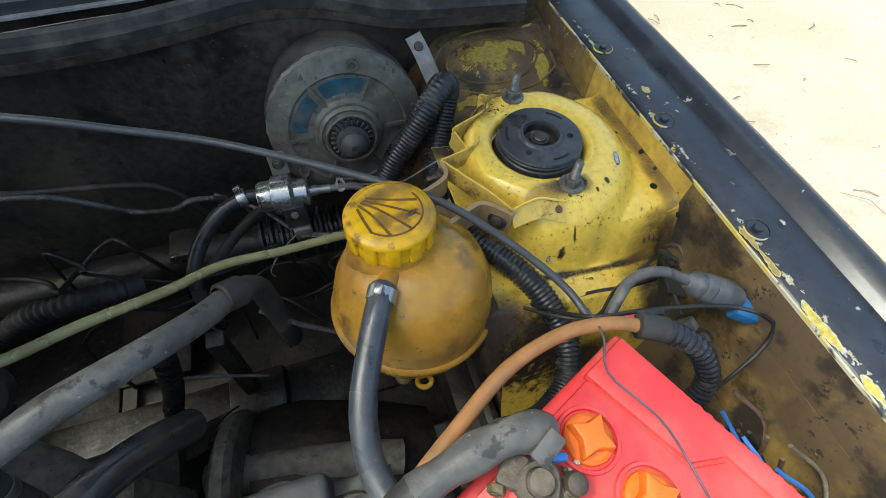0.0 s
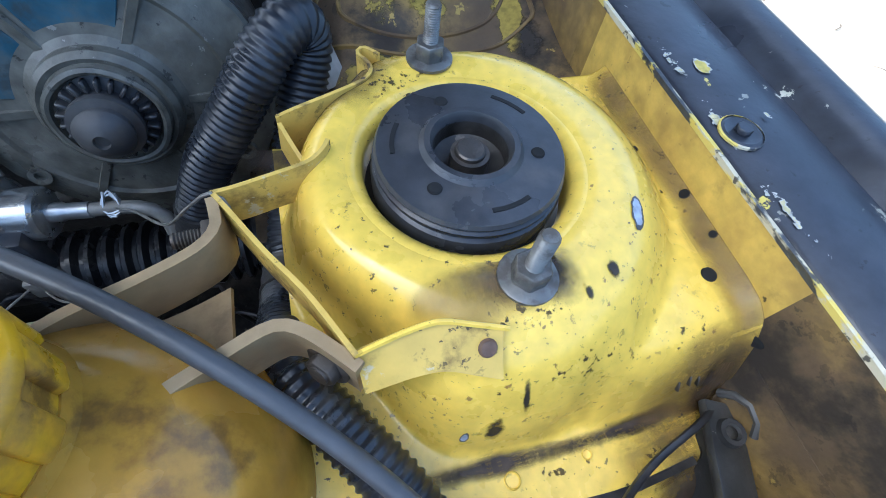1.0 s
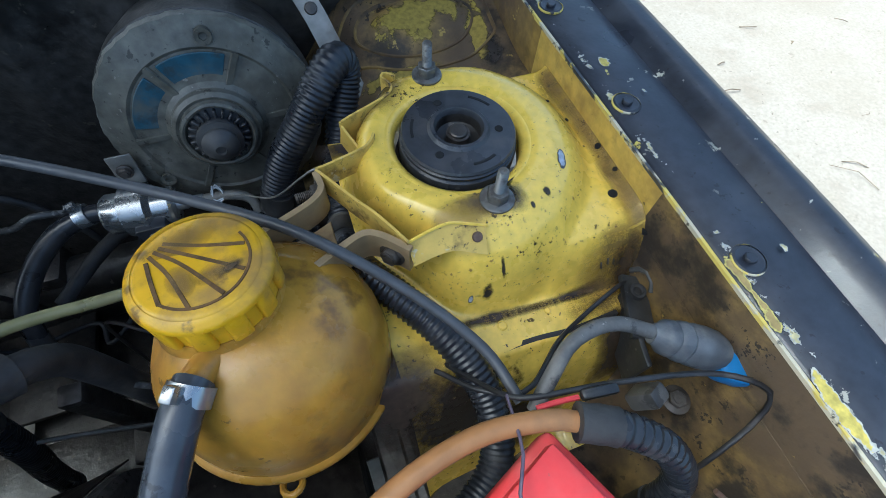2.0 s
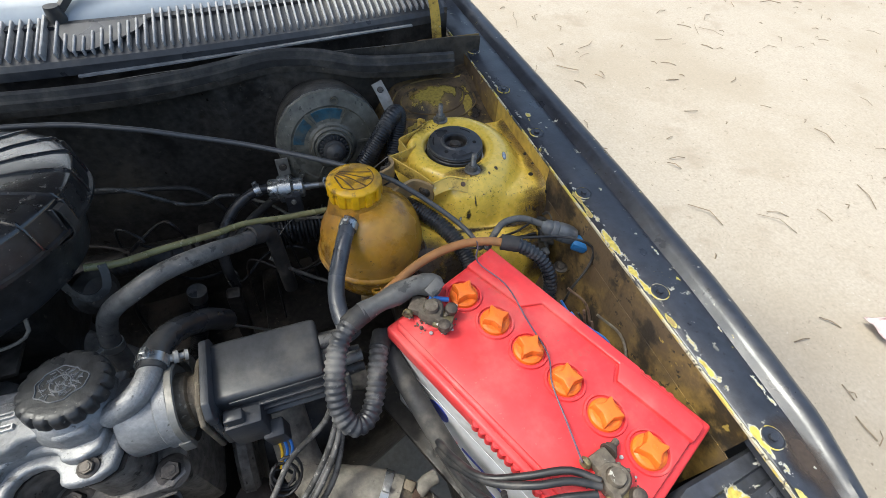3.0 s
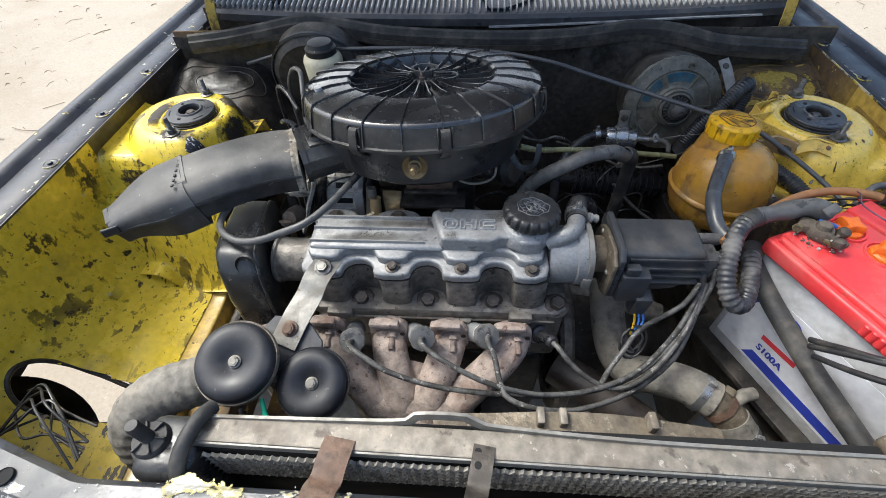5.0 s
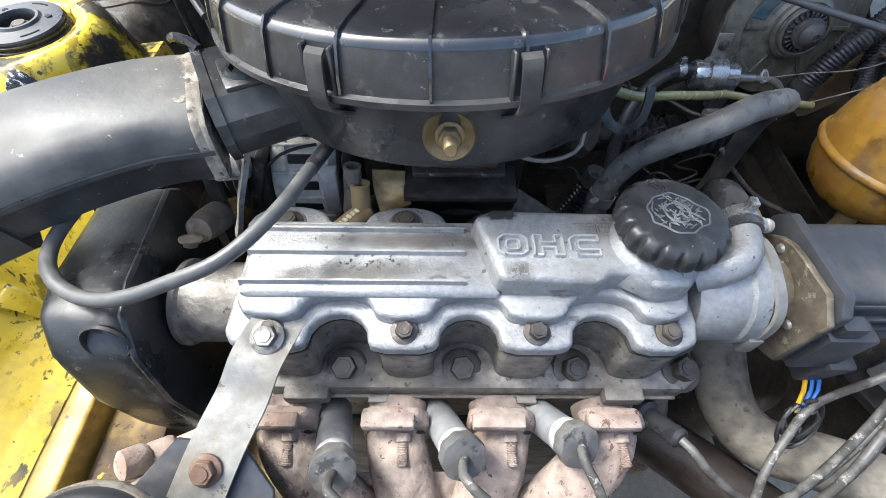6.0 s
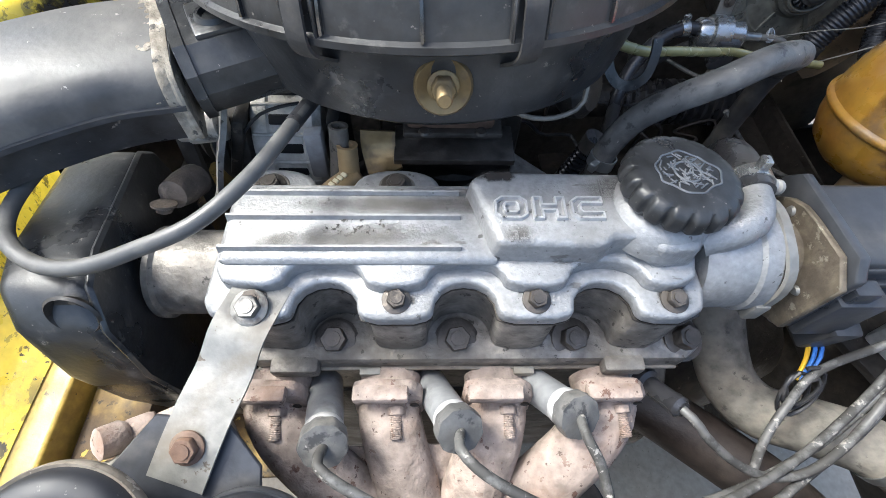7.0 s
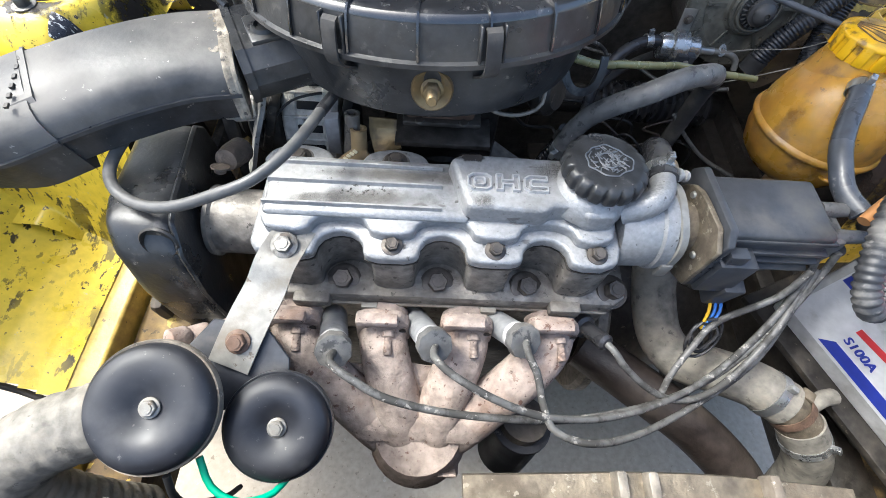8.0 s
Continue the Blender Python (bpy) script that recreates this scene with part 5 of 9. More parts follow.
part("housing", box((0.028, 0.05, 0.15), pose(0, 0, 0, 0, 0, -18), 0.008, 2, at=(0.690, -0.036, 0.732)), body_dark, ind)


# ---- tyres, floor and chassis below ----
for s in (1, -1):
    w = thing("front_wheel", "dark rubber front tyre under the wing", "wheel", (s * 0.70, 0.55, 0.0), group="front wheels")
    mw = pose(s * 0.70, 0.55, 0.29, 0, 90, 0)
    part("tyre", lathe([(0.17, -0.07), (0.24, -0.085), (0.28, -0.075), (0.29, -0.05), (0.29, 0.05), (0.28, 0.075), (0.24, 0.085), (0.17, 0.07), (0.17, -0.07)], 40, mw), rubber, w)
    part("rim", lathe([(0.17, -0.07), (0.16, 0.0), (0.05, 0.02), (0, 0.02)], 30, mw), dusty_metal, w)
    part("chassis_rail", box((0.07, 0.95, 0.09), at=(s * 0.43, 0.36, 0.53), bevel=0.012), yellow_dirty if s < 0 else under_mat, body)
    part("wheel_arch", box((0.02, 0.62, 0.42), at=(s * 0.43, 0.56, 0.40), bevel=0.01), under_mat, body)
    if s < 0:
        part("lamp_bucket", lathe([(0.0, -0.05), (0.05, -0.045), (0.085, -0.02), (0.095, 0.02), (0.10, 0.06)], 36, axis_m((-0.70, 0.045, 0.585), (-0.63, 0.08, 0.63))), under_mat, body, "dark lamp bucket behind the opening")
    part("bay_floor", box((0.36, 0.40, 0.012), at=(s * 0.26 - (0.035 if s < 0 else -0.055), 0.62, 0.34), bevel=0.004), under_mat, body, "oily dark undershield")
part("bay_floor", box((0.10, 0.10, 0.012), at=(-0.06, 0.47, 0.34), bevel=0.004), under_mat, body)
part("bay_floor", box((0.12, 0.20, 0.012), at=(-0.06, 0.74, 0.34), bevel=0.004), under_mat, body)
part("subframe", box((0.90, 0.10, 0.07), at=(0, 0.55, 0.32), bevel=0.015), under_mat, body)
part("front_crossmember", box((1.1, 0.06, 0.08), at=(0, -0.02, 0.38), bevel=0.015), under_mat, body)
# added filler that keeps sunlit ground from showing beside the rail
part("rail_filler_panel", box((0.12, 0.30, 0.010), pose(0, 0, 0, 0, -14, 0), 0.003, at=(-0.345, 0.32, 0.44)), yellow_dirty, body, "grimy filler panel added beside the chassis rail")
# added dark plate covering the bright ground, so the deep bay stays dim
part("bay_filler_plate", box((0.62, 0.36, 0.012), at=(0.20, 0.66, 0.30), bevel=0.003), under_mat, body, "dark filler plate added below the bay")
part("floor_pan", box((1.2, 1.3, 0.02), at=(0, 1.45, 0.28), bevel=0.004), under_mat, body)


# ---- battery ----
def battery():
    C, YAW = Vector((0.477, 0.183, 0.0)), -90 + 23.9      # local x runs along the long side, to the front
    m = Matrix.Translation(C) @ pose(0, 0, 0, 0, 0, YAW)
    L, W, Z0, Z1 = 0.293, 0.167, 0.632, 0.820
    t = thing("car_battery", "red-topped white car battery with six orange caps, dusty sides", "battery", m @ Vector((0, 0, Z0)))
    part("case", box((L - 0.012, W - 0.012, Z1 - Z0), m @ Matrix.Translation((0, 0, (Z0 + Z1) / 2)), 0.005), white_dusty, t, "dusty greyish white case")
    lid = box((L, W, 0.022), m @ Matrix.Translation((0, 0, Z1 + 0.007)), 0.004, 3)
    box((L - 0.016, W - 0.014, 0.010), m @ Matrix.Translation((0, 0, Z1 + 0.020)), 0.004, 3, lid)
    lid_ob = part("lid", lid, red_plastic, t, "glossy red lid with stepped blocks")
    top = Z1 + 0.025
    # raised block along the far side, with its stepped outline (local y to the car's right is +)
    far = [(-0.142, 0.0355), (-0.142, 0.0765), (0.066, 0.0765), (0.072, 0.0700), (0.139, 0.0700), (0.139, 0.0490), (0.0575, 0.0465), (0.0490, 0.0640), (-0.0495, 0.0620), (-0.0630, 0.0410), (-0.1300, 0.0360)]
    part("raised_block", prism(far, top - 0.006, top + 0.004, m, 0.0016, 2), red_plastic, lid_ob)
    mid = [(-0.139, -0.072), (0.137, -0.072), (0.137, 0.0465), (0.0560, 0.0440), (0.0475, 0.0615), (-0.0480, 0.0595), (-0.0615, 0.0385), (-0.1300, 0.0335), (-0.139, 0.0330)]
    part("centre_panel", prism(mid, top - 0.006, top + 0.0022, m, 0.0014, 2), red_plastic, lid_ob)
    top += 0.002
    # grip teeth along both long edges
    tooth = finish(lathe([(0, -0.0065), (0.0045, -0.0065), (0.0045, 0.0055), (0.003, 0.007), (0, 0.007)], 10))
    tooth.materials.append(red_plastic)
    for s, x0, n in ((1, -0.075, 22), (-1, -0.01, 15)):
        for k in range(n):
            ob = part("grip_tooth", tooth, None, lid_ob)
            ob.matrix_basis = m @ Matrix.Translation((x0 + 0.0085 * k, s * (W / 2 - 0.0015), Z1 + 0.008))
    for k in range(6):
        mc = m @ Matrix.Translation((-0.115 + 0.0459 * k, 0.003 + 0.0014 * k, top)) @ pose(0, 0, 0, 0, 0, (20, 65, 10, 40, 25, 50)[k])
        base = lathe([(0, 0.006), (0.013, 0.006), (0.0155, 0.004), (0.0165, -0.002)], 30, mc)
        cap = part("cell_cap", base, orange_plastic, t, "orange screw cap with a four-cornered grip")
        star = [((0.0165 - 0.0078 * abs(math.sin(2 * (a - math.pi / 4))) ** 0.75) * math.cos(a - math.pi / 4), (0.0165 - 0.0078 * abs(math.sin(2 * (a - math.pi / 4))) ** 0.75) * math.sin(a - math.pi / 4)) for a in [2 * math.pi * i / 32 for i in range(32)]]
        grip = prism(star, 0.003, 0.0150, mc, 0.0016, 2, taper=0.10)
        lathe([(0, 0.0152), (0.0022, 0.0152), (0.0030, 0.0140)], 12, mc, grip)
        part("cross_grip", grip, orange_plastic, cap)
        part("cap_collar", lathe([(0.0175, -0.001), (0.0185, 0.003), (0.0205, 0.003), (0.0215, -0.001)], 30, mc), red_plastic, cap)
    # label on the side that faces the engine
    ml = m @ Matrix.Translation((0, -(W / 2 - 0.006) - 0.0006, 0)) @ pose(0, 0, 0, 90, 0, 0)
    part("label_sheet", prism([(-0.13, 0.655), (0.11, 0.655), (0.11, 0.775), (-0.13, 0.775)], 0, 0.0006, ml), white_label, t, "white side label with blue bands")
    part("blue_band", prism([(-0.085, 0.660), (0.10, 0.660), (0.10, 0.676), (-0.075, 0.676)], 0.0006, 0.0012, ml), blue_label, t)
    part("blue_corner", prism([(-0.128, 0.735), (-0.115, 0.735), (-0.095, 0.772), (-0.128, 0.772)], 0.0006, 0.0012, ml), blue_label, t)
    part("blue_disc", lathe([(0, 0.0014), (0.016, 0.0014), (0.016, 0)], 26, ml @ Matrix.Translation((-0.062, 0.752, 0))), blue_label, t)
    part("blue_stripe", prism([(-0.02, 0.712), (0.095, 0.712), (0.095, 0.718), (-0.02, 0.718)], 0.0006, 0.0012, ml), blue_label, t)
    for k in range(3):
        lettering("S100A", 0.015, ml @ Matrix.Translation((-0.0554 + 0.0006 * k, 0.690, 0.0012 + 0.0002 * k)), blue_label, "lettering", t, 0.0002)
    part("red_script_bar", box((0.050, 0.008, 0.0006), ml @ Matrix.Translation((-0.052, 0.710, 0.001)) @ pose(0, 0, 0, 0, 0, 4), 0), red_label, t)
    return m, top, t


BAT, BAT_TOP, bat = battery()


def terminal(name, lx, ly, turn, label):
    m = BAT @ Matrix.Translation((lx, ly, BAT_TOP)) @ pose(0, 0, 0, 0, 0, turn)
    t = thing(name, label, "battery terminal", m @ Vector((0, 0, 0)), group="battery terminals")
    part("post_seat", lathe([(0, 0.003), (0.016, 0.003), (0.018, 0.0015), (0.019, -0.001)], 26, m), red_plastic, t, "round red post seat")
    part("post", lathe([(0, 0.023), (0.0070, 0.023), (0.0078, 0.021), (0.009, 0.0)], 18, m), oxide, t)
    cl = lathe([(0.0085, 0.005), (0.0135, 0.005), (0.0145, 0.008), (0.0140, 0.015), (0.0120, 0.0175), (0.0085, 0.0175)], 22, m, wob=lambda a, r: 1 + 0.07 * math.sin(3 * a + 40 * r) if r > 0.01 else 1)
    box((0.016, 0.020, 0.011), m @ Matrix.Translation((0.016, 0.001, 0.011)) @ pose(0, 0, 0, 0, 6, 8), 0.0028, 2, cl)
    part("clamp", cl, oxide, t, "crusted lead clamp")
    part("saddle", box((0.020, 0.024, 0.0055), m @ Matrix.Translation((-0.016, 0.002, 0.0095)) @ pose(0, 0, 0, 4, -8, 12), 0.002, 2), brass_crust, t, "verdigris brass saddle")
    part("cross_bar", box((0.030, 0.0075, 0.0065), m @ Matrix.Translation((-0.015, 0.008, 0.0150)) @ pose(0, 0, 0, 5, 3, -10), 0.002, 2), oxide, t)
    for dx, dy, tilt in ((-0.022, 0.012, 6), (-0.018, -0.010, -8)):
        mm = m @ Matrix.Translation((dx, dy, 0.0125)) @ pose(0, 0, 0, tilt, tilt, 20)
        part("round_bolt", lathe([(0, 0.0085), (0.0042, 0.0083), (0.0062, 0.0070), (0.0068, 0.0045), (0.0068, 0.0)], 18, mm), rust_dark, t, "domed rusty bolt head")
    part("side_bolt", hexbolt(0.0060, 0.0065, 0.0078, 0.014, 0.0032, m @ Matrix.Translation((0.020, -0.010, 0.0105)) @ pose(0, 0, 0, 96, 0, 20)), rust_dark, t)
    part("side_nut", hexbolt(0.0058, 0.0060, 0.0, 0.0, 0.003, m @ Matrix.Translation((0.021, 0.011, 0.0110)) @ pose(0, 0, 0, -84, 0, 15)), brass_crust, t)
    rng = random.Random(int(lx * 1000) + 7)
    for nm, mt, count, far in (("corrosion_crust", oxide, 46, 0.024), ("pale_crumbs", white_dusty, 16, 0.030)):
        crumbs = bmesh.new()
        for _ in range(count):
            a, q = rng.uniform(0, 6.28), rng.uniform(0.010, far)
            b = bmesh.new()
            bmesh.ops.create_icosphere(b, subdivisions=1, radius=rng.uniform(0.0008, 0.0026), matrix=m @ Matrix.Translation((q * math.cos(a) - 0.004, q * math.sin(a), 0.001 + rng.uniform(0.0, 0.015) * (1 if q < 0.018 else 0.08))))
            merge(crumbs, b)
        part(nm, crumbs, mt, t)


terminal("battery_terminal", -0.120, -0.042, 200, "corroded battery clamp with a bolt on the rear post")
terminal("battery_terminal", 0.104, -0.038, 160, "corroded battery clamp with stacked cables on the front post")
tray = thing("battery_tray", "grimy dark battery tray under the battery", "battery tray", BAT @ Vector((0, 0, 0.60)))
part("tray_plate", box((0.33, 0.20, 0.012), BAT @ Matrix.Translation((0, 0, 0.626)), 0.004), under_mat, tray)
part("tray_leg", box((0.05, 0.16, 0.12), BAT @ Matrix.Translation((0.02, 0.02, 0.565)), 0.004), under_mat, tray)
part("hold_down_bracket", box((0.03, 0.045, 0.05), BAT @ Matrix.Translation((0.165, -0.04, 0.66)), 0.004), oxide, tray)

# ---- coolant reservoir ----
def reservoir():
    t = thing("coolant_reservoir", "amber yellowed round coolant tank with a yellow cap", "coolant tank", (0.362, 0.452, 0.715))
    tilt = pose(0.364, 0.452, 0.79, -4, 3, 0)
    prof = [(0, -0.075), (0.022, -0.074), (0.045, -0.068), (0.060, -0.054), (0.068, -0.034), (0.0705, -0.018), (0.0735, -0.016), (0.0745, -0.013), (0.0735, -0.010), (0.0708, -0.008),
            (0.0700, 0.008), (0.066, 0.028), (0.058, 0.045), (0.048, 0.0565), (0.038, 0.0625), (0.028, 0.0660), (0.014, 0.0680), (0.0, 0.0685)]
    tank = part("tank", lathe(prof, 64, tilt), amber, t, "translucent amber plastic tank, stained")
    mc = pose(0.352, 0.470, 0.862, -4, 3, 20)
    part("neck", lathe([(0.040, -0.030), (0.0385, -0.022), (0.0360, -0.013), (0.0340, -0.007), (0.0325, 0.0), (0, 0.0)], 48, mc), amber, t)
    ridges = lathe([(0.026, -0.003), (0.0318, -0.002), (0.0318, 0.0195), (0.0305, 0.0235), (0.0278, 0.0248), (0.012, 0.0252), (0, 0.0253)], 72, mc)
    for k in range(12):
        q = radians(30 * k)
        wedge = [(r * math.cos(q + w), r * math.sin(q + w)) for r, w in ((0.0305, -0.165), (0.0345, -0.155), (0.0350, -0.08), (0.0350, 0.08), (0.0345, 0.155), (0.0305, 0.165))]
        prism(wedge, 0.0, 0.0205, mc, 0.0012, 2, ridges)
    lathe([(0.0300, 0.0185), (0.0345, 0.0180), (0.0350, 0.0195), (0.0335, 0.0225), (0.0300, 0.0240)], 72, mc, ridges)
    cap = part("screw_cap", ridges, cap_yellow, t, "yellow screw cap with moulded fan lines", sharp=50)
    # moulded shell: five grooves and the edge of the raised fan
    for a, b, c in (((-0.0080, 0.0207), (0.006, 0.0085), (0.0230, -0.0030)), ((-0.0106, 0.0195), (0.001, 0.0040), (0.0165, -0.0170)), ((-0.0133, 0.0186), (-0.0055, 0.0030), (0.0030, -0.0235)), ((-0.0161, 0.0172), (-0.0130, 0.0020), (-0.0125, -0.0205)), ((-0.0185, 0.0145), (-0.0205, 0.0030), (-0.0222, -0.0110))):
        part("fan_line", sweep(spline([mc @ Vector((x, y, 0.0252)) for x, y in (a, b, c)], 0.003), [(-0.0012, -0.001), (0.0012, -0.001), (0.0009, 0.0003), (-0.0009, 0.0003)]), cap_dirt, cap)
    arc = [mc @ Vector((0.0245 * math.cos(radians(q)), 0.0245 * math.sin(radians(q)), 0.0251)) for q in range(12, -160, -8)]
    part("fan_edge", sweep(arc, [(-0.0009, -0.001), (0.0009, -0.001), (0.0006, 0.0003), (-0.0006, 0.0003)]), cap_dirt, cap)
    for mt, dx, dy, rx, ry in ((brown_shade_film, 0.006, -0.010, 0.012, 0.006), (brown_shade_film, -0.010, -0.006, 0.007, 0.010), (brown_shade_film, 0.0, 0.016, 0.020, 0.010), (grime, 0.012, -0.012, 0.008, 0.003)):
        p = mc @ Vector((dx, dy, 0.0255))
        mark(mt, p.x, p.y, rx, ry, lambda x, y, z=p.z: z, cap, 20, 0.0004, "dirt_patch")
    # hose spigot, hanging eye, bottom outlet
    part("hose_spigot", tube([(0.350, 0.446, 0.846), (0.342, 0.436, 0.854), (0.334, 0.4245, 0.857)], 0.0080, 14), amber, t)
    eye = [(0.352 + 0.006 * math.cos(a), 0.3775 - 0.006 * math.sin(a), 0.770 + 0.003 * math.sin(a)) for a in [i * math.pi / 6 for i in range(13)]]
    part("hanging_eye", tube(eye, 0.0022, 8, 0.003), amber, t)
    part("outlet", tube([(0.345, 0.425, 0.722), (0.343, 0.42, 0.70), (0.342, 0.418, 0.67)], 0.010, 14), tan_plastic, t)
    # moulded bracket with two arms towards the strap
    arm = [(0.352, 0.5000, 0.832), (0.362, 0.5035, 0.834), (0.3748, 0.5085, 0.836), (0.395, 0.5152, 0.837), (0.411, 0.5228, 0.837), (0.4175, 0.5300, 0.837), (0.4178, 0.5365, 0.837), (0.4165, 0.5445, 0.837)]
    part("rear_arm", sweep(spline(arm, 0.004), [(-0.002, -0.012), (0.002, -0.012), (0.002, 0.011), (-0.002, 0.011)]), tan_plastic, t, "tan moulded mounting arm")
    arm2 = [(0.372, 0.455, 0.836), (0.384, 0.4655, 0.837), (0.399, 0.4745, 0.838), (0.416, 0.4825, 0.838), (0.430, 0.4885, 0.838), (0.437, 0.4890, 0.838), (0.444, 0.4850, 0.838), (0.452, 0.4770, 0.838), (0.459, 0.4690, 0.838)]
    part("front_arm", sweep(spline(arm2, 0.004), [(-0.0022, -0.018), (0.0022, -0.018), (0.0022, 0.009), (-0.0022, 0.009)]), tan_plastic, t, "tan moulded front arm running onto the tank")
    part("arm_foot", sweep(spline([(0.352, 0.452, 0.828), (0.372, 0.4585, 0.833), (0.392, 0.470, 0.832), (0.414, 0.481, 0.826)], 0.005), [(-0.010, -0.006), (0.006, -0.006), (0.003, 0.005), (-0.003, 0.005)]), amber, t)
    part("saddle_plate", thick(grid(lambda u, v: (0.372 + 0.045 * u, 0.468 + 0.036 * v + 0.012 * u, 0.829 - 0.004 * math.sin(3 * u)), 8, 8), 0.002), tan_plastic, t)
    part("arm_bolt", hexbolt(0.0065, 0.006, 0.009, 0.016, 0.0035, axis_m((0.4165, 0.536, 0.836), (0.40, 0.534, 0.838))), steel_dark, t)
    part("arm_bolt", hexbolt(0.0065, 0.006, 0.009, 0, 0.0035, axis_m((0.449, 0.478, 0.832), (0.436, 0.466, 0.836))), steel_dark, t)
    return t


reservoir()

# yellow steel strap round the tower
strap = thing("tank_strap_bracket", "yellow painted sheet steel bracket strap, specked with rust", "bracket", (0.46, 0.50, 0.80))
TH = [(-0.0009, -0.010), (0.0009, -0.010), (0.0009, 0.010), (-0.0009, 0.010)]
TAB_TOP = [(0.4575, 0.4735, 0.8480), (0.466, 0.4752, 0.8492), (0.476, 0.4768, 0.8502), (0.486, 0.4775, 0.8502), (0.498, 0.4748, 0.8472), (0.510, 0.4718, 0.8440)]
TAB_LOW = [(0.4585, 0.4640, 0.8330), (0.466, 0.4640, 0.8360), (0.476, 0.4642, 0.8385), (0.486, 0.4636, 0.8385), (0.497, 0.4602, 0.8352), (0.506, 0.4575, 0.8322)]
tab = bmesh.new()
rows = [[tab.verts.new(Vector(a).lerp(Vector(b), v)) for v in (0, 0.25, 0.5, 0.75, 1)] for a, b in zip(spline(TAB_TOP, 0.0035), spline(TAB_LOW, 0.0035))]
for r0, r1 in zip(rows, rows[1:]):
    for q in range(4):
        tab.faces.new((r0[q], r0[q + 1], r1[q + 1], r1[q]))
part("front_tab", thick(tab, 0.0018), yellow_clean, strap, "specked yellow tab with a rivet", sharp=60)
part("tab_rivet", lathe([(0, 0.0016), (0.0028, 0.0012), (0.0036, 0)], 14, axis_m((0.5015, 0.4672, 0.8415), (0.5015, 0.40, 0.93))), rust_brown, strap)
part("tab_rim", sweep(spline([Vector(p) + Vector((0, -0.0006, 0.0008)) for p in TAB_TOP], 0.004), circle(0.0011, 6)), yellow, strap, "bright folded upper edge")
part("long_strip", sweep(spline([(0.458, 0.4725, 0.840), (0.446, 0.497, 0.840), (0.434, 0.516, 0.840), (0.423, 0.536, 0.839), (0.4175, 0.5455, 0.838)], 0.006), TH), yellow_clean, strap)
part("rear_strip", sweep(spline([(0.4165, 0.5465, 0.838), (0.424, 0.5475, 0.838), (0.436, 0.5505, 0.838), (0.452, 0.555, 0.838), (0.459, 0.5605, 0.838), (0.4625, 0.5665, 0.838)], 0.004), TH), yellow_clean, strap)
part("upper_strip", sweep(spline([(0.4425, 0.5865, 0.833), (0.452, 0.591, 0.833), (0.4716, 0.598, 0.834), (0.483, 0.6035, 0.834), (0.4885, 0.610, 0.834), (0.4878, 0.617, 0.834), (0.4842, 0.6235, 0.834), (0.4880, 0.6275, 0.834), (0.4945, 0.6215, 0.834)], 0.003), [(-0.0009, -0.015), (0.0009, -0.015), (0.0009, 0.011), (-0.0009, 0.011)]), yellow_clean, strap)
part("upper_gusset", sweep(spline([(0.4425, 0.5865, 0.833), (0.446, 0.577, 0.830), (0.450, 0.568, 0.826)], 0.004), [(-0.0009, -0.012), (0.0009, -0.012), (0.0009, 0.010), (-0.0009, 0.010)]), yellow_clean, strap)


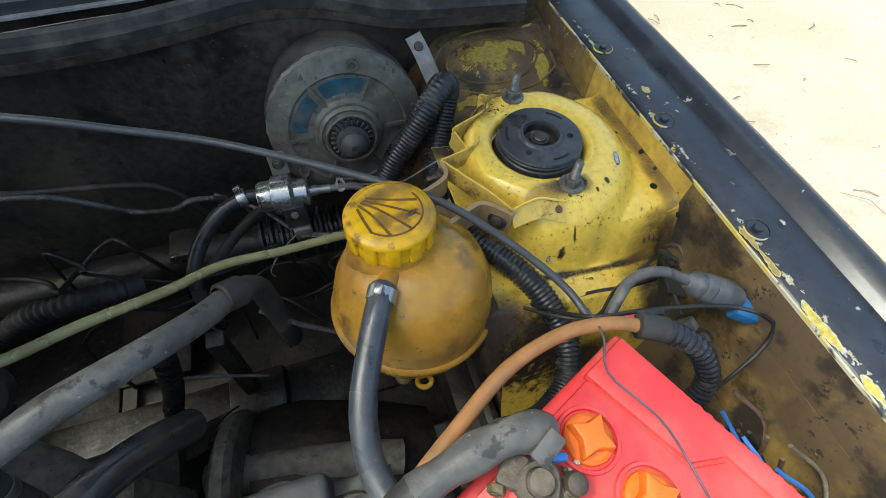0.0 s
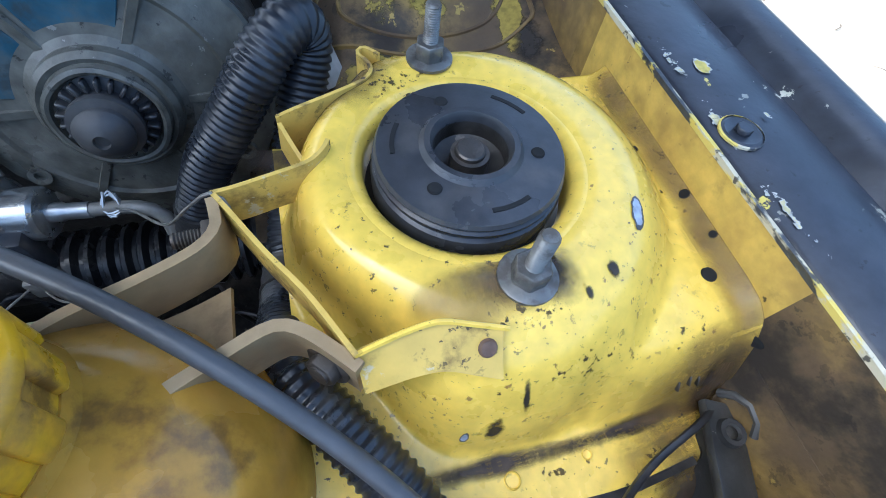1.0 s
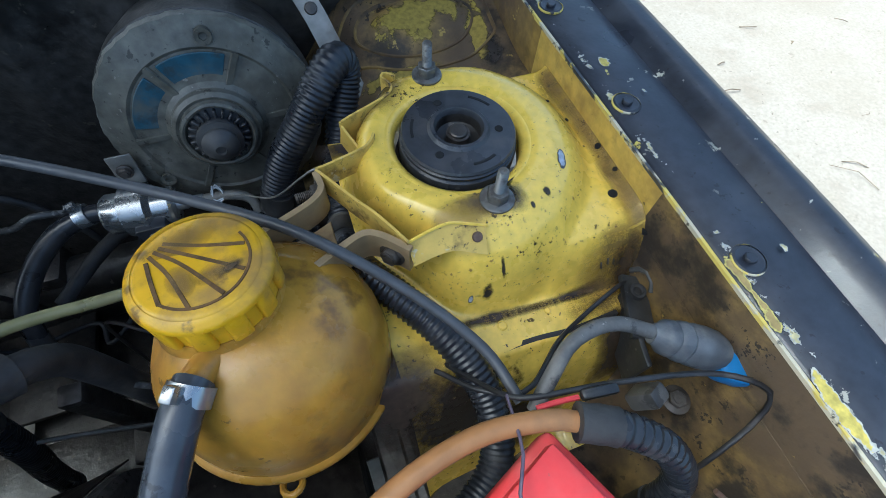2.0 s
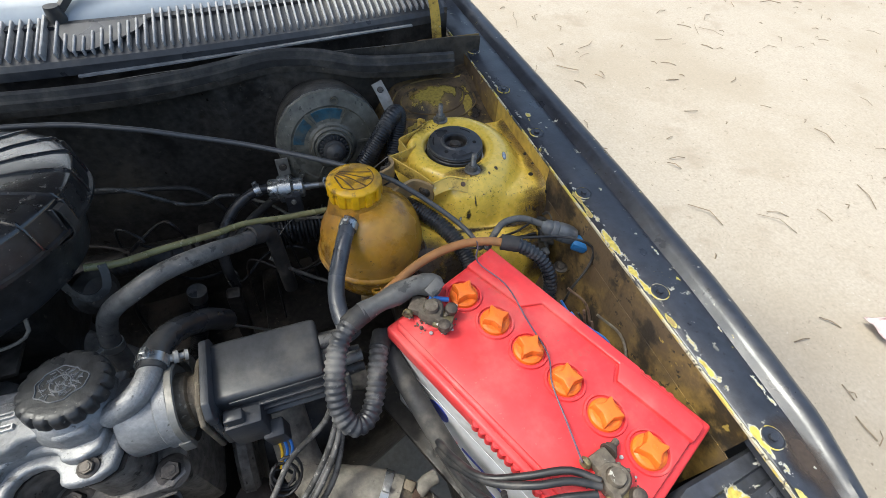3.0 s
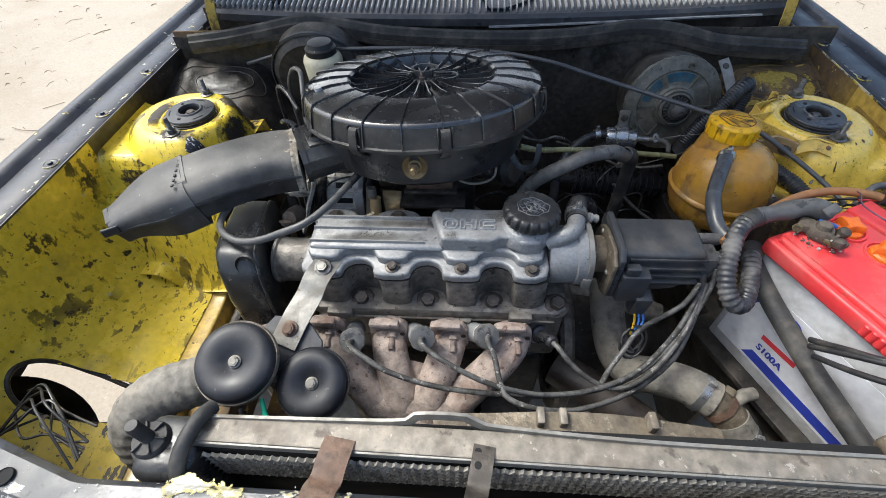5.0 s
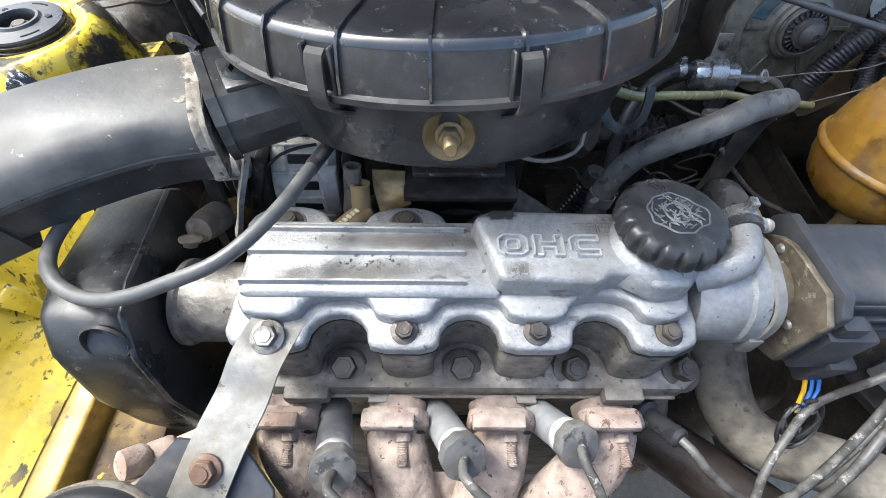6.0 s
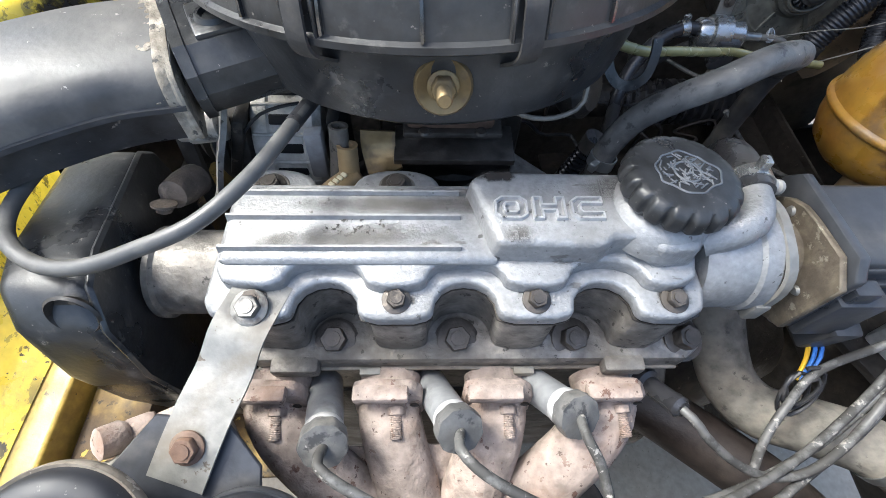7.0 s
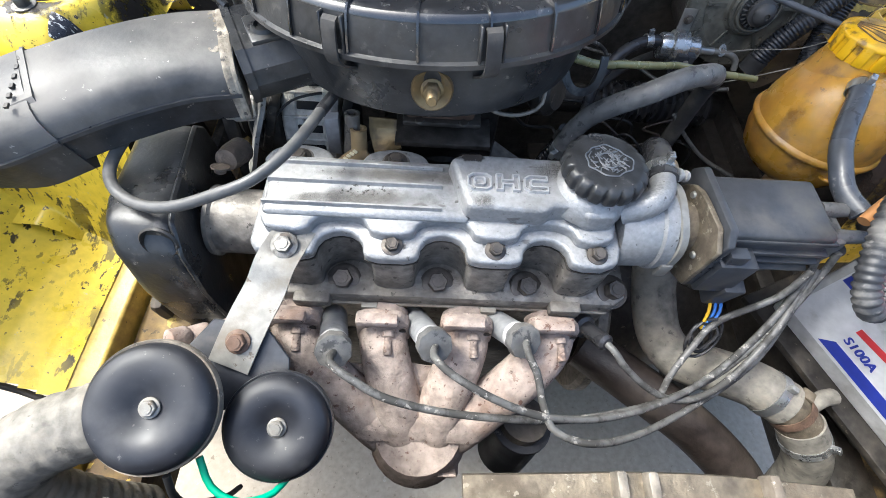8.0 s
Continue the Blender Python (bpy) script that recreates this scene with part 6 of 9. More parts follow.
# ---- brake servo ----
def servo(cx, cy, cz, tiltx):
    t = thing("brake_servo", "grimy green grey brake servo drum with a blue patch", "brake servo", (cx, cy + 0.06, cz - 0.09))
    m = Matrix.Translation((cx, cy, cz)) @ pose(0, 0, 0, 90 + tiltx, 0, 0)
    part("rear_shell", lathe([(0, -0.10), (0.065, -0.10), (0.084, -0.07), (0.089, -0.03), (0.089, -0.006), (0.085, -0.004)], 56, m), firewall_mat, t)

    def crimp(a, r):
        return 1 + ((0.005 * math.sin(40 * a) + 0.005 * math.sin(17 * a + 1)) if r > 0.0865 else 0) - (0.05 * max(0, math.cos(3 * (a - 0.5))) ** 6 if 0.07 < r < 0.084 else 0)
    face = part("front_shell", lathe([(0.087, -0.008), (0.0885, -0.002), (0.087, 0.003), (0.083, 0.004), (0.076, 0.007), (0.0665, 0.010), (0.064, 0.0085), (0.040, 0.012), (0.036, 0.015), (0.0355, 0.021), (0.0325, 0.024), (0.030, 0.023), (0.029, 0.027), (0.0265, 0.028), (0.0255, 0.024), (0.02, 0.020)], 120, m, wob=crimp), servo_mat, t, sharp=28)
    for k in range(6):
        a = radians(60 * k)
        line = [m @ Vector((q * math.cos(a), q * math.sin(a), 0.0112)) for q in (0.038, 0.052, 0.066)]
        part("pressed_rib", sweep(line, [(-0.002, -0.002), (0.002, -0.002), (0.0012, 0.0022), (-0.0012, 0.0022)]), servo_mat, face)
    for a0, a1 in ((66, 114), (126, 170)):
        out = [(q * math.cos(radians(a)), q * math.sin(radians(a))) for q, rng_a in ((0.0625, range(a0, a1 + 1, 4)), (0.0405, range(a1, a0 - 1, -4))) for a in rng_a]
        part("blue_paint_remnant", prism(out, 0.0093, 0.0112, m, 0.0005, 1), servo_blue, face, "remnant of blue paint")
    part("boot", lathe([(0.0245, 0.018), (0.0240, 0.024), (0.0205, 0.0255), (0.0170, 0.0262), (0.0165, 0.033), (0.0185, 0.0345), (0.0180, 0.037), (0.0135, 0.038), (0.0130, 0.0415), (0.0145, 0.0425), (0.0135, 0.0445), (0.0085, 0.0490), (0.0040, 0.0505), (0.0035, 0.0480), (0, 0.0480)], 36, m), rubber_black, t, "black rubber pushrod boot")
    for k in range(22):
        a = 2 * math.pi * k / 22
        part("boot_tooth", box((0.0065, 0.0022, 0.006), m @ pose(0, 0, 0, 0, 0, math.degrees(a)) @ Matrix.Translation((0.0205, 0, 0.0275)), 0.0007, 1), rubber_black, t)
    part("boot_ring", lathe([(0.0262, 0.0262), (0.0290, 0.0262), (0.0295, 0.0280), (0.0275, 0.0292), (0.0258, 0.0285)], 44, m, wob=lambda a, r: 1 + 0.012 * math.sin(5 * a)), servo_mat, t)
    for a, r in ((78, 0.074), (-35, 0.074), (215, 0.074)):
        part("shell_bolt", lathe([(0.0032, 0.0), (0.0032, 0.004), (0.0062, 0.0045), (0.0066, 0.0), (0.0066, -0.002)], 16, m @ Matrix.Translation((r * math.cos(radians(a)), r * math.sin(radians(a)), 0.006))), servo_mat, t)
    return t


servo(0.350, 0.680, 0.788, -12)

# ---- metal lug and small bracket beside the servo ----
lug = thing("earth_strap_lug", "bare galvanised steel strip with a bolt hole", "metal strip", (0.455, 0.70, 0.80))
part("strip", sweep(spline([(0.448, 0.752, 0.842), (0.455, 0.735, 0.828), (0.463, 0.712, 0.806), (0.472, 0.692, 0.784), (0.476, 0.684, 0.776)], 0.006), [(-0.010, -0.0008), (0.010, -0.0008), (0.010, 0.0008), (-0.010, 0.0008)], up=(0, -0.7, 0.7)), zinc, lug)
part("lug_bolt", lathe([(0, 0.003), (0.005, 0.002), (0.006, 0)], 14, axis_m((0.4525, 0.741, 0.834), (0.4525, 0.70, 0.875))), steel_dark, lug)

# ---- fuel pressure regulator ----
def regulator():
    t = thing("fuel_regulator", "shiny chromed fuel pressure regulator clamped on a bracket", "regulator", (0.268, 0.655, 0.735))
    m = axis_m((0.226, 0.648, 0.737), (0.31, 0.640, 0.737)) @ Matrix.Diagonal((1.25, 1.25, 1, 1))
    part("body", lathe([(0, 0.0), (0.004, 0), (0.004, 0.006), (0.013, 0.007), (0.0145, 0.010), (0.0145, 0.022), (0.018, 0.024), (0.0185, 0.044), (0.016, 0.046), (0.0135, 0.048), (0.0135, 0.062), (0.012, 0.064), (0.005, 0.065), (0.005, 0.072), (0.0042, 0.074), (0.0042, 0.088), (0, 0.088)], 32, m), chrome, t)
    part("bracket_plate", box((0.020, 0.002, 0.030), pose(0, 0, 0, -12), 0.0006, 1, at=(0.264, 0.664, 0.768)), zinc, t)
    part("bracket_bolt", hexbolt(0.005, 0.005, 0.0065, 0, 0.003, axis_m((0.264, 0.661, 0.770), (0.264, 0.60, 0.782))), steel_dark, t)
    part("clip", box((0.026, 0.016, 0.036), at=(0.268, 0.624, 0.724), bevel=0.003), mount_black, t)
    part("clip_screw", lathe([(0, 0.003), (0.004, 0.002), (0.0045, 0)], 12, axis_m((0.268, 0.6150, 0.732), (0.268, 0.57, 0.75))), zinc, t)
    part("connector", box((0.020, 0.012, 0.018), at=(0.270, 0.618, 0.696), bevel=0.0015), zinc, t)
    part("outlet_pipe", tube([(0.308, 0.640, 0.737), (0.322, 0.639, 0.737), (0.340, 0.638, 0.735), (0.352, 0.634, 0.728), (0.354, 0.628, 0.716)], 0.0046, 10), zinc, t)
    part("wire_twist", tube([(0.326 + 0.0055 * math.sin(1.9 * k), 0.639 + 0.006 * math.cos(1.9 * k), 0.738 + 0.0055 * math.cos(1.9 * k) + 0.0003 * k) for k in range(14)], 0.0009, 6, 0.003), chrome, t, "twisted binding wire")
    return t


regulator()


def binding_wire(pts):
    """Thin steel tie wire."""
    t = thing("tie_wire", "thin steel tie wire strung to the tank bracket", "wire", pts[0], group="tie wires")
    part("strand", tube(pts, 0.0008, 6, 0.005), zinc, t)


binding_wire([(0.330, 0.634, 0.742), (0.352, 0.610, 0.765), (0.380, 0.575, 0.795), (0.405, 0.552, 0.835), (0.4165, 0.546, 0.848), (0.421, 0.544, 0.840), (0.416, 0.540, 0.824)])
binding_wire([(0.268, 0.612, 0.694), (0.292, 0.590, 0.715), (0.322, 0.572, 0.742), (0.352, 0.552, 0.775), (0.378, 0.540, 0.800), (0.398, 0.534, 0.818)])
binding_wire([(0.262, 0.612, 0.700), (0.240, 0.600, 0.690), (0.222, 0.588, 0.672), (0.224, 0.586, 0.660)])


def clamp_ring(p, q, r, parent):
    m = axis_m(p, q)
    part("hose_clamp", lathe([(r, -0.005), (r + 0.0012, -0.005), (r + 0.0012, 0.005), (r, 0.005), (r, -0.005)], 22, m), chrome, parent, "small steel hose clamp")
    part("clamp_screw", box((0.006, 0.010, 0.008), m @ Matrix.Translation((0, r + 0.004, 0)), 0.001), chrome, parent)


def hose(name, label, pts, r, mat, category="hose", corr=0.0, n=14, clamp=(), group="", pitch=0.0055):
    t = thing(name, label, category, pts[0], group=group)
    bm = ribbed(pts, r, pitch, corr, n) if corr else tube(pts, r, n, 0.008)
    part("sheath" if category == "cable" else "tube", bm, mat, t, sharp=60)
    if corr and category == "hose" and r < 0.02:
        # a taped or moulded cuff at each end
        line = spline(pts, 0.005)
        for seg in (line[:5], line[-5:]):
            part("end_cuff", sweep(seg, circle(r * 1.09, 16), scale=lambda u, i: 1 - 0.04 * (i % 2)), rubber if corr else mat, t)
    for a, b, rr in clamp:
        clamp_ring(a, b, rr, t)
    return t


TANK_HOSE = [(0.3355, 0.4270, 0.8570), (0.3300, 0.4165, 0.8580), (0.3220, 0.4010, 0.8530), (0.3130, 0.3830, 0.8450), (0.3040, 0.3620, 0.8380), (0.2990, 0.3400, 0.8320), (0.2990, 0.3160, 0.8240), (0.3070, 0.2920, 0.8220)]
# hoses and cables round the tank and servo
hose("speedometer_cable", "long grey sheathed cable running across the bay", [(-0.50, 0.765, 0.83), (-0.40, 0.745, 0.862), (-0.318, 0.725, 0.876), (-0.16, 0.70, 0.889), (0.0, 0.665, 0.898), (0.098, 0.632, 0.896), (0.155, 0.620, 0.883), (0.216, 0.606, 0.869), (0.267, 0.582, 0.863), (0.346, 0.534, 0.858), (0.400, 0.494, 0.855), (0.448, 0.450, 0.836), (0.482, 0.406, 0.820), (0.492, 0.370, 0.815)], 0.0035, cable_grey, "cable")
hose("clear_vacuum_hose", "yellowed clear plastic hose between air filter and tank", [(0.045, 0.445, 0.855), (0.075, 0.453, 0.843), (0.115, 0.477, 0.827), (0.167, 0.500, 0.811), (0.205, 0.524, 0.795), (0.253, 0.535, 0.780), (0.300, 0.544, 0.770), (0.33, 0.548, 0.764)], 0.0044, clear_hose)
hose("breather_hose", "thick grey dusty rubber hose curving to a pipe", [(0.045, 0.380, 0.745), (0.045, 0.387, 0.775), (0.048, 0.390, 0.798), (0.060, 0.391, 0.826), (0.078, 0.385, 0.850), (0.104, 0.382, 0.870), (0.136, 0.394, 0.878), (0.175, 0.418, 0.866), (0.200, 0.450, 0.837), (0.214, 0.474, 0.818)], 0.0102, rubber_grey, clamp=(((0.0455, 0.387, 0.783), (0.0475, 0.389, 0.795), 0.0106),))
pipe = thing("heater_pipe_union", "black steel pipe union at the hose end", "pipe", (0.22, 0.48, 0.78))
part("pipe_stub", tube([(0.212, 0.474, 0.819), (0.225, 0.482, 0.814), (0.232, 0.490, 0.800), (0.234, 0.497, 0.77), (0.234, 0.50, 0.66)], 0.0105, 14), rubber, pipe)
part("union_nut", lathe([(0.0100, -0.010), (0.0128, -0.009), (0.0132, 0.009), (0.0100, 0.010)], 22, axis_m((0.218, 0.477, 0.818), (0.23, 0.487, 0.808))), rubber, pipe)
hose("tank_hose", "blue grey rubber hose from the coolant tank", TANK_HOSE, 0.0098, hose_blue, clamp=(((0.3325, 0.4215, 0.8567), (0.3275, 0.4130, 0.8545), 0.0101),))
hose("fuel_hose", "black rubber fuel hose looping from the regulator", [(0.232, 0.648, 0.742), (0.218, 0.648, 0.742), (0.190, 0.640, 0.735), (0.160, 0.620, 0.715), (0.142, 0.595, 0.69), (0.138, 0.575, 0.65), (0.138, 0.57, 0.60)], 0.0085, rubber_black, clamp=(((0.216, 0.648, 0.742), (0.20, 0.646, 0.74), 0.009),))
hose("corrugated_loom", "black corrugated loom looped up beside the servo", [(0.372, 0.625, 0.72), (0.380, 0.628, 0.745), (0.395, 0.632, 0.775), (0.414, 0.636, 0.800), (0.432, 0.642, 0.824), (0.447, 0.651, 0.838), (0.458, 0.660, 0.839), (0.462, 0.662, 0.826), (0.455, 0.652, 0.804), (0.446, 0.636, 0.780), (0.436, 0.612, 0.755), (0.430, 0.585, 0.742), (0.426, 0.555, 0.742)], 0.0142, loom_black, corr=0.09, pitch=0.0042)
hose("corrugated_loom", "black corrugated loom running down beside the tower", [(0.4255, 0.565, 0.745), (0.424, 0.535, 0.760), (0.426, 0.508, 0.785), (0.432, 0.485, 0.800), (0.448, 0.460, 0.800), (0.466, 0.432, 0.795), (0.478, 0.405, 0.785), (0.484, 0.375, 0.77), (0.475, 0.345, 0.755), (0.445, 0.325, 0.755), (0.415, 0.318, 0.77), (0.395, 0.315, 0.79)], 0.0118, loom_black, corr=0.09, pitch=0.0042)
hose("battery_cable", "brown orange cable arching over the battery corner", [(0.285, 0.272, 0.838), (0.302, 0.285, 0.846), (0.322, 0.298, 0.851), (0.352, 0.317, 0.853), (0.402, 0.346, 0.852), (0.451, 0.358, 0.851), (0.490, 0.354, 0.850), (0.512, 0.345, 0.848)], 0.0054, brown_cable, "cable")
hose("corrugated_sleeve", "black corrugated sleeve over the cable end", [(0.505, 0.348, 0.850), (0.525, 0.338, 0.848), (0.548, 0.322, 0.835), (0.560, 0.306, 0.812), (0.560, 0.296, 0.785), (0.552, 0.29, 0.75)], 0.0092, loom_black, corr=0.10)
hose("thin_wire", "thin violet grey wire lying over the battery lid", [(0.478, 0.372, 0.846), (0.472, 0.345, 0.858), (0.462, 0.321, 0.859), (0.481, 0.283, 0.857), (0.485, 0.236, 0.854), (0.487, 0.193, 0.855), (0.476, 0.165, 0.856), (0.472, 0.129, 0.855), (0.464, 0.092, 0.864)], 0.0009, wire_purple, "cable", n=6)

# side lamp plug with blue connector
plug = thing("wing_connector", "grey rubber plug with a blue connector beside the wing", "connector", (0.61, 0.36, 0.80))
ribs = [(0, 0), (0.0062, 0.0), (0.0075, 0.004), (0.0105, 0.007), (0.0115, 0.013), (0.0108, 0.0145), (0.0122, 0.017), (0.0128, 0.022), (0.0118, 0.0235), (0.0130, 0.026), (0.0134, 0.036), (0.0125, 0.044), (0.0100, 0.050), (0, 0.051)]
part("rubber_boot", lathe(ribs, 26, axis_m((0.583, 0.379, 0.823), (0.640, 0.346, 0.808)), wob=lambda a, r: 1 + 0.035 * math.sin(4 * a)), boot_blue, plug)
part("blue_socket", box((0.022, 0.020, 0.016), pose(0, 0, 0, 10, 10, -35), 0.004, at=(0.629, 0.345, 0.806)), blue_plastic, plug)
part("red_joint", tube([(0.494, 0.362, 0.832), (0.506, 0.361, 0.834), (0.520, 0.359, 0.834)], 0.0016, 7), red_label, plug)
part("black_splice", box((0.022, 0.006, 0.006), pose(0, 0, 0, 0, 0, -8), 0.002, at=(0.530, 0.358, 0.834)), black_plastic, plug)
part("grey_clip", box((0.016, 0.012, 0.022), pose(0, 0, 0, 20, 15, 20), 0.003, at=(0.572, 0.348, 0.80)), rubber_grey, plug)
hose("plug_cable", "grey cable leading to the wing connector", [(0.495, 0.362, 0.822), (0.510, 0.375, 0.832), (0.530, 0.388, 0.836), (0.560, 0.390, 0.832), (0.590, 0.376, 0.822)], 0.0046, rubber_grey, "cable")
hose("thin_wire", "thin black wire strung to the wing", [(0.462, 0.415, 0.78), (0.475, 0.39, 0.805), (0.49, 0.37, 0.828), (0.54, 0.36, 0.832), (0.60, 0.345, 0.830), (0.631, 0.325, 0.822), (0.626, 0.312, 0.80), (0.60, 0.30, 0.77), (0.585, 0.29, 0.72)], 0.0018, wire_black, "cable", n=6)
hose("thin_wire", "thin black wire strung beside the tower", [(0.455, 0.41, 0.785), (0.475, 0.385, 0.805), (0.50, 0.375, 0.812), (0.54, 0.40, 0.790), (0.575, 0.415, 0.776), (0.605, 0.425, 0.778), (0.622, 0.43, 0.772)], 0.0018, wire_black, "cable", n=6)
rng = random.Random(21)
for k in range(12):
    x0, y0 = 0.585 + rng.uniform(-0.02, 0.02), 0.26 + rng.uniform(-0.03, 0.03)
    pts = [(x0, y0, 0.79 + rng.uniform(-0.03, 0.01)), (x0 + rng.uniform(0.0, 0.03), y0 - 0.03, 0.76 + rng.uniform(-0.03, 0.03)), (x0 + rng.uniform(-0.01, 0.035), y0 - 0.07, 0.73 + rng.uniform(-0.03, 0.03)), (x0 + rng.uniform(-0.02, 0.03), y0 - 0.11, 0.70)]
    hose("loose_wire", "tangled dusty loom wires behind the battery", pts, 0.0018, (wire_black, dusty_metal, wire_blue, rust_brown)[k % 4], "cable", n=6, group="loom wires")


# ---- dim clutter between engine and bulkhead ----
hose("bulkhead_line", "thin black line sagging across the bulkhead", [(-0.30, 0.775, 0.70), (-0.16, 0.77, 0.715), (-0.05, 0.765, 0.702), (0.05, 0.762, 0.688), (0.10, 0.758, 0.672), (0.135, 0.75, 0.616), (0.15, 0.74, 0.54)], 0.0045, rubber, "cable", n=8)
hose("bulkhead_line", "thin dusty line below the bulkhead", [(-0.20, 0.73, 0.76), (-0.06, 0.71, 0.755), (0.013, 0.70, 0.749), (0.06, 0.70, 0.715), (0.085, 0.70, 0.697), (0.12, 0.70, 0.690), (0.15, 0.70, 0.70), (0.19, 0.71, 0.67), (0.21, 0.72, 0.60)], 0.0035, lead_grey, "cable", n=8)
hose("ribbed_duct", "dusty ribbed hose deep behind the engine", [(-0.16, 0.59, 0.60), (-0.11, 0.60, 0.635), (-0.07, 0.60, 0.655), (-0.03, 0.60, 0.678), (0.025, 0.60, 0.684), (0.07, 0.62, 0.66)], 0.014, rubber, corr=0.12, pitch=0.008)
hose("ribbed_duct", "black ribbed hose dropping behind the engine", [(0.10, 0.52, 0.68), (0.09, 0.52, 0.64), (0.065, 0.52, 0.565), (0.03, 0.52, 0.48), (0.0, 0.52, 0.39)], 0.013, loom_black, corr=0.13, pitch=0.007)
hose("control_rod", "thin bare steel control rod", [(0.06, 0.52, 0.60), (0.11, 0.52, 0.572), (0.17, 0.52, 0.52)], 0.0025, zinc, "rod", n=8)
hose("gear_linkage_tube", "dusty grey tube beside the gearbox", [(0.09, 0.40, 0.555), (0.14, 0.394, 0.56), (0.18, 0.389, 0.562), (0.22, 0.382, 0.562), (0.27, 0.372, 0.56), (0.32, 0.36, 0.55)], 0.020, hose_pale, "tube", n=18)
hose("servo_vacuum_line", "black hose under the servo", [(0.15, 0.62, 0.66), (0.20, 0.66, 0.68), (0.26, 0.69, 0.69), (0.33, 0.70, 0.70)], 0.007, rubber)
hose("brake_pipe", "thin grey brake pipe under the servo", [(0.33, 0.58, 0.72), (0.30, 0.60, 0.70), (0.26, 0.63, 0.685), (0.22, 0.68, 0.68), (0.16, 0.74, 0.66)], 0.0028, lead_grey, "pipe", n=8)
hose("brake_pipe", "thin grey brake pipe beside the tank", [(0.22, 0.50, 0.74), (0.25, 0.49, 0.71), (0.29, 0.48, 0.68), (0.33, 0.46, 0.67)], 0.0028, lead_grey, "pipe", n=8)
rack = thing("steering_rack", "greasy black steering rack along the bulkhead", "steering rack", (0, 0.70, 0.55))
part("rack_tube", tube([(-0.42, 0.70, 0.58), (-0.1, 0.70, 0.585), (0.2, 0.70, 0.585), (0.42, 0.70, 0.58)], 0.026, 18), under_mat, rack)
part("rack_boot", ribbed([(0.20, 0.70, 0.585), (0.30, 0.70, 0.583), (0.40, 0.70, 0.58)], 0.036, 0.014, 0.2, 20), rubber_black, rack)
part("rack_clamp", box((0.04, 0.05, 0.07), at=(0.10, 0.705, 0.585), bevel=0.008), steel_dark, rack)
post = thing("engine_mount", "dark steel engine mount post", "engine mount", (0.14, 0.55, 0.36))
part("post", box((0.022, 0.022, 0.26), pose(0, 0, 0, 4, 6, 0), 0.004, at=(0.125, 0.55, 0.50)), steel_dark, post)
part("foot", box((0.09, 0.07, 0.03), at=(0.12, 0.55, 0.38), bevel=0.006), under_mat, post)
shield = thing("heat_shield", "sooty curved heat shield behind the engine", "heat shield", (0.0, 0.45, 0.52))
part("sheet", thick(grid(lambda u, v: (-0.15 + 0.27 * u, 0.47 + 0.03 * u - 0.08 * v, 0.50 + 0.02 * math.sin(6 * u) + 0.12 * math.sin(1.4 * v)), 24, 10), 0.002), under_mat, shield)
rng = random.Random(77)
for k in range(5):
    x, y, z = rng.uniform(-0.30, 0.28), rng.uniform(0.56, 0.72), rng.uniform(0.58, 0.72)
    pts = [(x, y, z)]
    for _ in range(6):
        x, y, z = x + rng.uniform(-0.01, 0.07), y + rng.uniform(-0.04, 0.05), z + rng.uniform(-0.04, 0.03)
        pts.append((x, min(y, 0.75), z))
    pts.append((x + 0.01, min(y + 0.03, 0.77), z - 0.16))
    pts.insert(0, (pts[0][0] - 0.02, pts[0][1], pts[0][2] - 0.16))
    hose("deep_wire", "dusty wire lost in the dim bay", pts, rng.choice((0.0016, 0.0022, 0.003)), rng.choice((wire_black, rubber, hose_dark)), "cable", n=7, group="deep wires")


# ---- engine ----
lead_pale = material("pale_grey_pipe", (0.085, 0.084, 0.082), 0.46, dirt=((0.13, 0.125, 0.115), 30, 0.5, 0.7, 0.7), grain=0.2, bump=0.15)
ENG = pose(0, 0.281, 0.803, 0, 0, 0)
engine = thing("engine", "four cylinder engine with a silver cast valve cover", "engine", (-0.08, 0.33, 0.30))
LOBES = [-0.214, -0.125, -0.036, 0.053]
NOTCH = [-0.170, -0.081, 0.009]


def scallop(x0, x1, y_front, y_rear, depth, wide, k=9, rear_lobes=()):
    """The cover's outline: straight rear, front edge notched between the bolts."""
    out = [(x0, y_rear), (x0, y_front + 0.012)]
    out.append((x0 + 0.006, y_front + 0.003))
    for c in NOTCH:
        out += [(c - wide / 2 - 0.012, y_front), (c - wide / 2 - 0.004, y_front + 0.002)]
        for i in range(k):
            a = math.pi * i / (k - 1)
            out.append((c - wide / 2 * math.cos(a), y_front + 0.004 + (depth - 0.004) * math.sin(a) ** 0.8))
        out += [(c + wide / 2 + 0.004, y_front + 0.002), (c + wide / 2 + 0.012, y_front)]
    out += [(x1 - 0.018, y_front), (x1 - 0.004, y_front + 0.006), (x1, y_front + 0.020), (x1, y_rear)]
    return out


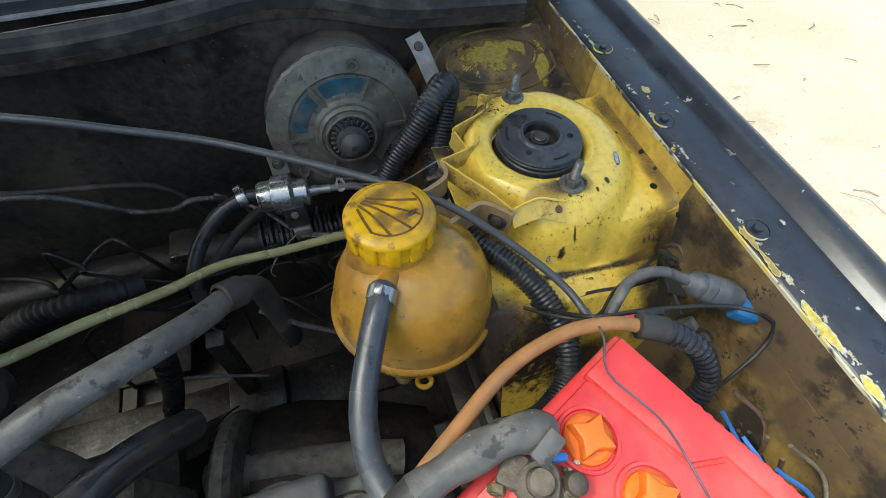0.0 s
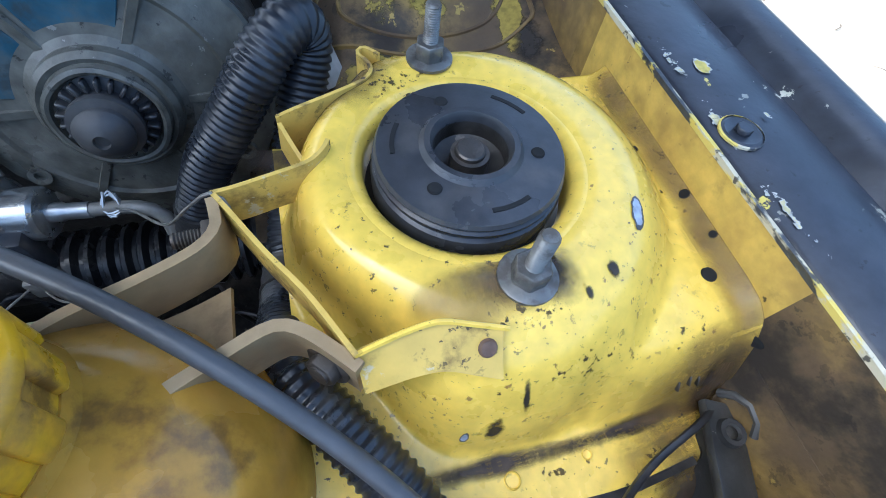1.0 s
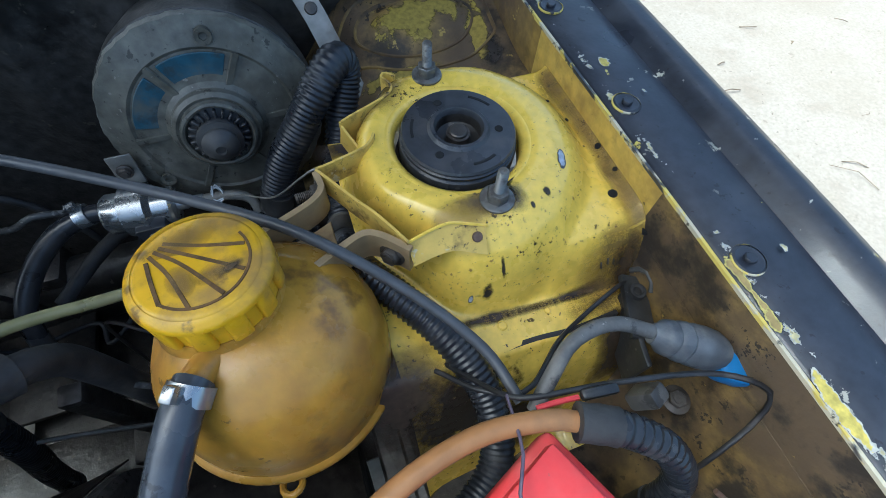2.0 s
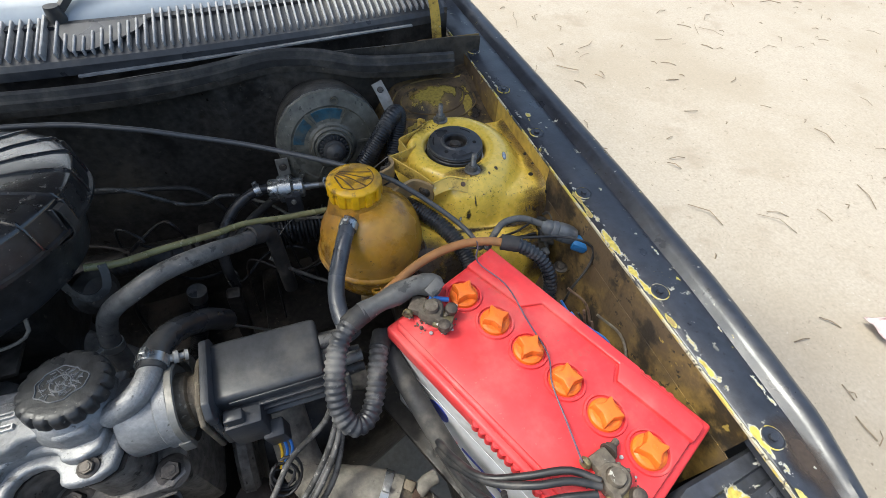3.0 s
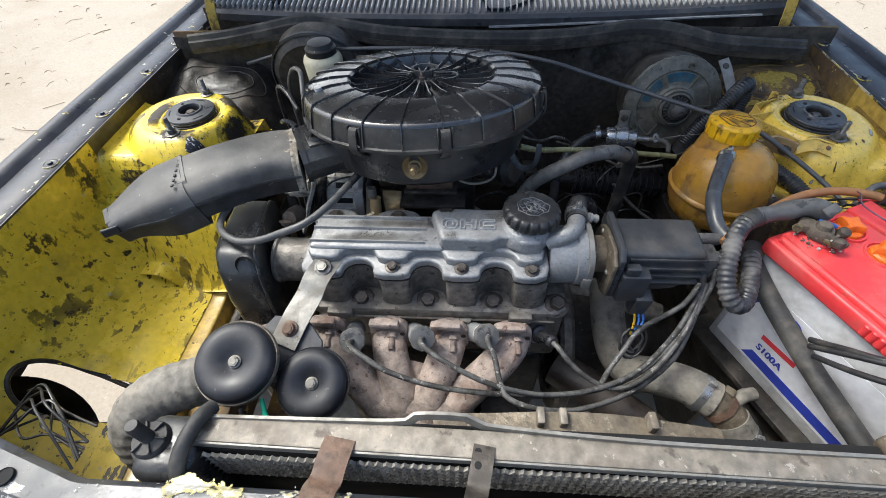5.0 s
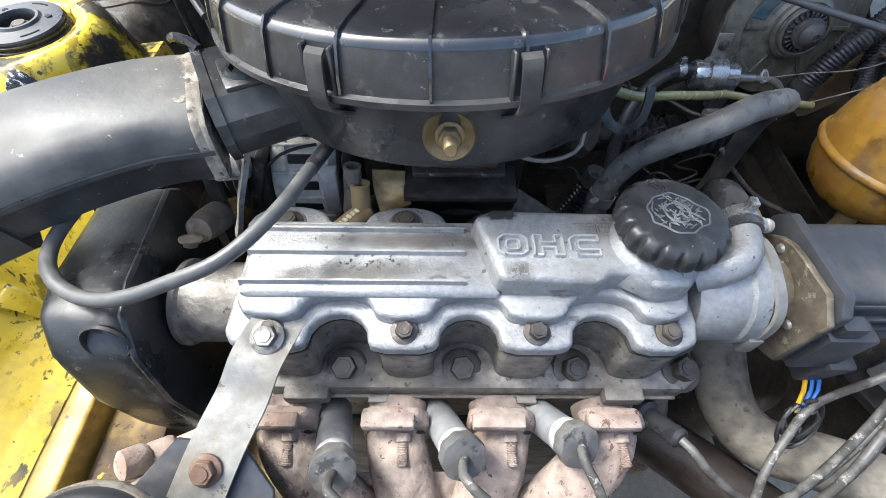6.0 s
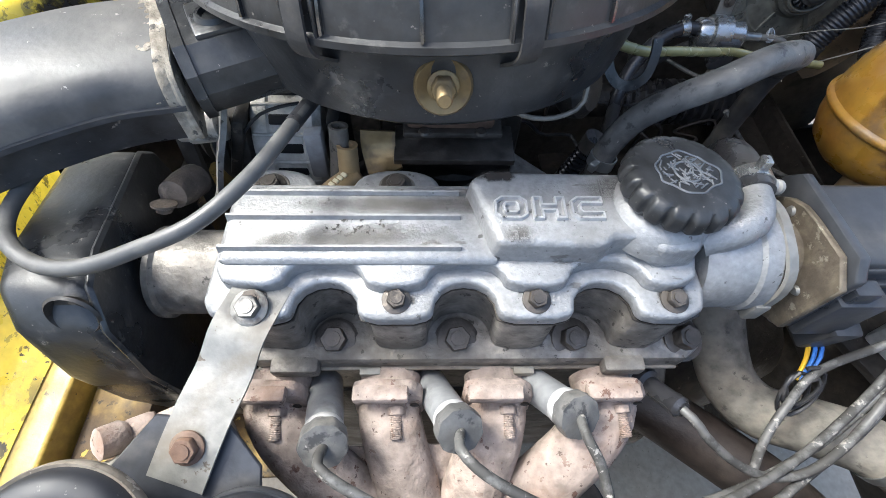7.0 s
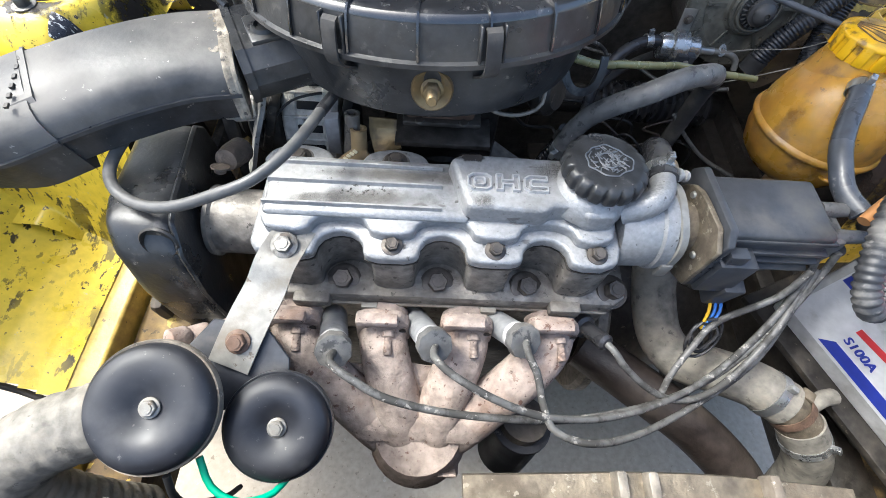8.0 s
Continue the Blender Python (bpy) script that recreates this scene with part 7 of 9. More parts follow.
GLYPHS = {"O": [[(0.2, 0), (0.8, 0), (1, 0.2), (1, 0.8), (0.8, 1), (0.2, 1), (0, 0.8), (0, 0.2)], [(0.34, 0.27), (0.66, 0.27), (0.73, 0.36), (0.73, 0.64), (0.66, 0.73), (0.34, 0.73), (0.27, 0.64), (0.27, 0.36)]],
          "H": [[(0, 0), (0.27, 0), (0.27, 0.37), (0.73, 0.37), (0.73, 0), (1, 0), (1, 1), (0.73, 1), (0.73, 0.63), (0.27, 0.63), (0.27, 1), (0, 1)]],
          "C": [[(0.2, 0), (1, 0), (1, 0.27), (0.34, 0.27), (0.27, 0.36), (0.27, 0.64), (0.34, 0.73), (1, 0.73), (1, 1), (0.2, 1), (0, 0.8), (0, 0.2)]]}


def letters(parent):
    """The hollow letters OHC, cast as raised outlines."""
    for k, g in enumerate("OHC"):
        bm = bmesh.new()
        for loop in GLYPHS[g]:
            pts = [ENG @ Vector((-0.0625 + 0.0242 * k + 0.0195 * x, -0.0005 + 0.0160 * y, 0.0414)) for x, y in loop]
            ring = []
            for p, q in zip(pts, pts[1:] + pts[:1]):
                n = max(2, int((q - p).length / 0.0012))
                ring += [p.lerp(q, i / n) for i in range(n)]
            sweep(ring + ring[:2], [(-0.0012, -0.0015), (0.0012, -0.0015), (0.0006, 0.0024), (-0.0006, 0.0024)], bm, caps=False)
        part("cast_letter", bm, alu_bright, parent, "raised cast outline letter", sharp=60)


def valve_cover():
    c = part("valve_cover", prism(scallop(-0.246, 0.076, -0.053, 0.052, 0.026, 0.042), -0.004, 0.009, ENG, 0.0035, 3), alu, engine, "silver grey cast aluminium valve cover", sharp=45)
    bm = prism(scallop(-0.238, 0.070, -0.036, 0.044, 0.018, 0.05), 0.006, 0.021, ENG, 0.006, 3)
    prism([(-0.236, -0.022), (-0.06, -0.022), (-0.06, 0.038), (-0.236, 0.038)], 0.018, 0.026, ENG, 0.004, 2, bm)
    part("cover_crown", bm, alu, c, sharp=45)
    blk = [(-0.082, 0.034), (-0.070, -0.004), (-0.066, -0.019), (0.004, -0.020), (0.012, -0.013), (0.030, -0.014), (0.040, -0.024), (0.066, -0.022), (0.071, 0.0), (0.070, 0.04), (-0.070, 0.042)]
    part("cover_block", prism(blk, 0.016, 0.041, ENG, 0.008, 4, taper=0.05), alu, c, sharp=50)
    # long ribs
    for y in (-0.013, 0.011, 0.031):
        line = [ENG @ Vector((-0.236 + 0.019 * i, y, 0.0262)) for i in range(9)]
        part("cover_rib", sweep(line, [(-0.0024, -0.002), (0.0024, -0.002), (0.0008, 0.0034), (-0.0008, 0.0034)]), alu, c)
    for x in LOBES:
        part("cover_bolt", hexbolt(0.0064, 0.0065, 0.0092, 0, 0.003, ENG @ Matrix.Translation((x, -0.041, 0.0095)) @ pose(0, 0, 0, 12, 0, 17)), steel_dark, c, "small dull cover bolt")
    for x, y in ((-0.218, 0.045), (-0.128, 0.046)):
        ear = [(x + 0.038, 0.036), (x + 0.034, 0.046)] + [(x + 0.031 * math.cos(a), 0.048 + 0.018 * math.sin(a) ** 0.8) for a in [math.pi * (0.12 + 0.76 * i / 10) for i in range(11)]] + [(x - 0.034, 0.046), (x - 0.036 if x > -0.2 else x - 0.026, 0.036)]
        part("rear_lobe", prism(ear, -0.003, 0.0125, ENG, 0.004, 3), alu, c, "rounded rear bolt lobe")
        part("bolt_seat", lathe([(0, 0.0008), (0.0125, 0.0008), (0.0145, -0.001)], 24, ENG @ Matrix.Translation((x, y + 0.002, 0.0125))), alu_dirty, c)
        part("cover_bolt", hexbolt(0.0072, 0.0065, 0.011, 0, 0.003, ENG @ Matrix.Translation((x, y + 0.002, 0.0135))), steel_dark, c)
    letters(c)
    neck = ENG @ Matrix.Translation((0.045, 0.012, 0.03))
    part("filler_neck", lathe([(0.036, -0.004), (0.034, 0.006), (0.030, 0.012), (0.026, 0.016), (0.02, 0.017)], 40, neck), alu, c)
    cap = ENG @ Matrix.Translation((0.051, 0.017, 0.0485)) @ pose(0, 0, 0, -3, 3, 0) @ Matrix.Scale(1.09, 4)
    cob = part("oil_filler_cap", lathe([(0.024, -0.002), (0.0325, 0.0), (0.0340, 0.003), (0.0335, 0.010), (0.0325, 0.0125), (0.030, 0.0145), (0.026, 0.0152), (0.0, 0.0156)], 170, cap,
               wob=lambda a, r: 1 - (0.085 * max(0, math.sin(17 * a)) ** 2 if r > 0.0322 else 0.02 * max(0, math.sin(17 * a)) ** 2 if r > 0.0295 else 0)), black_plastic, c, "black plastic oil filler cap, scalloped edge", sharp=50)
    emb = [(0.0185 * math.cos(a) * (1 + 0.07 * math.cos(3 * a + 0.5) + 0.05 * math.sin(7 * a)), 0.0150 * math.sin(a) * (1 + 0.08 * math.cos(4 * a) + 0.04 * math.sin(9 * a))) for a in [2 * math.pi * i / 48 for i in range(48)]]
    ring = [Vector((x, y, 0)) for x, y in emb]
    ring = [cap @ Vector((q.x, q.y, 0.0156)) for q in spline(ring + ring[:1], 0.0015)]
    part("cap_emblem_rim", sweep(ring, circle(0.0007, 6), caps=False), boot_blue, cob, "moulded shield emblem on the cap")
    rng = random.Random(12)
    bm = bmesh.new()
    for k in range(70):
        a, q = rng.uniform(0, 6.28), 0.0155 * rng.random() ** 0.5
        p = Vector((q * math.cos(a), q * math.sin(a) * 0.85, 0.0156))
        d = Vector((rng.uniform(-1, 1), rng.uniform(-1, 1), 0)).normalized() * rng.uniform(0.0012, 0.0035)
        sweep([cap @ (p - d), cap @ p, cap @ (p + d)], circle(0.00055, 5), bm)
    part("cap_emblem", bm, boot_blue, cob)
    part("emblem_ring", sweep([cap @ Vector((0.0075 * math.cos(a), 0.0075 * math.sin(a), 0.0157)) for a in [2 * math.pi * i / 28 for i in range(30)]], circle(0.0007, 6), caps=False), boot_blue, cob)
    # oil and dirt on the cover
    for x in LOBES:
        mark(soot, x + 0.001, 0.241, 0.016, 0.0125, lambda x, y: 0.8121, c, 0, 0.0004, "oil_stain")
    for mt, x, y, rx, ry, z, turn in ((oily, -0.16, 0.276, 0.09, 0.012, 0.8293, 2), (oily, -0.12, 0.303, 0.09, 0.010, 0.8293, 0), (specks, -0.15, 0.285, 0.08, 0.03, 0.8292, 0), (specks, -0.01, 0.285, 0.05, 0.028, 0.8443, 0),
                                      (oily, -0.05, 0.268, 0.012, 0.010, 0.8443, 0), (oily, 0.02, 0.305, 0.03, 0.012, 0.8443, 0), (soot, -0.06, 0.315, 0.020, 0.007, 0.8443, 0)):
        mark(mt, x, y, rx, ry, lambda x, y, z=z: z, c, turn, 0.0004, "oil_stain")
    # breather elbow at the right rear
    part("breather_spout", tube([(0.074, 0.276, 0.828), (0.088, 0.276, 0.836), (0.101, 0.281, 0.841), (0.109, 0.294, 0.841), (0.1125, 0.309, 0.8395)], 0.0115, 18), alu, c, "cast spout for the breather hose")
    part("breather_hose_end", tube([(0.1120, 0.304, 0.8400), (0.1135, 0.318, 0.8390), (0.1180, 0.338, 0.8330), (0.1290, 0.362, 0.8170), (0.148, 0.386, 0.788), (0.160, 0.405, 0.750)], 0.0136, 18), rubber_black, c, "black rubber breather hose end")
    clamp_ring((0.1130, 0.314, 0.8392), (0.1138, 0.320, 0.8386), 0.0139, c)
    part("clamp_thumbscrew", lathe([(0, 0), (0.0040, 0), (0.0040, 0.006), (0.0066, 0.007), (0.0066, 0.011), (0.0030, 0.012), (0.0030, 0.016), (0.0056, 0.017), (0.0056, 0.020), (0, 0.020)], 14, axis_m((0.1235, 0.316, 0.836), (0.142, 0.319, 0.830))), alu_pale, c)
    return c


valve_cover()


def cam_carrier():
    m = ENG @ Matrix.Translation((0, 0, 0))
    c = part("cam_carrier", prism(scallop(-0.244, 0.080, -0.048, 0.050, 0.030, 0.05, 11), -0.066, -0.0045, m, 0.003, 2), alu_dirty, engine, "oily cast cam carrier with deep bolt recesses", sharp=45)
    part("gasket", prism(scallop(-0.246, 0.079, -0.0525, 0.053, 0.0265, 0.042), -0.0056, -0.0042, m), under_mat, c)
    part("head_flange", prism([(-0.246, 0.06), (-0.246, -0.05), (-0.235, -0.056), (0.095, -0.056), (0.108, -0.046), (0.112, 0.06)], -0.086, -0.064, m, 0.003, 2), alu_dirty, c)
    part("flange_line", box((0.33, 0.004, 0.003), m @ Matrix.Translation((-0.072, -0.0565, -0.082)), 0.001), dusty_metal, c)
    for k, x in enumerate((-0.176, -0.083, 0.006, 0.094)):
        b = hexbolt(0.0098, 0.012, 0.0155, 0, 0.004, m @ Matrix.Translation((x, -0.040, -0.0645)) @ pose(0, 0, 0, 16, 0, 11 * k))
        lathe([(0.016, -0.006), (0.0175, 0.0), (0.0125, 0.002)], 24, m @ Matrix.Translation((x, -0.040, -0.0655)) @ pose(0, 0, 0, 16), b)
        part("head_bolt", b, steel_dark, c, "large oily hexagon head bolt")
    for x, w in ((-0.205, 0.036), (0.045, 0.032)):
        part("cast_boss", box((w, 0.014, 0.014), m @ Matrix.Translation((x, -0.058, -0.071)), 0.003), alu_dirty, c)
    for x in (-0.15, -0.03):
        part("cast_tab", box((0.016, 0.006, 0.008), m @ Matrix.Translation((x, -0.060, -0.082)), 0.001), zinc, c)
    # left neck towards the belt cover, right end housing
    part("cam_neck", lathe([(0.034, -0.05), (0.034, -0.046), (0.031, -0.044), (0.031, -0.002), (0.036, 0.0), (0.036, 0.006)], 34, axis_m(m @ Vector((-0.246, 0.0, -0.028)), m @ Vector((-0.20, 0, -0.028)))), alu_dirty, c)
    head = box((0.36, 0.15, 0.13), at=(-0.07, 0.312, 0.668), bevel=0.010)
    part("cylinder_head", head, alu_dirty, c)
    return c


cam_carrier()
part("engine_block", box((0.36, 0.22, 0.34), at=(-0.08, 0.335, 0.45), bevel=0.03), under_mat, engine, "dark oily engine block")
part("sump", box((0.36, 0.2, 0.10), at=(-0.08, 0.34, 0.25), bevel=0.03), under_mat, engine)
part("gearbox", lathe([(0, -0.17), (0.07, -0.17), (0.10, -0.10), (0.13, 0.0), (0.13, 0.05), (0, 0.05)], 28, axis_m((0.20, 0.36, 0.45), (0.0, 0.36, 0.45))), under_mat, engine)
part("bell_flange", lathe([(0.10, -0.012), (0.135, -0.012), (0.142, -0.006), (0.142, 0.006), (0.135, 0.012), (0.10, 0.012)], 40, axis_m((0.135, 0.34, 0.50), (0.2, 0.34, 0.50))), alu_dirty, engine)


def belt_cover():
    prof = [(0.40, 0.740), (0.392, 0.782), (0.374, 0.802), (0.31, 0.822), (0.262, 0.837), (0.236, 0.838), (0.216, 0.818), (0.204, 0.77), (0.204, 0.71), (0.215, 0.62), (0.235, 0.50), (0.40, 0.50)]
    m = Matrix(((0, 0, 1, 0), (1, 0, 0, 0), (0, 1, 0, 0), (0, 0, 0, 1)))
    skew = Matrix(((1, -0.27, 0, 0.27 * 0.24), (0, 1, 0, 0), (0, 0, 1, 0), (0, 0, 0, 1)))
    b = part("timing_belt_cover", prism(prof, -0.354, -0.298, skew @ m, 0.010, 3), black_plastic, engine, "black plastic timing belt cover")
    lip = prism([(y * 1.0, z + 0.0015) for y, z in prof], -0.301, -0.296, skew @ m, 0.002, 1)
    part("cover_edge", lip, black_plastic, b)
    part("cover_recess", lathe([(0, -0.004), (0.012, -0.004), (0.014, 0.0015), (0.0155, 0.0)], 24, axis_m((-0.307, 0.2235, 0.828), (-0.307, 0.165, 0.85))), under_mat, b)
    part("cover_screw", hexbolt(0.0055, 0.006, 0.008, 0, 0.003, axis_m((-0.280, 0.303, 0.829), (-0.285, 0.285, 0.80))), rust_dark, b)
    part("sensor_body", lathe([(0, 0.03), (0.010, 0.028), (0.012, 0.015), (0.012, 0.0), (0, 0)], 18, axis_m((-0.276, 0.338, 0.812), (-0.281, 0.300, 0.832))), rust_dark, b)
    return b


belt_cover()


# ---- distributor ----
def distributor():
    t = thing("distributor", "dark grey distributor cap on an aluminium housing", "distributor", (0.15, 0.262, 0.75))
    mx = axis_m((0.076, 0.284, 0.796), (0.30, 0.292, 0.797))
    part("housing", lathe([(0, 0), (0.036, 0.0), (0.039, 0.004), (0.039, 0.034), (0.0415, 0.036), (0.0415, 0.047), (0.039, 0.050), (0, 0.050)], 44, mx), alu, t, "grey aluminium end housing")
    part("spring_band", lathe([(0.0415, 0.047), (0.0435, 0.048), (0.0435, 0.054), (0.0415, 0.055)], 40, mx, wob=lambda a, r: 1 + 0.03 * math.cos(5 * a)), zinc, t)
    part("band_clip", box((0.012, 0.008, 0.020), at=(0.126, 0.246, 0.784), bevel=0.002), zinc, t)
    part("bearing_neck", lathe([(0, 0.05), (0.030, 0.05), (0.028, 0.060), (0.025, 0.062), (0.025, 0.076), (0, 0.076)], 34, mx), grime_plate, t)
    plate = [(0.040 * math.cos(a), 0.040 * math.sin(a)) for a in [math.pi * i / 10 for i in range(11)]] + [(-0.042, -0.03), (-0.030, -0.048), (0.030, -0.048), (0.042, -0.03)]
    part("mounting_plate", prism(plate, 0.074, 0.079, mx @ pose(0, 0, 0, 0, 0, -90), 0.001, 1), grime_plate, t, "grimy tan mounting plate")
    for a in (60, 180, 300):
        part("plate_rivet", lathe([(0, -0.003), (0.003, -0.002), (0.004, 0)], 10, mx @ Matrix.Translation((0.032 * math.cos(radians(a)), 0.032 * math.sin(radians(a)), 0.074))), zinc, t)
    cap = box((0.112, 0.068, 0.062), at=(0.214, 0.292, 0.797), bevel=0.006, seg=3)
    cob = part("cap_body", cap, grey_plastic, t, "ribbed dark grey plastic cap")
    part("cap_face", prism([(0.046, 0.030), (0.036, 0.044), (-0.034, 0.047), (-0.046, 0.036), (-0.046, -0.034), (-0.038, -0.044), (0.036, -0.044), (0.046, -0.034)], 0.080, 0.088, mx, 0.002, 2), grey_plastic, cob)
    for k in range(4):
        part("cap_rib", box((0.096, 0.009, 0.0045), pose(0, 0, 0, 12 * (k - 1)), 0.001, at=(0.224, 0.2585 - (0.001 if k else -0.002), 0.818 - 0.013 * k)), grey_plastic, cob)
    part("side_block", box((0.036, 0.026, 0.050), at=(0.184, 0.249, 0.783), bevel=0.003), grey_plastic, cob)
    part("side_step", box((0.018, 0.012, 0.016), at=(0.178, 0.245, 0.812), bevel=0.002), grey_plastic, cob)
    part("under_wedge", prism([(0.185, 0.768), (0.275, 0.775), (0.250, 0.752), (0.200, 0.745)], 0.264, 0.320, Matrix(((1, 0, 0, 0), (0, 0, 1, 0), (0, 1, 0, 0), (0, 0, 0, 1))), 0.004, 2), grey_plastic, cob)
    part("plug_socket", box((0.022, 0.020, 0.042), pose(0, 0, 0, 8), 0.003, at=(0.204, 0.244, 0.748)), grey_plastic, cob)
    for k in range(5):
        a = 2 * math.pi * k / 5
        part("lead_tower", lathe([(0.0, 0.235), (0.006, 0.235), (0.007, 0.215), (0.008, 0.195), (0, 0.195)], 14, mx @ Matrix.Translation((0.022 * math.cos(a), 0.022 * math.sin(a), 0))), rubber_grey, cob)
    part("end_boot", box((0.034, 0.050, 0.046), at=(0.276, 0.286, 0.793), bevel=0.010), rubber_grey, cob)
    return t


distributor()
# short coloured pigtail and its coil under the distributor
for k, mt in enumerate((wire_blue, wire_blue, wire_yellow)):
    hose("pigtail_wire", "short coloured pigtail wire under the distributor", [(0.210 - 0.005 * k, 0.241, 0.734), (0.214 - 0.006 * k, 0.233, 0.726), (0.210 - 0.005 * k, 0.224, 0.717), (0.200 - 0.002 * k, 0.216, 0.710)], 0.0017, mt, "cable", n=6, group="pigtail wires")
for k in range(4):
    c, r = Vector((0.196 + 0.002 * k, 0.2095 - 0.001 * k, 0.701 + 0.002 * k)), 0.0105 + 0.0040 * (k % 3)
    u, w = Vector((0.94, 0.2, 0.35 * (k - 1.5))).normalized(), Vector((-0.35 + 0.2 * k, 0.55, 0.7)).normalized()
    hose("pigtail_coil", "black pigtail wire tied in a small coil", [c + u * (r * math.cos(a)) + w * (r * 1.25 * math.sin(a)) for a in [0.5 * i + k for i in range(13)]], 0.0018, wire_black, "cable", n=6, group="pigtail coils")


# ---- exhaust manifold ----
def manifold():
    t = thing("exhaust_manifold", "pale rusty cast iron exhaust manifold with four runners", "exhaust manifold", (-0.09, 0.12, 0.55))
    for k, (x, d, ends) in enumerate(((-0.222, 0.0, (-0.135, 0.118, 0.650)), (-0.135, 0.0, (-0.110, 0.112, 0.652)), (-0.052, 0.0, (-0.082, 0.112, 0.652)), (0.034, 0.0, (-0.055, 0.118, 0.650)))):
        pts = [(x, 0.222, 0.706), (x, 0.196, 0.708), (x + (ends[0] - x) * 0.22, 0.170, 0.700), (x + (ends[0] - x) * 0.62, 0.142, 0.680), ends, (ends[0] * 0.6 - 0.038, 0.112, 0.60)]
        part("runner", sweep(spline(pts, 0.008), [(0.024 * math.cos(a), 0.019 * math.sin(a)) for a in [2 * math.pi * i / 18 for i in range(18)]]), rust_pink, t, sharp=60)
        fl = prism([(-0.027, -0.024), (-0.020, -0.030), (0.014, -0.030), (0.027, -0.018), (0.026, 0.012), (0.018, 0.022), (-0.014, 0.024), (-0.026, 0.018)], -0.006, 0.006, Matrix.Translation((x, 0.203, 0.717)) @ pose(0, 0, 0, 82), 0.003, 2)
        part("port_flange", fl, rust_pink, t)
        part("flange_lug", box((0.040, 0.012, 0.009), pose(0, 0, 0, -8), 0.0025, 2, at=(x - 0.004, 0.199, 0.742)), rust_pink, t)
        part("flange_stud", hexbolt(0.0075, 0.007, 0.0, 0.023, 0.0045, axis_m((x + 0.006, 0.195, 0.724), (x + 0.008, 0.150, 0.724 - 0.004))), rust_pink, t)
        part("lug_hole", lathe([(0, -0.0005), (0.003, -0.0003), (0.0036, 0.0004)], 12, axis_m((x + 0.020, 0.1955, 0.724), (x + 0.02, 0.10, 0.735))), under_mat, t)
    web = grid(lambda u, v: (-0.205 + 0.15 * u + (0.075 - 0.055 * u) * v, 0.172 - 0.052 * v, 0.690 - 0.036 * v + 0.006 * math.sin(math.pi * 4 * u)), 24, 8)
    part("runner_web", thick(web, 0.004), rust_pink, t)
    part("collector", lathe([(0, 0.0), (0.040, 0.0), (0.050, 0.02), (0.052, 0.05), (0.044, 0.085), (0, 0.095)], 28, axis_m((-0.095, 0.112, 0.575), (-0.095, 0.116, 0.68))), rust_pink, t)
    part("collector_web", box((0.13, 0.03, 0.05), pose(0, 0, 0, 30), 0.012, 2, at=(-0.095, 0.122, 0.655)), rust_pink, t)
    part("collector_flange", box((0.085, 0.06, 0.018), at=(-0.090, 0.105, 0.574), bevel=0.005), rust_pink, t)
    part("heat_shield_plate", box((0.06, 0.004, 0.05), pose(0, 0, 0, 20, 0, 0), 0.002, at=(-0.085, 0.082, 0.625)), rust_pink, t)
    part("down_pipe", tube([(-0.095, 0.11, 0.60), (-0.095, 0.11, 0.50), (-0.095, 0.14, 0.36), (-0.09, 0.3, 0.2), (-0.09, 0.8, 0.18)], 0.026, 16), rust_brown, t)


manifold()

# ---- spark plug boots and ignition leads ----
BOOTS = [((-0.190, 0.220, 0.690), (-0.172, 0.162, 0.758)), ((-0.106, 0.224, 0.686), (-0.083, 0.171, 0.755)), ((-0.026, 0.226, 0.690), (0.000, 0.180, 0.751))]
for p, q in BOOTS:
    t = thing("spark_plug_boot", "grey metal sleeved spark plug boot with a rubber end", "plug boot", p, group="plug boots")
    L = (Vector(q) - Vector(p)).length
    m = axis_m(p, q)
    part("sleeve", lathe([(0, 0), (0.0138, 0.0), (0.0132, L - 0.012), (0.0128, L - 0.010), (0, L - 0.010)], 28, m), sleeve_grey, t)
    part("sleeve_collar", lathe([(0.0134, L - 0.021), (0.0140, L - 0.020), (0.0140, L - 0.013), (0.0134, L - 0.012)], 28, m), white_dusty, t)
    part("rubber_end", lathe([(0.0130, L - 0.013), (0.0158, L - 0.011), (0.0164, L - 0.003), (0.0155, L), (0.0065, L + 0.001), (0, L + 0.001)], 40, m, wob=lambda a, r: 1 + (0.03 * math.sin(9 * a) if r > 0.015 else 0)), rubber_grey, t)
t = thing("spark_plug_boot", "black rubber spark plug boot with a grey ring", "plug boot", (0.068, 0.232, 0.680), group="plug boots")
m4 = axis_m((0.0720, 0.2236, 0.6946), (0.0883, 0.190, 0.7236))
part("plug_ring", lathe([(0.0120, -0.006), (0.0150, -0.004), (0.0155, 0.002), (0.0130, 0.006), (0.0095, 0.007)], 28, m4), sleeve_grey, t, "pale grey metal ring")
part("rubber_end", lathe([(0, 0), (0.0125, 0.0), (0.0135, 0.006), (0.0125, 0.012), (0.0082, 0.014), (0.0080, 0.036), (0.0088, 0.038), (0.0088, 0.044), (0.006, 0.047), (0, 0.047)], 22, m4), rubber_black, t)


def lead(pts, n):
    return hose("ignition_lead", "dusty grey ignition lead drooping to the distributor", pts, 0.0035, lead_grey, "cable", n=10, group="ignition leads")


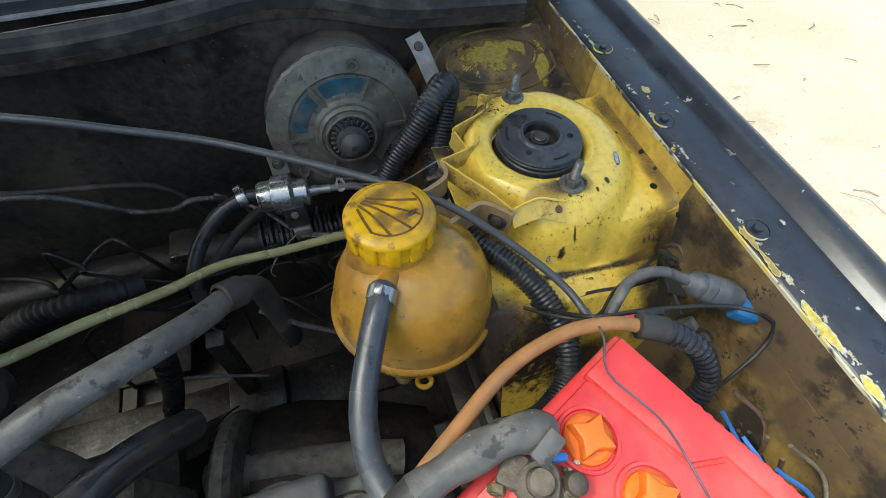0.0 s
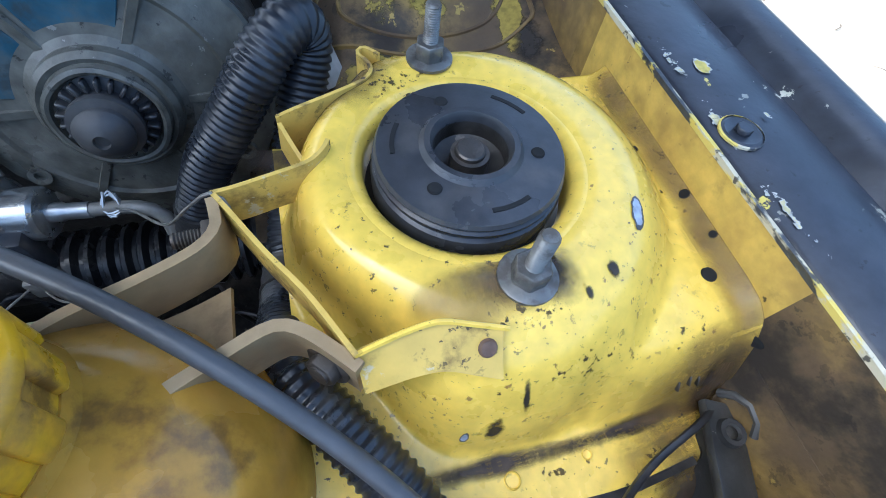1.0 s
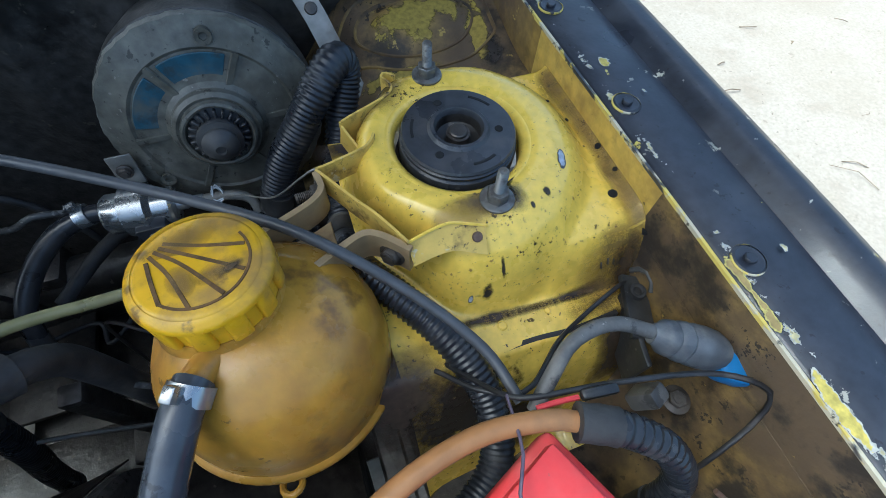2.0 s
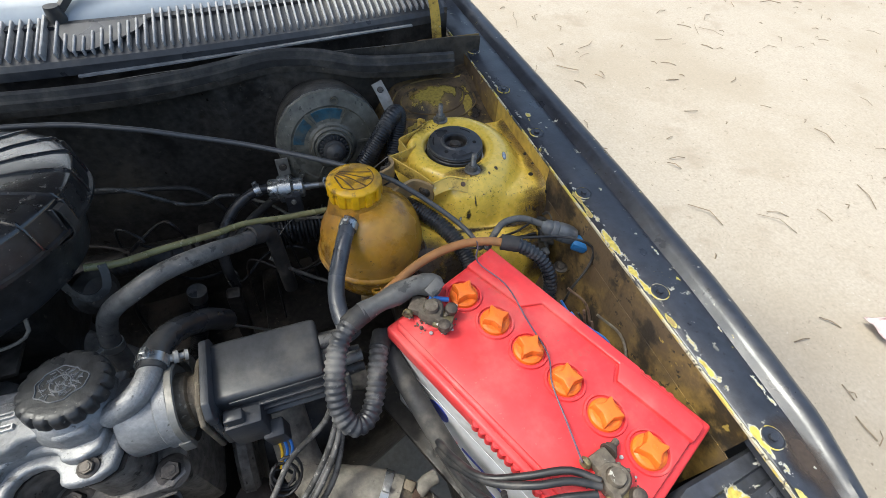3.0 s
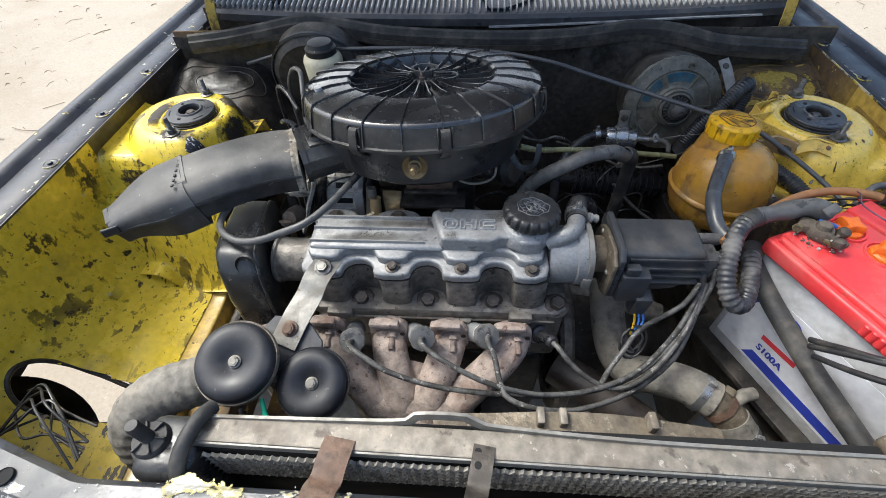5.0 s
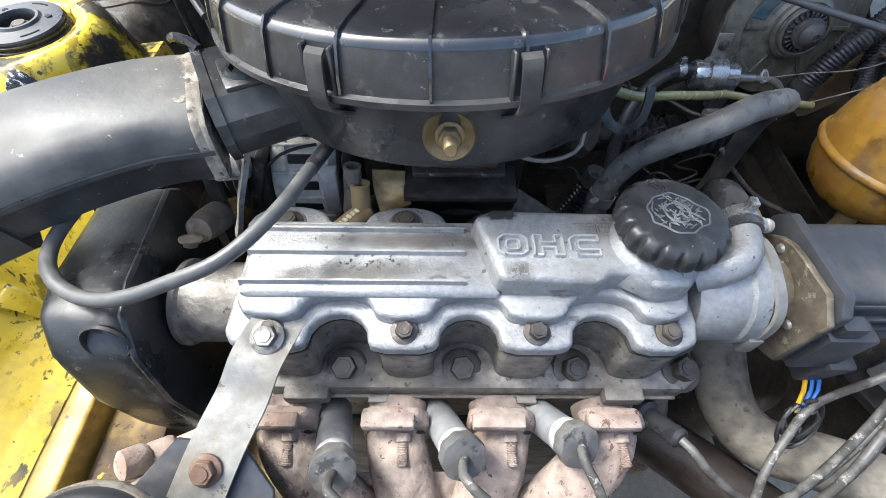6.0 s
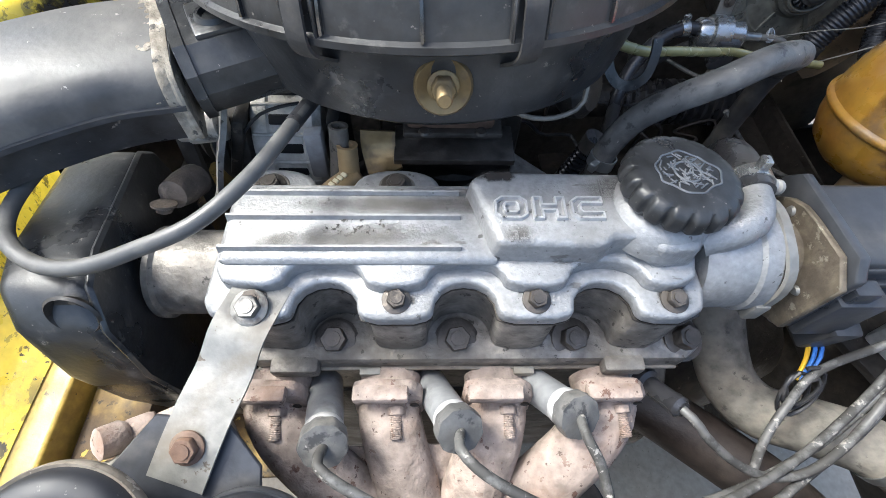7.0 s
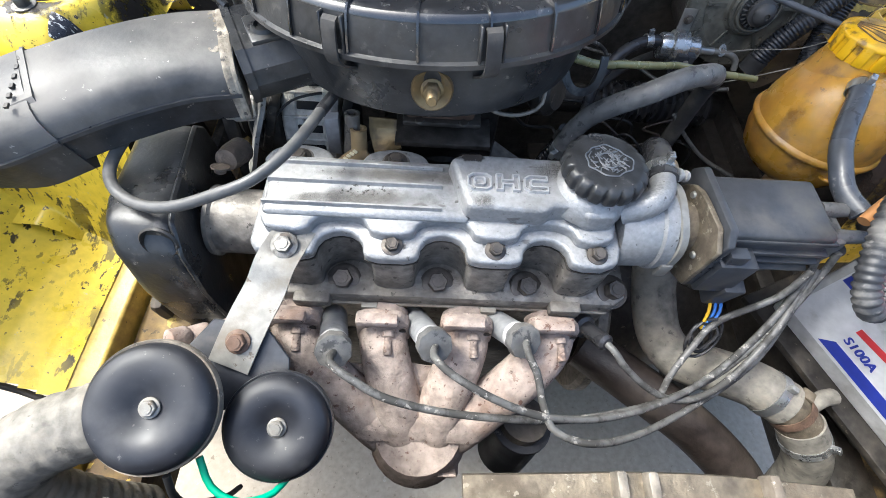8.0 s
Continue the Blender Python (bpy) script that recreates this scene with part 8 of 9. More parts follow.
lead([BOOTS[0][1], (-0.172, 0.150, 0.768), (-0.150, 0.136, 0.764), (-0.118, 0.124, 0.752), (-0.056, 0.118, 0.730), (0.031, 0.118, 0.718), (0.098, 0.130, 0.700), (0.160, 0.148, 0.690), (0.215, 0.175, 0.700), (0.262, 0.215, 0.735), (0.288, 0.250, 0.775), (0.290, 0.262, 0.800)], 0)
lead([BOOTS[1][1], (-0.084, 0.158, 0.767), (-0.066, 0.142, 0.768), (-0.030, 0.126, 0.758), (0.012, 0.117, 0.742), (0.067, 0.120, 0.718), (0.130, 0.136, 0.700), (0.195, 0.165, 0.697), (0.245, 0.205, 0.725), (0.275, 0.245, 0.765), (0.284, 0.270, 0.79)], 1)
lead([BOOTS[2][1], (0.000, 0.166, 0.758), (0.008, 0.150, 0.752), (0.014, 0.125, 0.742), (0.024, 0.106, 0.736), (0.058, 0.098, 0.728), (0.115, 0.111, 0.700), (0.190, 0.145, 0.685), (0.247, 0.184, 0.706), (0.274, 0.229, 0.749), (0.284, 0.255, 0.780)], 2)
lead([(0.0880, 0.1905, 0.7230), (0.094, 0.181, 0.726), (0.104, 0.170, 0.718), (0.130, 0.155, 0.701), (0.160, 0.146, 0.690), (0.190, 0.150, 0.695), (0.222, 0.170, 0.708), (0.257, 0.206, 0.732), (0.276, 0.240, 0.760), (0.278, 0.262, 0.79)], 3)
lead([(0.150, 0.150, 0.685), (0.165, 0.172, 0.690), (0.185, 0.195, 0.700), (0.21, 0.22, 0.72), (0.255, 0.235, 0.755), (0.272, 0.250, 0.785)], 4)

# ---- bracket strap with the horns ----
br = thing("horn_bracket_strap", "bent galvanised strap bolted to the valve cover", "bracket", (-0.245, 0.154, 0.78))
part("strap", sweep(spline([(-0.207, 0.254, 0.8135), (-0.214, 0.234, 0.8135), (-0.220, 0.218, 0.811), (-0.227, 0.200, 0.800), (-0.236, 0.178, 0.793), (-0.243, 0.159, 0.786), (-0.250, 0.141, 0.777)], 0.006), [(-0.017, -0.0012), (0.017, -0.0012), (0.017, 0.0012), (-0.017, 0.0012)], up=(0.02, -0.35, 0.93)), zinc, br)
part("strap_bolt", hexbolt(0.0076, 0.007, 0.0115, 0, 0.003, axis_m((-0.214, 0.234, 0.815), (-0.214, 0.216, 0.88))), stud_steel, br)
part("strap_bolt", hexbolt(0.0076, 0.007, 0.010, 0, 0.003, axis_m((-0.243, 0.159, 0.7875), (-0.243, 0.125, 0.85))), rust_brown, br)
part("horn_plate", prism([(-0.030, 0.034), (0.012, 0.030), (0.034, 0.004), (0.036, -0.030), (0.0, -0.040), (-0.05, -0.035), (-0.058, 0.0)], -0.003, 0.0, axis_m((-0.237, 0.146, 0.775), (-0.237, 0.118, 0.842)) , 0.0008, 1), mount_black, br, "dark blue black bracket plate")


knuckle = box((0.022, 0.018, 0.016), pose(0, 0, 0, 10, 20, 30), 0.005, 2, at=(-0.296, 0.176, 0.748))
merge(knuckle, lathe([(0, 0), (0.009, 0), (0.011, 0.004), (0.010, 0.016), (0.006, 0.018), (0, 0.018)], 16, axis_m((-0.302, 0.172, 0.752), (-0.320, 0.158, 0.772))))
merge(knuckle, box((0.040, 0.014, 0.010), pose(0, 0, 0, 0, 0, 25), 0.003, 2, at=(-0.275, 0.186, 0.744)))
part("thermostat_knuckle", knuckle, rust_pink, engine, "clay brown cast fitting")


def horn(c, r, n, label):
    t = thing("horn", label, "horn", c, group="horns")
    m = axis_m(c, Vector(c) + Vector(n))
    part("diaphragm_cover", lathe([(0, -0.002), (r * 0.16, -0.002), (r * 0.25, 0.001), (r * 0.45, 0.0065), (r * 0.68, 0.0080), (r * 0.86, 0.0055), (r * 0.93, 0.001), (r * 0.95, -0.004)], 64, m), horn_black, t, sharp=60)
    part("rim", lathe([(r * 0.93, -0.0045), (r * 0.985, -0.003), (r, -0.005), (r, -0.009), (r * 0.97, -0.011), (r * 0.92, -0.011)], 64, m), dusty_metal if r > 0.044 else mount_black, t)
    part("body", lathe([(r * 0.94, -0.010), (r * 0.90, -0.016), (r * 0.6, -0.022), (r * 0.5, -0.035), (0, -0.036)], 40, m), horn_black, t)
    part("centre_bolt", hexbolt(0.0062, 0.005, 0.0075, 0, 0.003, m @ Matrix.Translation((0, 0, -0.0015))), zinc, t, "small dull plated centre bolt")


horn((-0.285, 0.103, 0.806), 0.0475, (0.03, -0.36, 0.93), "large black disc horn with a bolt at its centre")
horn((-0.204, 0.097, 0.772), 0.0425, (0.05, -0.40, 0.91), "smaller black disc horn with a dusty rim")
hose("horn_wire", "green wire joining the two horns", [(-0.255, 0.075, 0.775), (-0.245, 0.056, 0.765), (-0.225, 0.047, 0.760), (-0.205, 0.052, 0.752), (-0.195, 0.065, 0.745)], 0.0028, wire_green, "cable", n=8)
hose("horn_wire", "black wire hanging from the horn", [(-0.272, 0.062, 0.780), (-0.270, 0.050, 0.765), (-0.268, 0.045, 0.74), (-0.272, 0.05, 0.66), (-0.28, 0.06, 0.60)], 0.0028, wire_black, "cable", n=8)

# ---- air cleaner ----
DUCT = [(-0.039, -0.003), (-0.036, 0.009), (-0.024, 0.020), (0.028, 0.023), (0.037, 0.015), (0.037, -0.018), (0.026, -0.026), (-0.026, -0.026), (-0.036, -0.012)]


def air_cleaner():
    C = Vector((-0.1, 0.487, 0.940))
    m = Matrix.Translation(C) @ pose(0, 0, 0, -10, -1.2, 0)
    t = thing("air_cleaner", "black round plastic air filter housing with radial ribs", "air filter", C - Vector((0, 0, 0.09)))
    R = 0.168
    lid = lathe([(0, -0.002), (0.018, -0.002), (0.030, -0.008), (0.060, -0.012), (0.098, -0.008), (0.102, 0.006), (0.106, 0.009), (0.130, 0.008), (0.156, 0.004), (R - 0.002, 0.001), (R + 0.001, -0.002), (R + 0.0014, -0.004), (R - 0.004, -0.004)], 96, m)
    lob = part("lid", lid, gloss_black, t, "glossy black ribbed filter lid", sharp=35)
    part("lid_skirt", lathe([(R + 0.0010, -0.0030), (R + 0.004, -0.020), (R + 0.0045, -0.028), (R + 0.0075, -0.0295), (R + 0.0075, -0.033), (R - 0.002, -0.035)], 96, m), black_plastic, lob, "matt black lid skirt")
    for k in range(22):
        a = 2 * math.pi * k / 22 + 0.1
        line = [m @ Vector((q * math.cos(a), q * math.sin(a), h)) for q, h in ((0.020, 0.004), (0.060, 0.001), (0.097, 0.004), (0.104, 0.0092), (0.130, 0.0086), (0.156, 0.0046), (R - 0.001, 0.0018), (R + 0.0022, -0.004), (R + 0.0050, -0.020), (R + 0.0055, -0.028))]
        part("lid_rib", sweep(line, [(-0.0013, -0.005), (0.0013, -0.005), (0.0008, 0.0014), (-0.0008, 0.0014)]), gloss_black, lob)
    part("lid_nut_well", lathe([(0.014, 0.000), (0.017, 0.010), (0.021, 0.010), (0.023, -0.002)], 30, m @ Matrix.Translation((0.0, 0.035, -0.004))), black_plastic, lob)
    part("lid_nut_well", lathe([(0.012, 0.000), (0.015, 0.008), (0.018, 0.008), (0.020, -0.004)], 30, m @ Matrix.Translation((0.034, 0.004, -0.004))), black_plastic, lob)
    part("hub_nut", hexbolt(0.006, 0.006, 0.010, 0.012, 0.003, m @ Matrix.Translation((0, 0.0, -0.003))), steel_dark, lob)
    prof = [(R + 0.002, -0.033), (R - 0.002, -0.038), (R - 0.012, -0.042), (R - 0.016, -0.062), (R - 0.024, -0.090), (R - 0.036, -0.099), (0.06, -0.102), (0, -0.102)]
    part("bowl", lathe(prof, 96, m), black_plastic, t, "black plastic lower bowl", sharp=35)
    for a in (-112.5, -75.5, -14, 40, 100, 160):
        turned = m @ pose(0, 0, 0, 0, 0, a)
        strip = spline([turned @ Vector(p) for p in ((R + 0.004, 0, -0.006), (R + 0.0080, 0, -0.009), (R + 0.0092, 0, -0.018), (R + 0.0096, 0, -0.032), (R + 0.004, 0, -0.040), (R - 0.006, 0, -0.046), (R - 0.013, 0, -0.050))], 0.004)
        clip = part("lid_clip", sweep(strip, [(-0.0055, -0.0009), (0.0055, -0.0009), (0.0055, 0.0009), (-0.0055, 0.0009)], up=turned.to_3x3() @ Vector((0, 0, 1))), rubber, t, "brown black spring clip")
        for q in (-0.0085, 0.0085):
            part("clip_post", box((0.006, 0.0022, 0.026), turned @ Matrix.Translation((R + 0.004, q, -0.017)), 0.0008, 1), black_plastic, clip)
    # brass stud at the front
    a = radians(-89)
    p = m @ Vector(((R - 0.016) * math.cos(a), (R - 0.016) * math.sin(a), -0.060))
    q = m @ Vector(((R + 0.05) * math.cos(a), (R + 0.05) * math.sin(a), -0.048))
    mb = axis_m(p, q)
    part("cup_washer", lathe([(0, 0.002), (0.008, 0.002), (0.015, 0.006), (0.0165, 0.004), (0.0165, 0.0)], 30, mb), brass, t, "dished brass washer")
    part("front_stud", hexbolt(0.0072, 0.010, 0.009, 0.024, 0.0042, mb @ Matrix.Translation((0, 0, 0.003))), brass, t)
    # intake snout, with its pad and flange
    elbow = spline([(-0.165, 0.440, 0.886), (-0.200, 0.418, 0.884), (-0.235, 0.401, 0.882), (-0.268, 0.385, 0.881)], 0.010)
    part("intake_elbow", sweep(elbow, [(x * 1.06, y * 1.06) for x, y in DUCT]), black_plastic, t, sharp=30)
    part("elbow_pad", lathe([(0.006, 0.010), (0.0085, 0.0125), (0.016, 0.012), (0.019, 0.006), (0.020, -0.012)], 28, Matrix.Translation((-0.236, 0.432, 0.915))), black_plastic, t)
    part("elbow_plate", box((0.034, 0.038, 0.006), pose(0, 0, 0, 0, 0, 27), 0.002, at=(-0.238, 0.394, 0.9030)), black_plastic, t)
    part("plate_socket", lathe([(0, 0.0003), (0.006, 0.0003), (0.0075, 0.003), (0.0095, 0.003), (0.011, 0.0)], 24, Matrix.Translation((-0.239, 0.390, 0.9062))), black_plastic, t)
    part("elbow_flange", sweep([Vector((-0.262, 0.388, 0.881)), Vector((-0.268, 0.385, 0.881))], [(x * 1.13, y * 1.14) for x, y in DUCT]), black_plastic, t, sharp=30)
    part("flange_hook", tube([(-0.300, 0.428, 0.905), (-0.292, 0.420, 0.912), (-0.282, 0.418, 0.910), (-0.275, 0.414, 0.906)], 0.0035, 8), black_plastic, t)
    return t


air_cleaner()


def snorkel():
    """Two moulded shells with a tabbed seam along the front, a sleeve joint half way and a flattened mouth."""
    t = thing("air_intake_snorkel", "dust-bleached black plastic air intake duct with a crusted joint", "air duct", (-0.38, 0.36, 0.86))
    up = [(-0.0445, -0.004), (-0.0435, 0.006), (-0.0400, 0.0135), (-0.0320, 0.0185), (-0.010, 0.0220), (0.028, 0.0235), (0.035, 0.019), (0.037, 0.010), (0.037, -0.002)]
    low = [(-0.0445, -0.005), (0.0365, -0.005), (0.036, -0.017), (0.026, -0.028), (-0.034, -0.037), (-0.0425, -0.031)]
    a = spline([(-0.268, 0.385, 0.881), (-0.310, 0.371, 0.884), (-0.36, 0.346, 0.883), (-0.408, 0.319, 0.878)], 0.010)
    b = spline([(-0.402, 0.322, 0.879), (-0.430, 0.306, 0.874), (-0.462, 0.288, 0.866), (-0.492, 0.269, 0.855)], 0.010)
    thin = lambda u, i: 1.05 - 0.50 * smooth(0.25, 1, u)
    part("upper_shell", sweep(a, up), duct_grey, t, "dusty grey upper shell", sharp=35)
    part("lower_shell", sweep(a, low), black_plastic, t, sharp=35)
    part("mouth_upper_shell", sweep(b, up, scale=thin), duct_grey, t, sharp=35)
    part("mouth_lower_shell", sweep(b, [(x, y * 1.25) for x, y in low], scale=thin), black_plastic, t, sharp=35)
    part("seam_flange", sweep(a[:-1], [(-0.0470, -0.0065), (-0.038, -0.0065), (-0.038, -0.0030), (-0.0470, -0.0030)]), grey_plastic, t)
    part("seam_flange", sweep(b, [(-0.0470, -0.0065), (-0.038, -0.0065), (-0.038, -0.0030), (-0.0470, -0.0030)], scale=thin), grey_plastic, t)
    sleeve = [(x * 1.05, y * 1.06) for x, y in DUCT]
    part("sleeve_joint", sweep(spline([(-0.398, 0.3245, 0.8798), (-0.406, 0.320, 0.8785), (-0.413, 0.316, 0.8772)], 0.005), sleeve), duct_grey, t, "toothed sleeve joint", sharp=30)
    side = Vector((-0.30, -0.95, 0)).normalized()
    for k in range(7):
        u = (k - 3) / 3
        part("sleeve_tooth", box((0.003, 0.005, 0.002), pose(0, 0, 0, 0, 0, 18), 0.0003, 1, at=(-0.4085 - 0.010 * u * 0.9, 0.319 + 0.030 * u, 0.902)), under_mat, t)
    for k, x in enumerate((-0.292, -0.335, -0.378, -0.432, -0.468)):
        y = table([(-0.50, 0.264), (-0.462, 0.288), (-0.408, 0.319), (-0.36, 0.346), (-0.31, 0.371), (-0.268, 0.385)], x)
        z = table([(-0.492, 0.855), (-0.462, 0.866), (-0.43, 0.874), (-0.36, 0.883), (-0.268, 0.881)], x)
        part("seam_clip", box((0.020, 0.004, 0.012), pose(0, 0, 0, 0, 0, 17 if x > -0.4 else 32), 0.0012, 1, at=Vector((x, y, z - 0.003)) + side * (0.0455 if x > -0.43 else 0.040)), black_plastic, t)
    # crusted sealant round the inner end
    rng = random.Random(8)
    part("sealant_band", sweep(spline([(-0.268, 0.385, 0.881), (-0.271, 0.3840, 0.8811), (-0.274, 0.3830, 0.8813), (-0.2765, 0.3822, 0.8814)], 0.002), [(x * 1.03, y * 1.035) for x, y in up[:6] + [(0.037, 0.010), (0.036, -0.017), (0.026, -0.028), (-0.034, -0.037), (-0.0425, -0.031)]], scale=lambda u, i: 1 + 0.014 * math.sin(i * 2.3)), crust, t, "crusty dried sealant")
    bm = bmesh.new()
    for k in range(190):
        f = rng.random()
        x, y = -0.022 + 0.050 * f, 0.020 + 0.003 * f
        if rng.random() < 0.35:
            x, y = -0.043 + 0.020 * f, 0.0 + 0.019 * f
        d = Vector((-0.952, -0.306, 0)) * (0.003 + 0.013 * rng.random() ** 1.5 + 0.003 * math.sin(9 * f))
        p = Vector((-0.268, 0.385, 0.881)) + d + Vector((-0.306, 0.952, 0)) * x + Vector((0, 0, y * 1.03))
        ball = bmesh.new()
        bmesh.ops.create_icosphere(ball, subdivisions=1, radius=rng.uniform(0.0010, 0.0030), matrix=Matrix.Translation(p) @ pose(0, 0, 0, 0, 0, rng.uniform(0, 90)) @ Matrix.Diagonal((1.5, 1, 0.5, 1)))
        merge(bm, ball)
    part("sealant_crust", bm, crust, t)
    part("mouth_lip", sweep([Vector((-0.489, 0.271, 0.856)), Vector((-0.494, 0.2675, 0.854))], [(x * 0.56, y * 0.60) for x, y in DUCT]), rubber, t)
    return t


snorkel()
PIPE = [(-0.176, 0.400, 0.852), (-0.182, 0.370, 0.862), (-0.190, 0.330, 0.872), (-0.204, 0.288, 0.876), (-0.228, 0.258, 0.872), (-0.258, 0.245, 0.866), (-0.285, 0.238, 0.860), (-0.312, 0.241, 0.854), (-0.336, 0.253, 0.851), (-0.352, 0.271, 0.848), (-0.359, 0.294, 0.845), (-0.358, 0.325, 0.842), (-0.352, 0.36, 0.835)]
hose("vacuum_pipe", "light grey vacuum pipe looping over the belt cover", PIPE, 0.0047, lead_pale)
hose("vacuum_sleeve", "dark rubber sleeve on the vacuum pipe", [PIPE[0], PIPE[1], PIPE[2]], 0.0052, rubber_black)

hook = thing("hose_hook", "black plastic hook holding the clear hose", "hook", (0.05, 0.43, 0.85))
part("strap", sweep(spline([(0.030, 0.428, 0.872), (0.033, 0.420, 0.855), (0.042, 0.414, 0.843), (0.055, 0.413, 0.840), (0.066, 0.418, 0.846), (0.070, 0.426, 0.858), (0.070, 0.432, 0.868)], 0.004), [(-0.004, -0.001), (0.004, -0.001), (0.004, 0.001), (-0.004, 0.001)], up=(0, -1, 0.3)), black_plastic, hook)

# ---- alternator, carburettor and small parts behind the cover ----
alt = thing("alternator", "pale slotted aluminium alternator behind the head", "alternator", (-0.23, 0.44, 0.70))
ma = axis_m((-0.300, 0.452, 0.762), (-0.14, 0.452, 0.762))
part("casing", lathe([(0, 0.042), (0.050, 0.042), (0.061, 0.046), (0.064, 0.050), (0.064, 0.060), (0.0620, 0.062), (0.0620, 0.088), (0.064, 0.090), (0.064, 0.098), (0.058, 0.104), (0, 0.104)], 48, ma), alu_tan, alt, "pale tan aluminium casing with slots")
for k in range(16):
    a = 2 * math.pi * k / 16
    # slots are near-black blocks; the shade inside them is colour
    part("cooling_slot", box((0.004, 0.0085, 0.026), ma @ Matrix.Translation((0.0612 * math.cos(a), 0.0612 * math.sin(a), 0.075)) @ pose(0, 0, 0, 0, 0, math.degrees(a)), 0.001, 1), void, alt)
    part("casing_rib", box((0.004, 0.0030, 0.050), ma @ Matrix.Translation((0.0632 * math.cos(a + 0.196), 0.0632 * math.sin(a + 0.196), 0.073)) @ pose(0, 0, 0, 0, 0, math.degrees(a + 0.196)), 0.001, 1), alu_tan, alt)
part("stator_ring", lathe([(0.02, 0.022), (0.054, 0.022), (0.058, 0.026), (0.058, 0.040), (0.054, 0.043), (0.02, 0.043)], 40, ma), under_mat, alt, "dark oily winding ring")
part("end_plate", prism([(-0.208, 0.760), (-0.194, 0.758), (-0.191, 0.812), (-0.206, 0.810)], -0.396, -0.385, Matrix(((1, 0, 0, 0), (0, 0, -1, 0), (0, 1, 0, 0), (0, 0, 0, 1))), 0.002, 2), white_dusty, alt, "pale corroded end plate")
# near-black block, shade put into its colour, at the casing's end
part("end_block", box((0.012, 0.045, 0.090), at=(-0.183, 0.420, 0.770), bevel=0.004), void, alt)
part("fan_plate", lathe([(0.02, 0.004), (0.050, 0.004), (0.054, 0.008), (0.052, 0.018), (0.02, 0.020)], 40, ma), rubber, alt)
part("pulley", lathe([(0.01, -0.020), (0.040, -0.020), (0.034, -0.014), (0.040, -0.008), (0.01, -0.006)], 30, ma), rubber, alt)
part("drive_belt", sweep(spline([(-0.312, 0.405, 0.800), (-0.313, 0.400, 0.775), (-0.314, 0.396, 0.745), (-0.316, 0.392, 0.700)], 0.01), [(-0.0065, -0.003), (0.0065, -0.003), (0.0065, 0.003), (-0.0065, 0.003)], up=(0, -1, 0)), rubber, alt, "dark rubber drive belt")
part("pivot_boss", lathe([(0, -0.012), (0.0045, -0.012), (0.0045, -0.004), (0.009, -0.004), (0.010, 0.004), (0.012, 0.006), (0.013, 0.034), (0, 0.034)], 24, axis_m((-0.3065, 0.400, 0.8005), (-0.26, 0.400, 0.810))), alu_tan, alt, "pale cast pivot boss with a stud")
part("adjuster_arm", sweep(spline([(-0.2600, 0.396, 0.838), (-0.2680, 0.390, 0.815), (-0.2800, 0.382, 0.785), (-0.2920, 0.377, 0.750), (-0.299, 0.375, 0.735)], 0.008), [(-0.0022, -0.008), (0.0022, -0.008), (0.0022, 0.008), (-0.0022, 0.008)], up=(0.35, -1, 0)), alu_pale, alt, "flat steel adjuster arm")
# added dark block standing in for the shadow behind the adjuster arm
part("arm_shade_block", box((0.010, 0.030, 0.070), pose(0, 0, 0, 0, 20, 0), 0.003, at=(-0.268, 0.406, 0.785)), under_mat, alt)
part("field_wire", tube([(-0.258, 0.396, 0.800), (-0.250, 0.392, 0.812), (-0.238, 0.396, 0.822), (-0.222, 0.402, 0.825), (-0.208, 0.41, 0.822)], 0.0014, 8), wire_black, alt)

carb = thing("carburettor", "dark greasy carburettor below the air filter", "carburettor", (-0.09, 0.47, 0.70))
part("carb_body", box((0.13, 0.11, 0.12), at=(-0.085, 0.475, 0.765), bevel=0.012), under_mat, carb)
part("spacer_block", box((0.070, 0.03, 0.022), at=(-0.088, 0.396, 0.832), bevel=0.005), rust_brown, carb)
part("spacer_frame", box((0.078, 0.026, 0.006), at=(-0.086, 0.390, 0.819), bevel=0.002), steel_dark, carb)
part("base_plate", box((0.098, 0.04, 0.006), at=(-0.084, 0.388, 0.799), bevel=0.001), steel_dark, carb)
for x in (-0.12, -0.076):
    part("base_screw", lathe([(0, 0.003), (0.004, 0.002), (0.005, 0)], 12, pose(x + 0.012, 0.378, 0.8225)), steel_dark, carb)
part("vacuum_can", lathe([(0, 0.0), (0.02, 0.0), (0.026, 0.008), (0.026, 0.02), (0.018, 0.028), (0, 0.03)], 28, axis_m((0.02, 0.46, 0.80), (0.06, 0.43, 0.82))), under_mat, carb)
for k, x in enumerate((-0.20, -0.12, -0.04, 0.04)):
    part("intake_runner", tube([(x, 0.385, 0.675), (x * 0.9 - 0.01, 0.41, 0.69), (x * 0.6 - 0.04, 0.44, 0.70), (x * 0.3 - 0.06, 0.465, 0.705)], 0.022, 16), alu_dirty, carb, "oily cast intake runner")
part("intake_plenum", lathe([(0, -0.05), (0.045, -0.05), (0.055, -0.03), (0.055, 0.02), (0.045, 0.03), (0, 0.03)], 28, pose(-0.08, 0.47, 0.70)), under_mat, carb)
part("white_link", tube([(-0.06, 0.385, 0.862), (-0.045, 0.372, 0.850), (-0.02, 0.368, 0.846), (0.004, 0.374, 0.852), (0.008, 0.385, 0.868)], 0.0019, 8), dusty_metal, carb)
nip = thing("inlet_nipple", "tan cast nipple with two hose stubs", "pipe stub", (-0.178, 0.35, 0.77))
